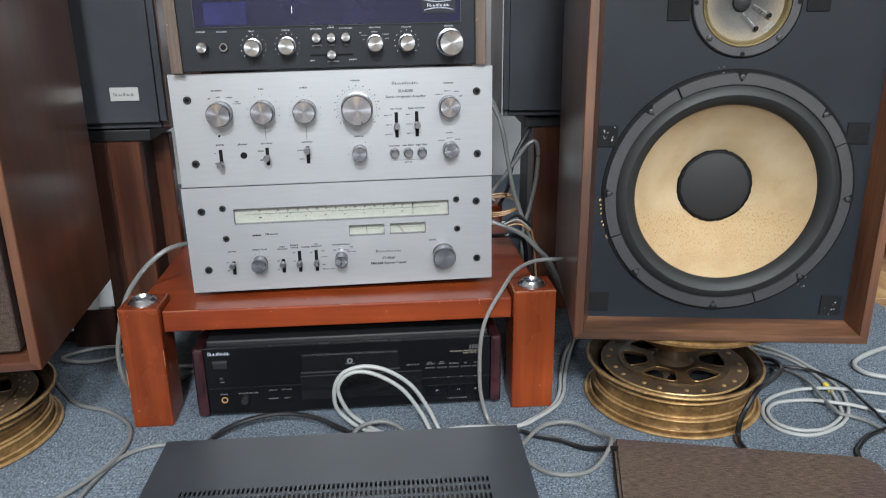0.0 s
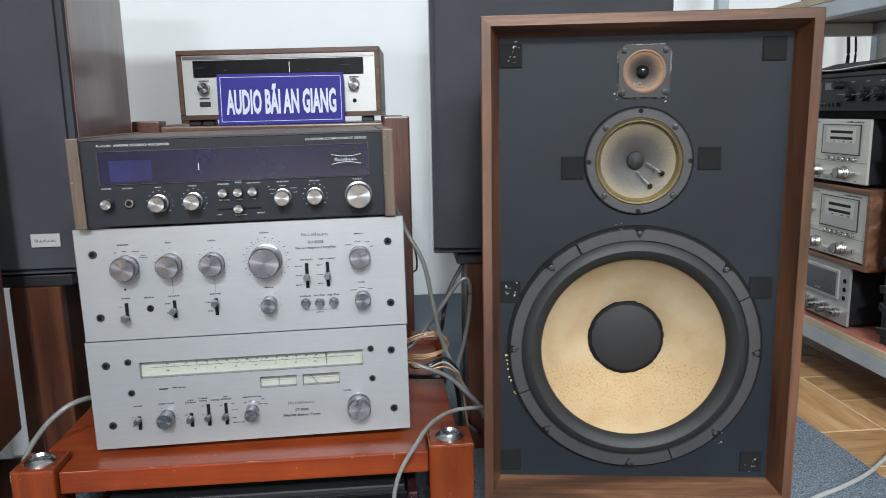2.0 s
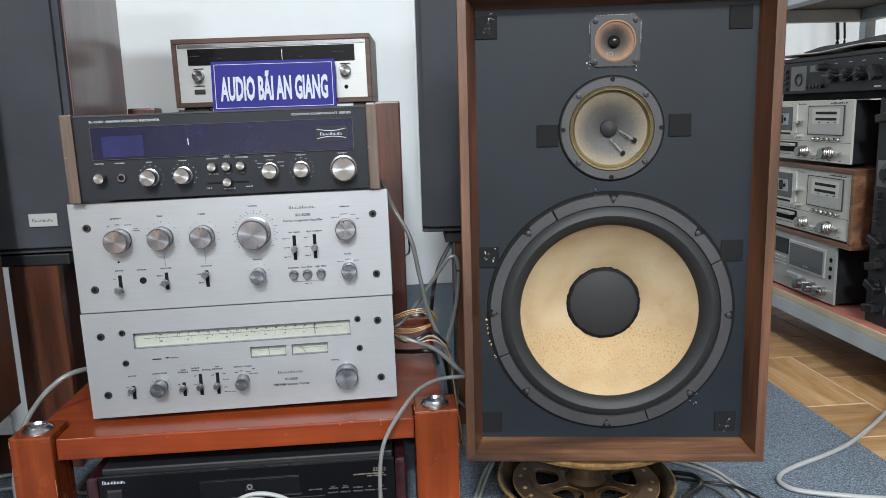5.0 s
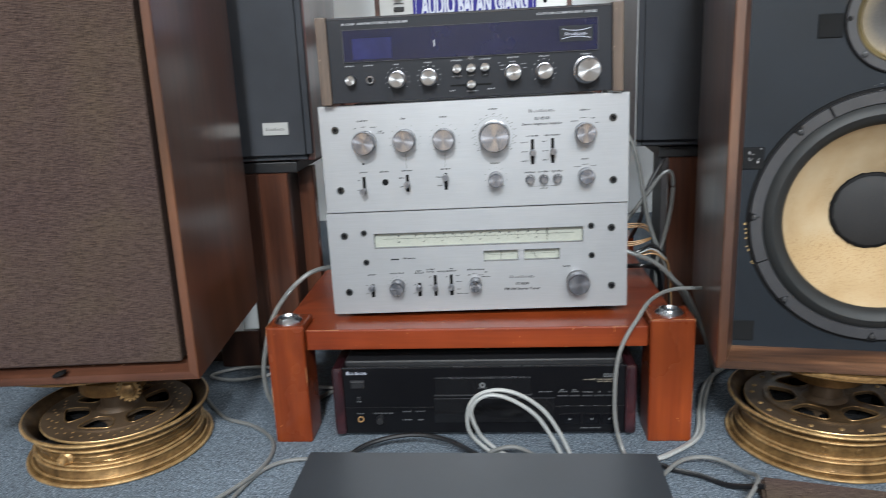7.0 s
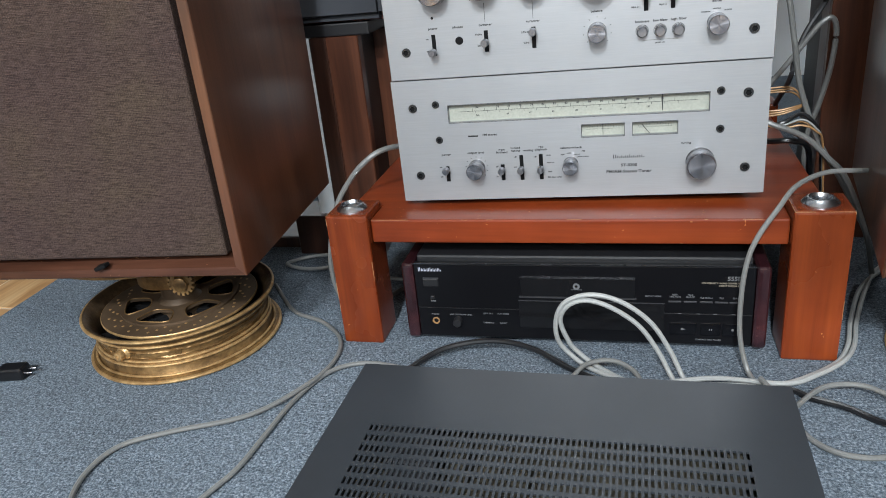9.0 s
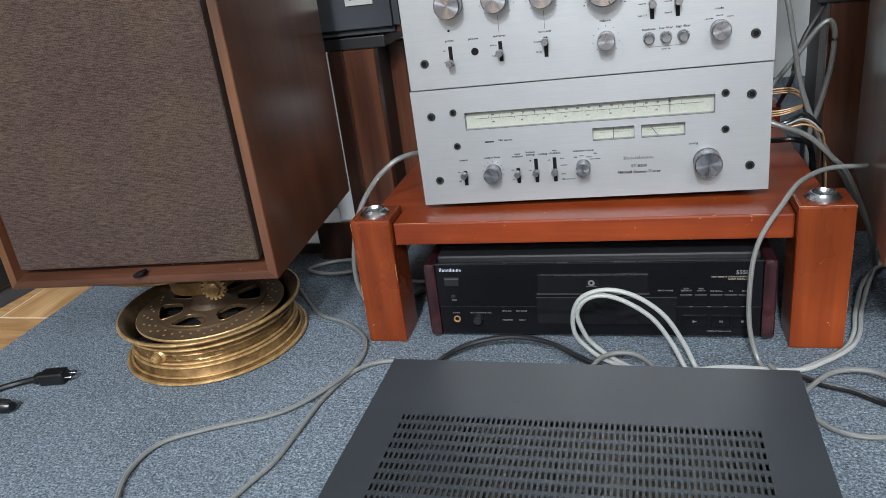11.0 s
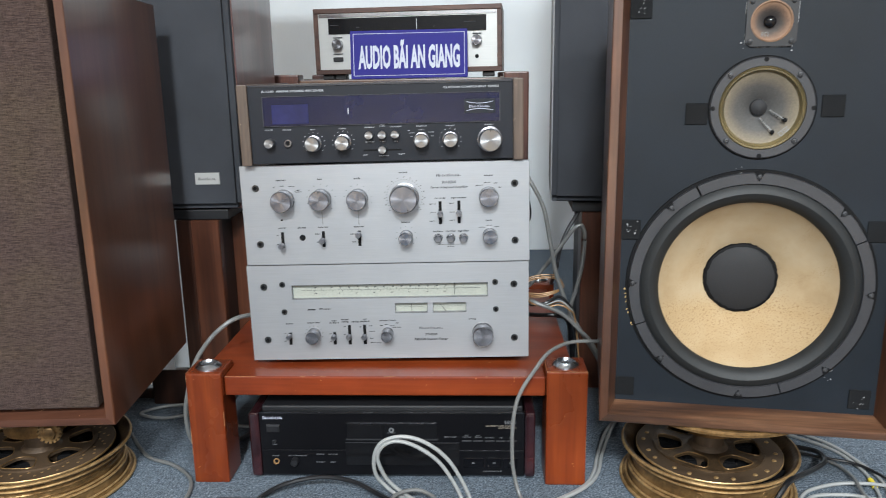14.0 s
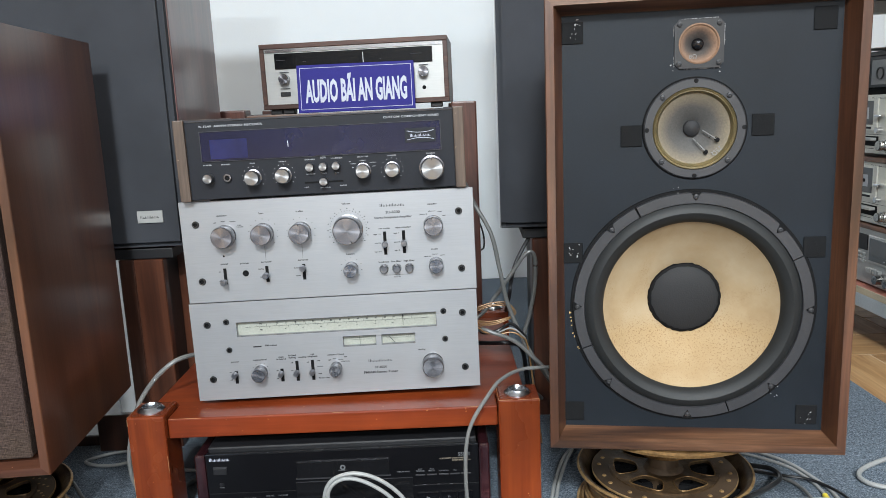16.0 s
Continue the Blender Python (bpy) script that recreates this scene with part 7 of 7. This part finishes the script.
build_silver_deck()
build_mixer()
build_upright_unit()
def soft_sheet(name, label, category, x0, x1, y0, y1, under, over, mat, n=18):
    """A lying sheet or folder; under and over give its lower and upper height at (u, v), both 0 to 1 across x and y."""
    bm = bmesh.new()
    grid = [[[bm.verts.new((x0 + (x1 - x0) * i / n, y0 + (y1 - y0) * j / n, f(i / n, j / n))) for j in range(n + 1)] for i in range(n + 1)] for f in (under, over)]
    for g in grid:
        for i in range(n):
            for j in range(n):
                bm.faces.new((g[i][j], g[i + 1][j], g[i + 1][j + 1], g[i][j + 1])).smooth = True
    for i in range(n):
        for j in (0, n):
            bm.faces.new((grid[0][i][j], grid[0][i + 1][j], grid[1][i + 1][j], grid[1][i][j]))
            bm.faces.new((grid[0][j][i], grid[0][j][i + 1], grid[1][j][i + 1], grid[1][j][i]))
    return thing(name, label, category, None, "", bm, mat)


def build_papers():
    thing("black_binder", "flat black ring binder lying on the mixer", "binder", None, "", boxbm(1.192, 1.43, 1.455, 1.865, 0.7100, 0.7215, 0.003, 2), M_LEATHER)
    lift = lambda u, v: 0.7222 + 0.0045 * (1 - u) ** 2 + 0.005 * (1 - u) ** 2 * (1 - v) + 0.002 * math.sin(9 * v) * (1 - u)
    soft_sheet("paper_sheet", "curled white paper sheet lying on a black binder", "paper", 1.180, 1.40, 1.475, 1.880, lift, lambda u, v: lift(u, v) + 0.0016, M_PAPER)
    part_z = lambda u, v: lift(u, v) + 0.0022
    puff = lambda u, v: part_z(u, v) + 0.003 + 0.017 * (1 - (2 * v - 0.8) ** 2 / 2.0) * math.sqrt(max(0.0, math.sin(math.pi * min(1, 0.1 + u)))) * min(1, (1 - v) * 5 + 0.08)
    soft_sheet("vinyl_folder", "black padded vinyl folder lying on curled white paper", "folder", 1.190, 1.40, 1.40, 1.770, part_z, puff, M_LEATHER)


build_papers()
bm = bmesh.new()
for a in range(7):
    tube(bm, [(0.02 * math.sin(a * 2.1), 0.03 * a - 0.09, 0.0), (0.012 * math.cos(a * 1.3), 0.03 * a - 0.085, 0.02 + 0.008 * (a % 3)), (0.015 * math.sin(a), 0.028 * a - 0.07, 0.055)], 0.009, 8)
box(bm, -0.03, 0.03, -0.11, 0.11, -0.0006, 0.010, 0.004)
thing("carved_ornament", "dark carved wooden ornament on the upper shelf", "ornament", pose(1.22, 1.76, 0.8965), "", bm, M_TUNCASE)
for y, r in ((2.294, 0.0055), (2.258, 0.0035)):
    cable("thin black lead hanging behind the shelf", [(1.60, y, 1.05), (1.60, y, 0.877), (1.602, y - 0.004, 0.797), (1.60, y, 0.70), (1.62, y, 0.46)], r, M_BLACKCABLE, "leads behind the shelf")


# ---- cables ----
G = "grey mains cables"
cable("grey mains cable winding over the carpet", [(-0.560, 1.16, 0.006), (-0.491, 1.076, 0.005), (-0.432, 1.045, 0.005), (-0.387, 0.999, 0.005), (-0.375, 0.942, 0.005), (-0.388, 0.876, 0.010), (-0.437, 0.818, 0.005), (-0.519, 0.777, 0.005), (-0.566, 0.745, 0.005), (-0.575, 0.696, 0.005), (-0.555, 0.640, 0.005), (-0.50, 0.54, 0.005)], 0.0030, M_CABLE, G)
cable("grey mains cable crossing another on the carpet", [(-0.20, 0.90, 0.006), (-0.280, 0.935, 0.005), (-0.335, 0.941, 0.005), (-0.373, 0.915, 0.005), (-0.393, 0.851, 0.005), (-0.399, 0.784, 0.005), (-0.404, 0.726, 0.005), (-0.419, 0.680, 0.005), (-0.45, 0.58, 0.005)], 0.0030, M_CABLE, G)
cable("grey cable looping from behind the tuner round the rack leg", [(-0.20, 1.30, 0.20), (-0.262, 1.17, 0.235), (-0.313, 1.09, 0.252), (-0.345, 1.07, 0.236), (-0.374, 1.07, 0.204), (-0.390, 1.065, 0.176), (-0.401, 1.06, 0.138), (-0.410, 1.06, 0.089), (-0.405, 1.065, 0.040), (-0.385, 1.09, 0.006), (-0.33, 1.17, 0.005)], 0.0038, M_CABLE, G)
cable("pale grey cable coiled on the carpet behind the rack", [(-0.45, 1.25, 0.006), (-0.52, 1.22, 0.006), (-0.575, 1.24, 0.006), (-0.53, 1.275, 0.006), (-0.46, 1.265, 0.008), (-0.40, 1.20, 0.006), (-0.30, 1.18, 0.006)], 0.0031, M_CABLE2, G)
L = "pale cable loop in front of the player"
for k, (dx, dz) in enumerate(((0.0, 0.0), (-0.013, -0.0085))):
    s = 1 - 0.07 * k
    cable("pale grey cable standing in a loop on the carpet", [(0.10 + dx, 0.84, 0.004), (0.080 + dx, 0.90, 0.004), (0.067 + dx, 0.942, 0.007), (0.052 + dx, 0.95, 0.038 * s), (0.029 + dx, 0.95, 0.075 * s), (-0.003 + dx, 0.95, 0.100 * s), (-0.036 + dx * 0.6, 0.95, 0.109 * s), (-0.065, 0.95, 0.101 * s), (-0.079 - dx * 0.3, 0.952, 0.079 * s), (-0.080 - dx, 0.955, 0.047 * s), (-0.067 - dx, 0.958, 0.024), (-0.037 - dx, 0.950, 0.0058), (0.02, 0.925, 0.0055), (0.10, 0.93, 0.0055 + 0.009 * k), (0.172 + 0.006 * k, 0.940 - 0.004 * k, 0.004 + 0.004 * k), (0.210 + 0.006 * k, 0.961 - 0.004 * k, 0.004 + 0.004 * k), (0.246 + 0.006 * k, 0.994 - 0.003 * k, 0.004 + 0.004 * k), (0.266 + 0.007 * k, 1.034, 0.005), (0.281 + 0.007 * k, 1.088, 0.008), (0.310 + 0.007 * k, 1.166, 0.014), (0.355, 1.237 + 0.01 * k, 0.008), (0.40, 1.28, 0.006)], 0.0030, M_CABLE2, L)
cable("small grey cable arch on the carpet", [(-0.10, 0.90, 0.006), (-0.066, 0.925, 0.006), (-0.045, 0.945, 0.016), (-0.015, 0.95, 0.020), (0.012, 0.94, 0.012), (0.022, 0.91, 0.005), (0.02, 0.86, 0.005)], 0.0030, M_CABLE, G)
cable("thick black cable bowed over the carpet in front of the player", [(-0.30, 0.86, 0.008), (-0.263, 0.935, 0.008), (-0.227, 0.965, 0.018), (-0.169, 0.975, 0.026), (-0.115, 0.968, 0.022), (-0.055, 0.94, 0.008), (0.02, 0.905, 0.008), (0.10, 0.90, 0.006), (0.172, 0.928, 0.006), (0.203, 0.912, 0.006), (0.234, 0.898, 0.006), (0.265, 0.874, 0.006), (0.300, 0.846, 0.022)], 0.0036, M_BLACKCABLE)
cable("grey cable hanging from the rack over its front edge", [(0.42, 1.26, 0.12), (0.36, 1.20, 0.165), (0.315, 1.12, 0.198), (0.270, 1.074, 0.2145), (0.225, 1.060, 0.2175), (0.190, 1.035, 0.2105), (0.165, 0.997, 0.1965), (0.144, 0.978, 0.172), (0.134, 0.974, 0.144), (0.130, 0.972, 0.103), (0.131, 0.968, 0.05), (0.140, 0.955, 0.012), (0.150, 0.93, 0.005), (0.16, 0.88, 0.005)], 0.0030, M_CABLE, G)
cable("grey cable lying in a ring beside the black unit", [(0.13, 0.84, 0.005), (0.176, 0.889, 0.005), (0.216, 0.926, 0.012), (0.258, 0.929, 0.014), (0.291, 0.899, 0.012), (0.297, 0.862, 0.022), (0.262, 0.825, 0.006), (0.216, 0.819, 0.005), (0.184, 0.846, 0.005), (0.165, 0.90, 0.012), (0.15, 0.93, 0.018)], 0.0030, M_CABLE, G)
C = "cables coiled beside the wheel rim"
cable("pale grey cable coiled on the carpet with a yellow tag", [(0.600, 1.22, 0.004), (0.662, 1.166, 0.0032), (0.692, 1.125, 0.0032), (0.706, 1.077, 0.0032), (0.713, 1.039, 0.0032), (0.711, 0.998, 0.0032), (0.697, 0.958, 0.0032), (0.679, 0.927, 0.0032), (0.655, 0.903, 0.0032), (0.624, 0.886, 0.0032), (0.592, 0.878, 0.0032), (0.568, 0.886, 0.0032), (0.553, 0.905, 0.0032), (0.552, 0.932, 0.0032), (0.563, 0.958, 0.0032), (0.583, 0.980, 0.004), (0.612, 0.995, 0.004), (0.643, 1.001, 0.006), (0.668, 0.996, 0.0095), (0.692, 0.994, 0.0095), (0.725, 0.993, 0.005), (0.772, 0.976, 0.004), (0.88, 0.93, 0.004)], 0.0028, M_CABLE2, C)
cable("pale grey cable forming the inner turn of the coil", [(0.590, 1.20, 0.004), (0.656, 1.146, 0.0032), (0.685, 1.111, 0.0032), (0.697, 1.068, 0.0032), (0.699, 1.031, 0.0032), (0.692, 0.988, 0.0032), (0.682, 0.954, 0.0032), (0.670, 0.928, 0.0032), (0.650, 0.909, 0.0032), (0.623, 0.893, 0.0032), (0.598, 0.890, 0.0032), (0.577, 0.896, 0.0032), (0.562, 0.912, 0.0032), (0.561, 0.934, 0.0032), (0.569, 0.953, 0.004), (0.589, 0.968, 0.004), (0.615, 0.972, 0.004), (0.643, 0.968, 0.006), (0.662, 0.955, 0.0095), (0.690, 0.944, 0.0095), (0.715, 0.938, 0.005), (0.738, 0.926, 0.004), (0.82, 0.89, 0.004)], 0.0028, M_CABLE2, C)
cable("grey cable lying across the coil", [(0.60, 1.13, 0.004), (0.658, 1.074, 0.004), (0.670, 1.042, 0.005), (0.665, 1.002, 0.012), (0.661, 0.969, 0.010), (0.660, 0.941, 0.010), (0.662, 0.921, 0.009), (0.678, 0.918, 0.0055), (0.695, 0.903, 0.004), (0.704, 0.876, 0.004), (0.73, 0.82, 0.004)], 0.0028, M_CABLE, C)
t = thing("cable_tag", "yellow tape tag round a pale grey cable", "tape", pose(0.6950, 1.006, 0.0036, 0, 0, -9))
part("tape_band", lathe(bmesh.new(), [(0.0029, -0.012), (0.0042, -0.011), (0.0042, 0.011), (0.0029, 0.012)], 12, Matrix.Rotation(radians(90), 4, "X")), M_YELLOW, t)
cable("black cable bending over the rim of the wheel to the carpet", [(0.56, 1.17, 0.005), (0.612, 1.112, 0.012), (0.642, 1.085, 0.016), (0.640, 1.050, 0.018), (0.600, 0.999, 0.032), (0.552, 0.938, 0.056), (0.520, 0.904, 0.066), (0.500, 0.889, 0.050), (0.489, 0.884, 0.029), (0.486, 0.880, 0.009), (0.482, 0.862, 0.005), (0.49, 0.815, 0.005)], 0.0040, M_BLACKCABLE, C)
cable("thin black flex trailing beside the coil", [(0.60, 1.11, 0.004), (0.658, 1.073, 0.0095), (0.684, 1.062, 0.0095), (0.701, 1.047, 0.0095), (0.716, 1.022, 0.0085), (0.719, 0.991, 0.0115), (0.717, 0.950, 0.0105), (0.717, 0.923, 0.009), (0.722, 0.896, 0.004), (0.75, 0.84, 0.004)], 0.0024, M_BLACKCABLE, C)
cable("black cable curving out from the coil to the loose grille", [(0.76, 0.90, 0.004), (0.707, 0.881, 0.0045), (0.691, 0.875, 0.0045), (0.670, 0.865, 0.004), (0.644, 0.844, 0.004), (0.630, 0.826, 0.004), (0.622, 0.79, 0.004)], 0.0034, M_BLACKCABLE, C)
cable("off-white flat cable looping onto the wooden tiles", [(1.22, 1.40, 0.006), (1.16, 1.33, 0.006), (1.095, 1.271, 0.006), (0.981, 1.184, 0.006), (0.900, 1.140, 0.006), (0.835, 1.112, 0.006), (0.790, 1.084, 0.006), (0.778, 1.055, 0.006), (0.802, 1.028, 0.006), (0.899, 0.994, 0.006), (1.02, 0.965, 0.006), (1.15, 0.95, 0.006)], 0.0040, M_CABLE2)
B = "cables behind the stack"
cable("grey cable falling from behind the receiver to the floor", [(0.10, 1.30, 0.56), (0.149, 1.26, 0.504), (0.169, 1.24, 0.460), (0.196, 1.23, 0.407), (0.209, 1.22, 0.342), (0.222, 1.22, 0.280), (0.251, 1.22, 0.207), (0.285, 1.22, 0.150), (0.33, 1.26, 0.07), (0.36, 1.30, 0.008)], 0.0038, M_CABLE, B)
cable("dark grey cable dropping behind the rack", [(0.31, 1.43, 0.42), (0.282, 1.40, 0.370), (0.255, 1.39, 0.323), (0.244, 1.39, 0.285), (0.240, 1.40, 0.250), (0.246, 1.62, 0.12), (0.27, 1.70, 0.02)], 0.0039, M_GASKET, B)
cable("grey cable arching up beside the stand", [(0.10, 1.33, 0.205), (0.171, 1.35, 0.222), (0.208, 1.35, 0.263), (0.242, 1.35, 0.309), (0.266, 1.35, 0.342), (0.281, 1.35, 0.349), (0.288, 1.35, 0.328), (0.285, 1.35, 0.277), (0.275, 1.35, 0.226), (0.262, 1.35, 0.170), (0.27, 1.36, 0.08), (0.30, 1.38, 0.036)], 0.0039, M_CABLE, B)
cable("grey cable leaving the tuner over the rack edge", [(0.10, 1.25, 0.215), (0.166, 1.21, 0.240), (0.193, 1.20, 0.236), (0.230, 1.20, 0.219), (0.260, 1.20, 0.190), (0.285, 1.20, 0.160), (0.32, 1.21, 0.08), (0.34, 1.22, 0.006)], 0.0038, M_CABLE, B)
A = "strands of amber speaker wire"
for k in range(3):
    z, u = 0.0032 * k, 0.003 * (k % 2)
    cable("loose loop of amber speaker wire on the rack", [(0.10, 1.31, 0.236 + z), (0.159, 1.300, 0.247 + z), (0.193, 1.300 - u, 0.257 + z), (0.225 + u, 1.298, 0.258 + z), (0.236 + u, 1.280, 0.252 + z * 0.5), (0.233 + u, 1.245, 0.255 + z * 0.3), (0.222, 1.222, 0.257 - z * 0.5), (0.191, 1.220, 0.2515 - z), (0.150, 1.235, 0.2505 - z), (0.10, 1.26, 0.24)], 0.0013, M_COPPER, A)
for k, mat in enumerate((M_COPPER, M_CABLE2, M_BLACKCABLE, M_COPPER)):
    y, z = 1.20 + 0.006 * k, 0.003 * (k % 3)
    cable("thin lead in the tangle behind the tuner", [(0.10, y + 0.05, 0.246 - z), (0.160, y, 0.249 - z), (0.176, y, 0.239 - z), (0.200, y - 0.004 * k, 0.233 + z), (0.224, y, 0.236 + 2 * z), (0.242, y, 0.227 + z), (0.254, y + 0.01, 0.205), (0.268, y + 0.03, 0.10), (0.28, y + 0.04, 0.006)], 0.0014 if k != 2 else 0.0028, mat, B)
cable("black flex lying across the rack's back corner", [(0.12, 1.30, 0.190), (0.19, 1.26, 0.198), (0.225, 1.25, 0.200), (0.25, 1.27, 0.18), (0.262, 1.30, 0.10), (0.27, 1.33, 0.006)], 0.0042, M_BLACKCABLE, B)
cable("thin black lead behind the rack", [(0.175, 1.72, 0.40), (0.197, 1.73, 0.362), (0.210, 1.735, 0.325), (0.211, 1.735, 0.290), (0.197, 1.735, 0.262), (0.19, 1.76, 0.10), (0.20, 1.80, 0.006)], 0.0022, M_BLACKCABLE, B)


def build_plug():
    p = thing("mains_plug", "black moulded two-pin mains plug lying on the carpet", "plug", pose(-0.813, 0.874, 0.0, 0, 0, 12))
    part("plug_body", boxbm(-0.030, 0.008, -0.012, 0.012, 0.0005, 0.019, 0.005, 3), M_BLACKCABLE, p)
    part("collar", boxbm(-0.040, -0.0305, -0.008, 0.008, 0.003, 0.016, 0.003, 2), M_BLACKCABLE, p)
    for y in (-0.006, 0.006):
        part("pin", lathe(bmesh.new(), [(0.0018, 0), (0.0018, 0.010), (0.0012, 0.011), (0, 0.011)], 12, Matrix.Translation((0.0082, y, 0.010)) @ Matrix.Rotation(radians(90), 4, "Y")), M_KNOBSIDE, p)
    part("lead", tube(bmesh.new(), [(-0.0405, 0, 0.009), (-0.07, -0.004, 0.006), (-0.14, -0.03, 0.005), (-0.25, -0.02, 0.005)], 0.0045, 8), M_BLACKCABLE, p)


build_plug()


def build_cable_end():
    c = thing("cable_socket", "black moulded cable socket lying on the carpet", "socket", pose(-0.829, 0.797, 0.0, 0, 0, 2))
    part("socket_body", lathe(bmesh.new(), [(0, 0.0), (0.006, -0.002), (0.0098, -0.009), (0.0105, -0.022), (0.0092, -0.040), (0.006, -0.055), (0.0045, -0.060), (0, -0.060)], 24, Matrix.Translation((0, 0, 0.0108)) @ Matrix.Rotation(radians(90), 4, "Y")), M_BLACKCABLE, c)
    part("lead", tube(bmesh.new(), [(-0.0605, 0, 0.0095), (-0.09, -0.004, 0.006), (-0.16, -0.02, 0.005), (-0.26, -0.01, 0.005)], 0.0042, 8), M_BLACKCABLE, c)


build_cable_end()


def build_side_cabinet():
    c = thing("black_cabinet", "black floor cabinet with a ribbed upper side, standing on tiles", "cabinet", pose(-1.30, 1.35, -0.004, 0, 0, -7))
    part("plinth", boxbm(-0.19, 0.19, -0.36, 0.36, 0, 0.03, 0.002), M_BLACKVINYL, c)
    part("body", boxbm(-0.195, 0.195, -0.37, 0.37, 0.0305, 0.46, 0.006), M_CASE, c)
    for k in range(14):
        part("rib", boxbm(0.1952, 0.2010, -0.36, 0.36, 0.20 + k * 0.016, 0.208 + k * 0.016, 0.001, 1), M_BLACKVINYL, c)


build_side_cabinet()


# ---- wood-look floor tiles, laid in herringbone ----
def lay_tiles():
    bed = bpy.data.objects["floor"]
    w, L, g = 0.15, 0.30, 0.005
    me = finish(boxbm(g / 2, w - g / 2, g / 2, L - g / 2, -0.0054, -0.0040, 0.0008, 1), M_TILE)
    verts, faces = [], []
    for i in range(-40, 16):
        for j in range(-26, 16):
            x, y = 0.991 + i * w, 1.37 - i * w + j * 2 * L
            for turned in (False, True):
                cx, cy = (x + w / 2, y + L / 2) if not turned else (x + w + L / 2, y + L - w / 2)
                if (0.85 < cx < 2.3 or -2.2 < cx < -0.85) and 0.3 < cy < 2.55:
                    m = Matrix.Translation((x, y, 0)) if not turned else Matrix.Translation((x + w, y + L, 0)) @ Matrix.Rotation(radians(-90), 4, "Z")
                    part("floor_tile", me, None, bed, "", m)
                elif abs(cx) < 2.42 and -5.4 < cy < 2.45 and abs(cx) > 0.85:
                    a, b = ((x, y), (x + w, y + L)) if not turned else ((x + w, y + L - w), (x + w + L, y + L))
                    n = len(verts)
                    for z in (-0.0054, -0.0040):
                        for u, v in ((a[0], a[1]), (b[0], a[1]), (b[0], b[1]), (a[0], b[1])):
                            cu, cv = (a[0] + b[0]) / 2, (a[1] + b[1]) / 2
                            verts.append((u + (g / 2 if u < cu else -g / 2), v + (g / 2 if v < cv else -g / 2), z))
                    faces += [(n + 4, n + 5, n + 6, n + 7)] + [(n + k, n + (k + 1) % 4, n + 4 + (k + 1) % 4, n + 4 + k) for k in range(4)]
    field = bpy.data.meshes.new("floor_tile_field")
    field.from_pydata(verts, [], faces)
    field.materials.append(M_TILEFIELD)
    part("floor_tile_field", field, None, bed)["kind"] = "stuff"


lay_tiles()
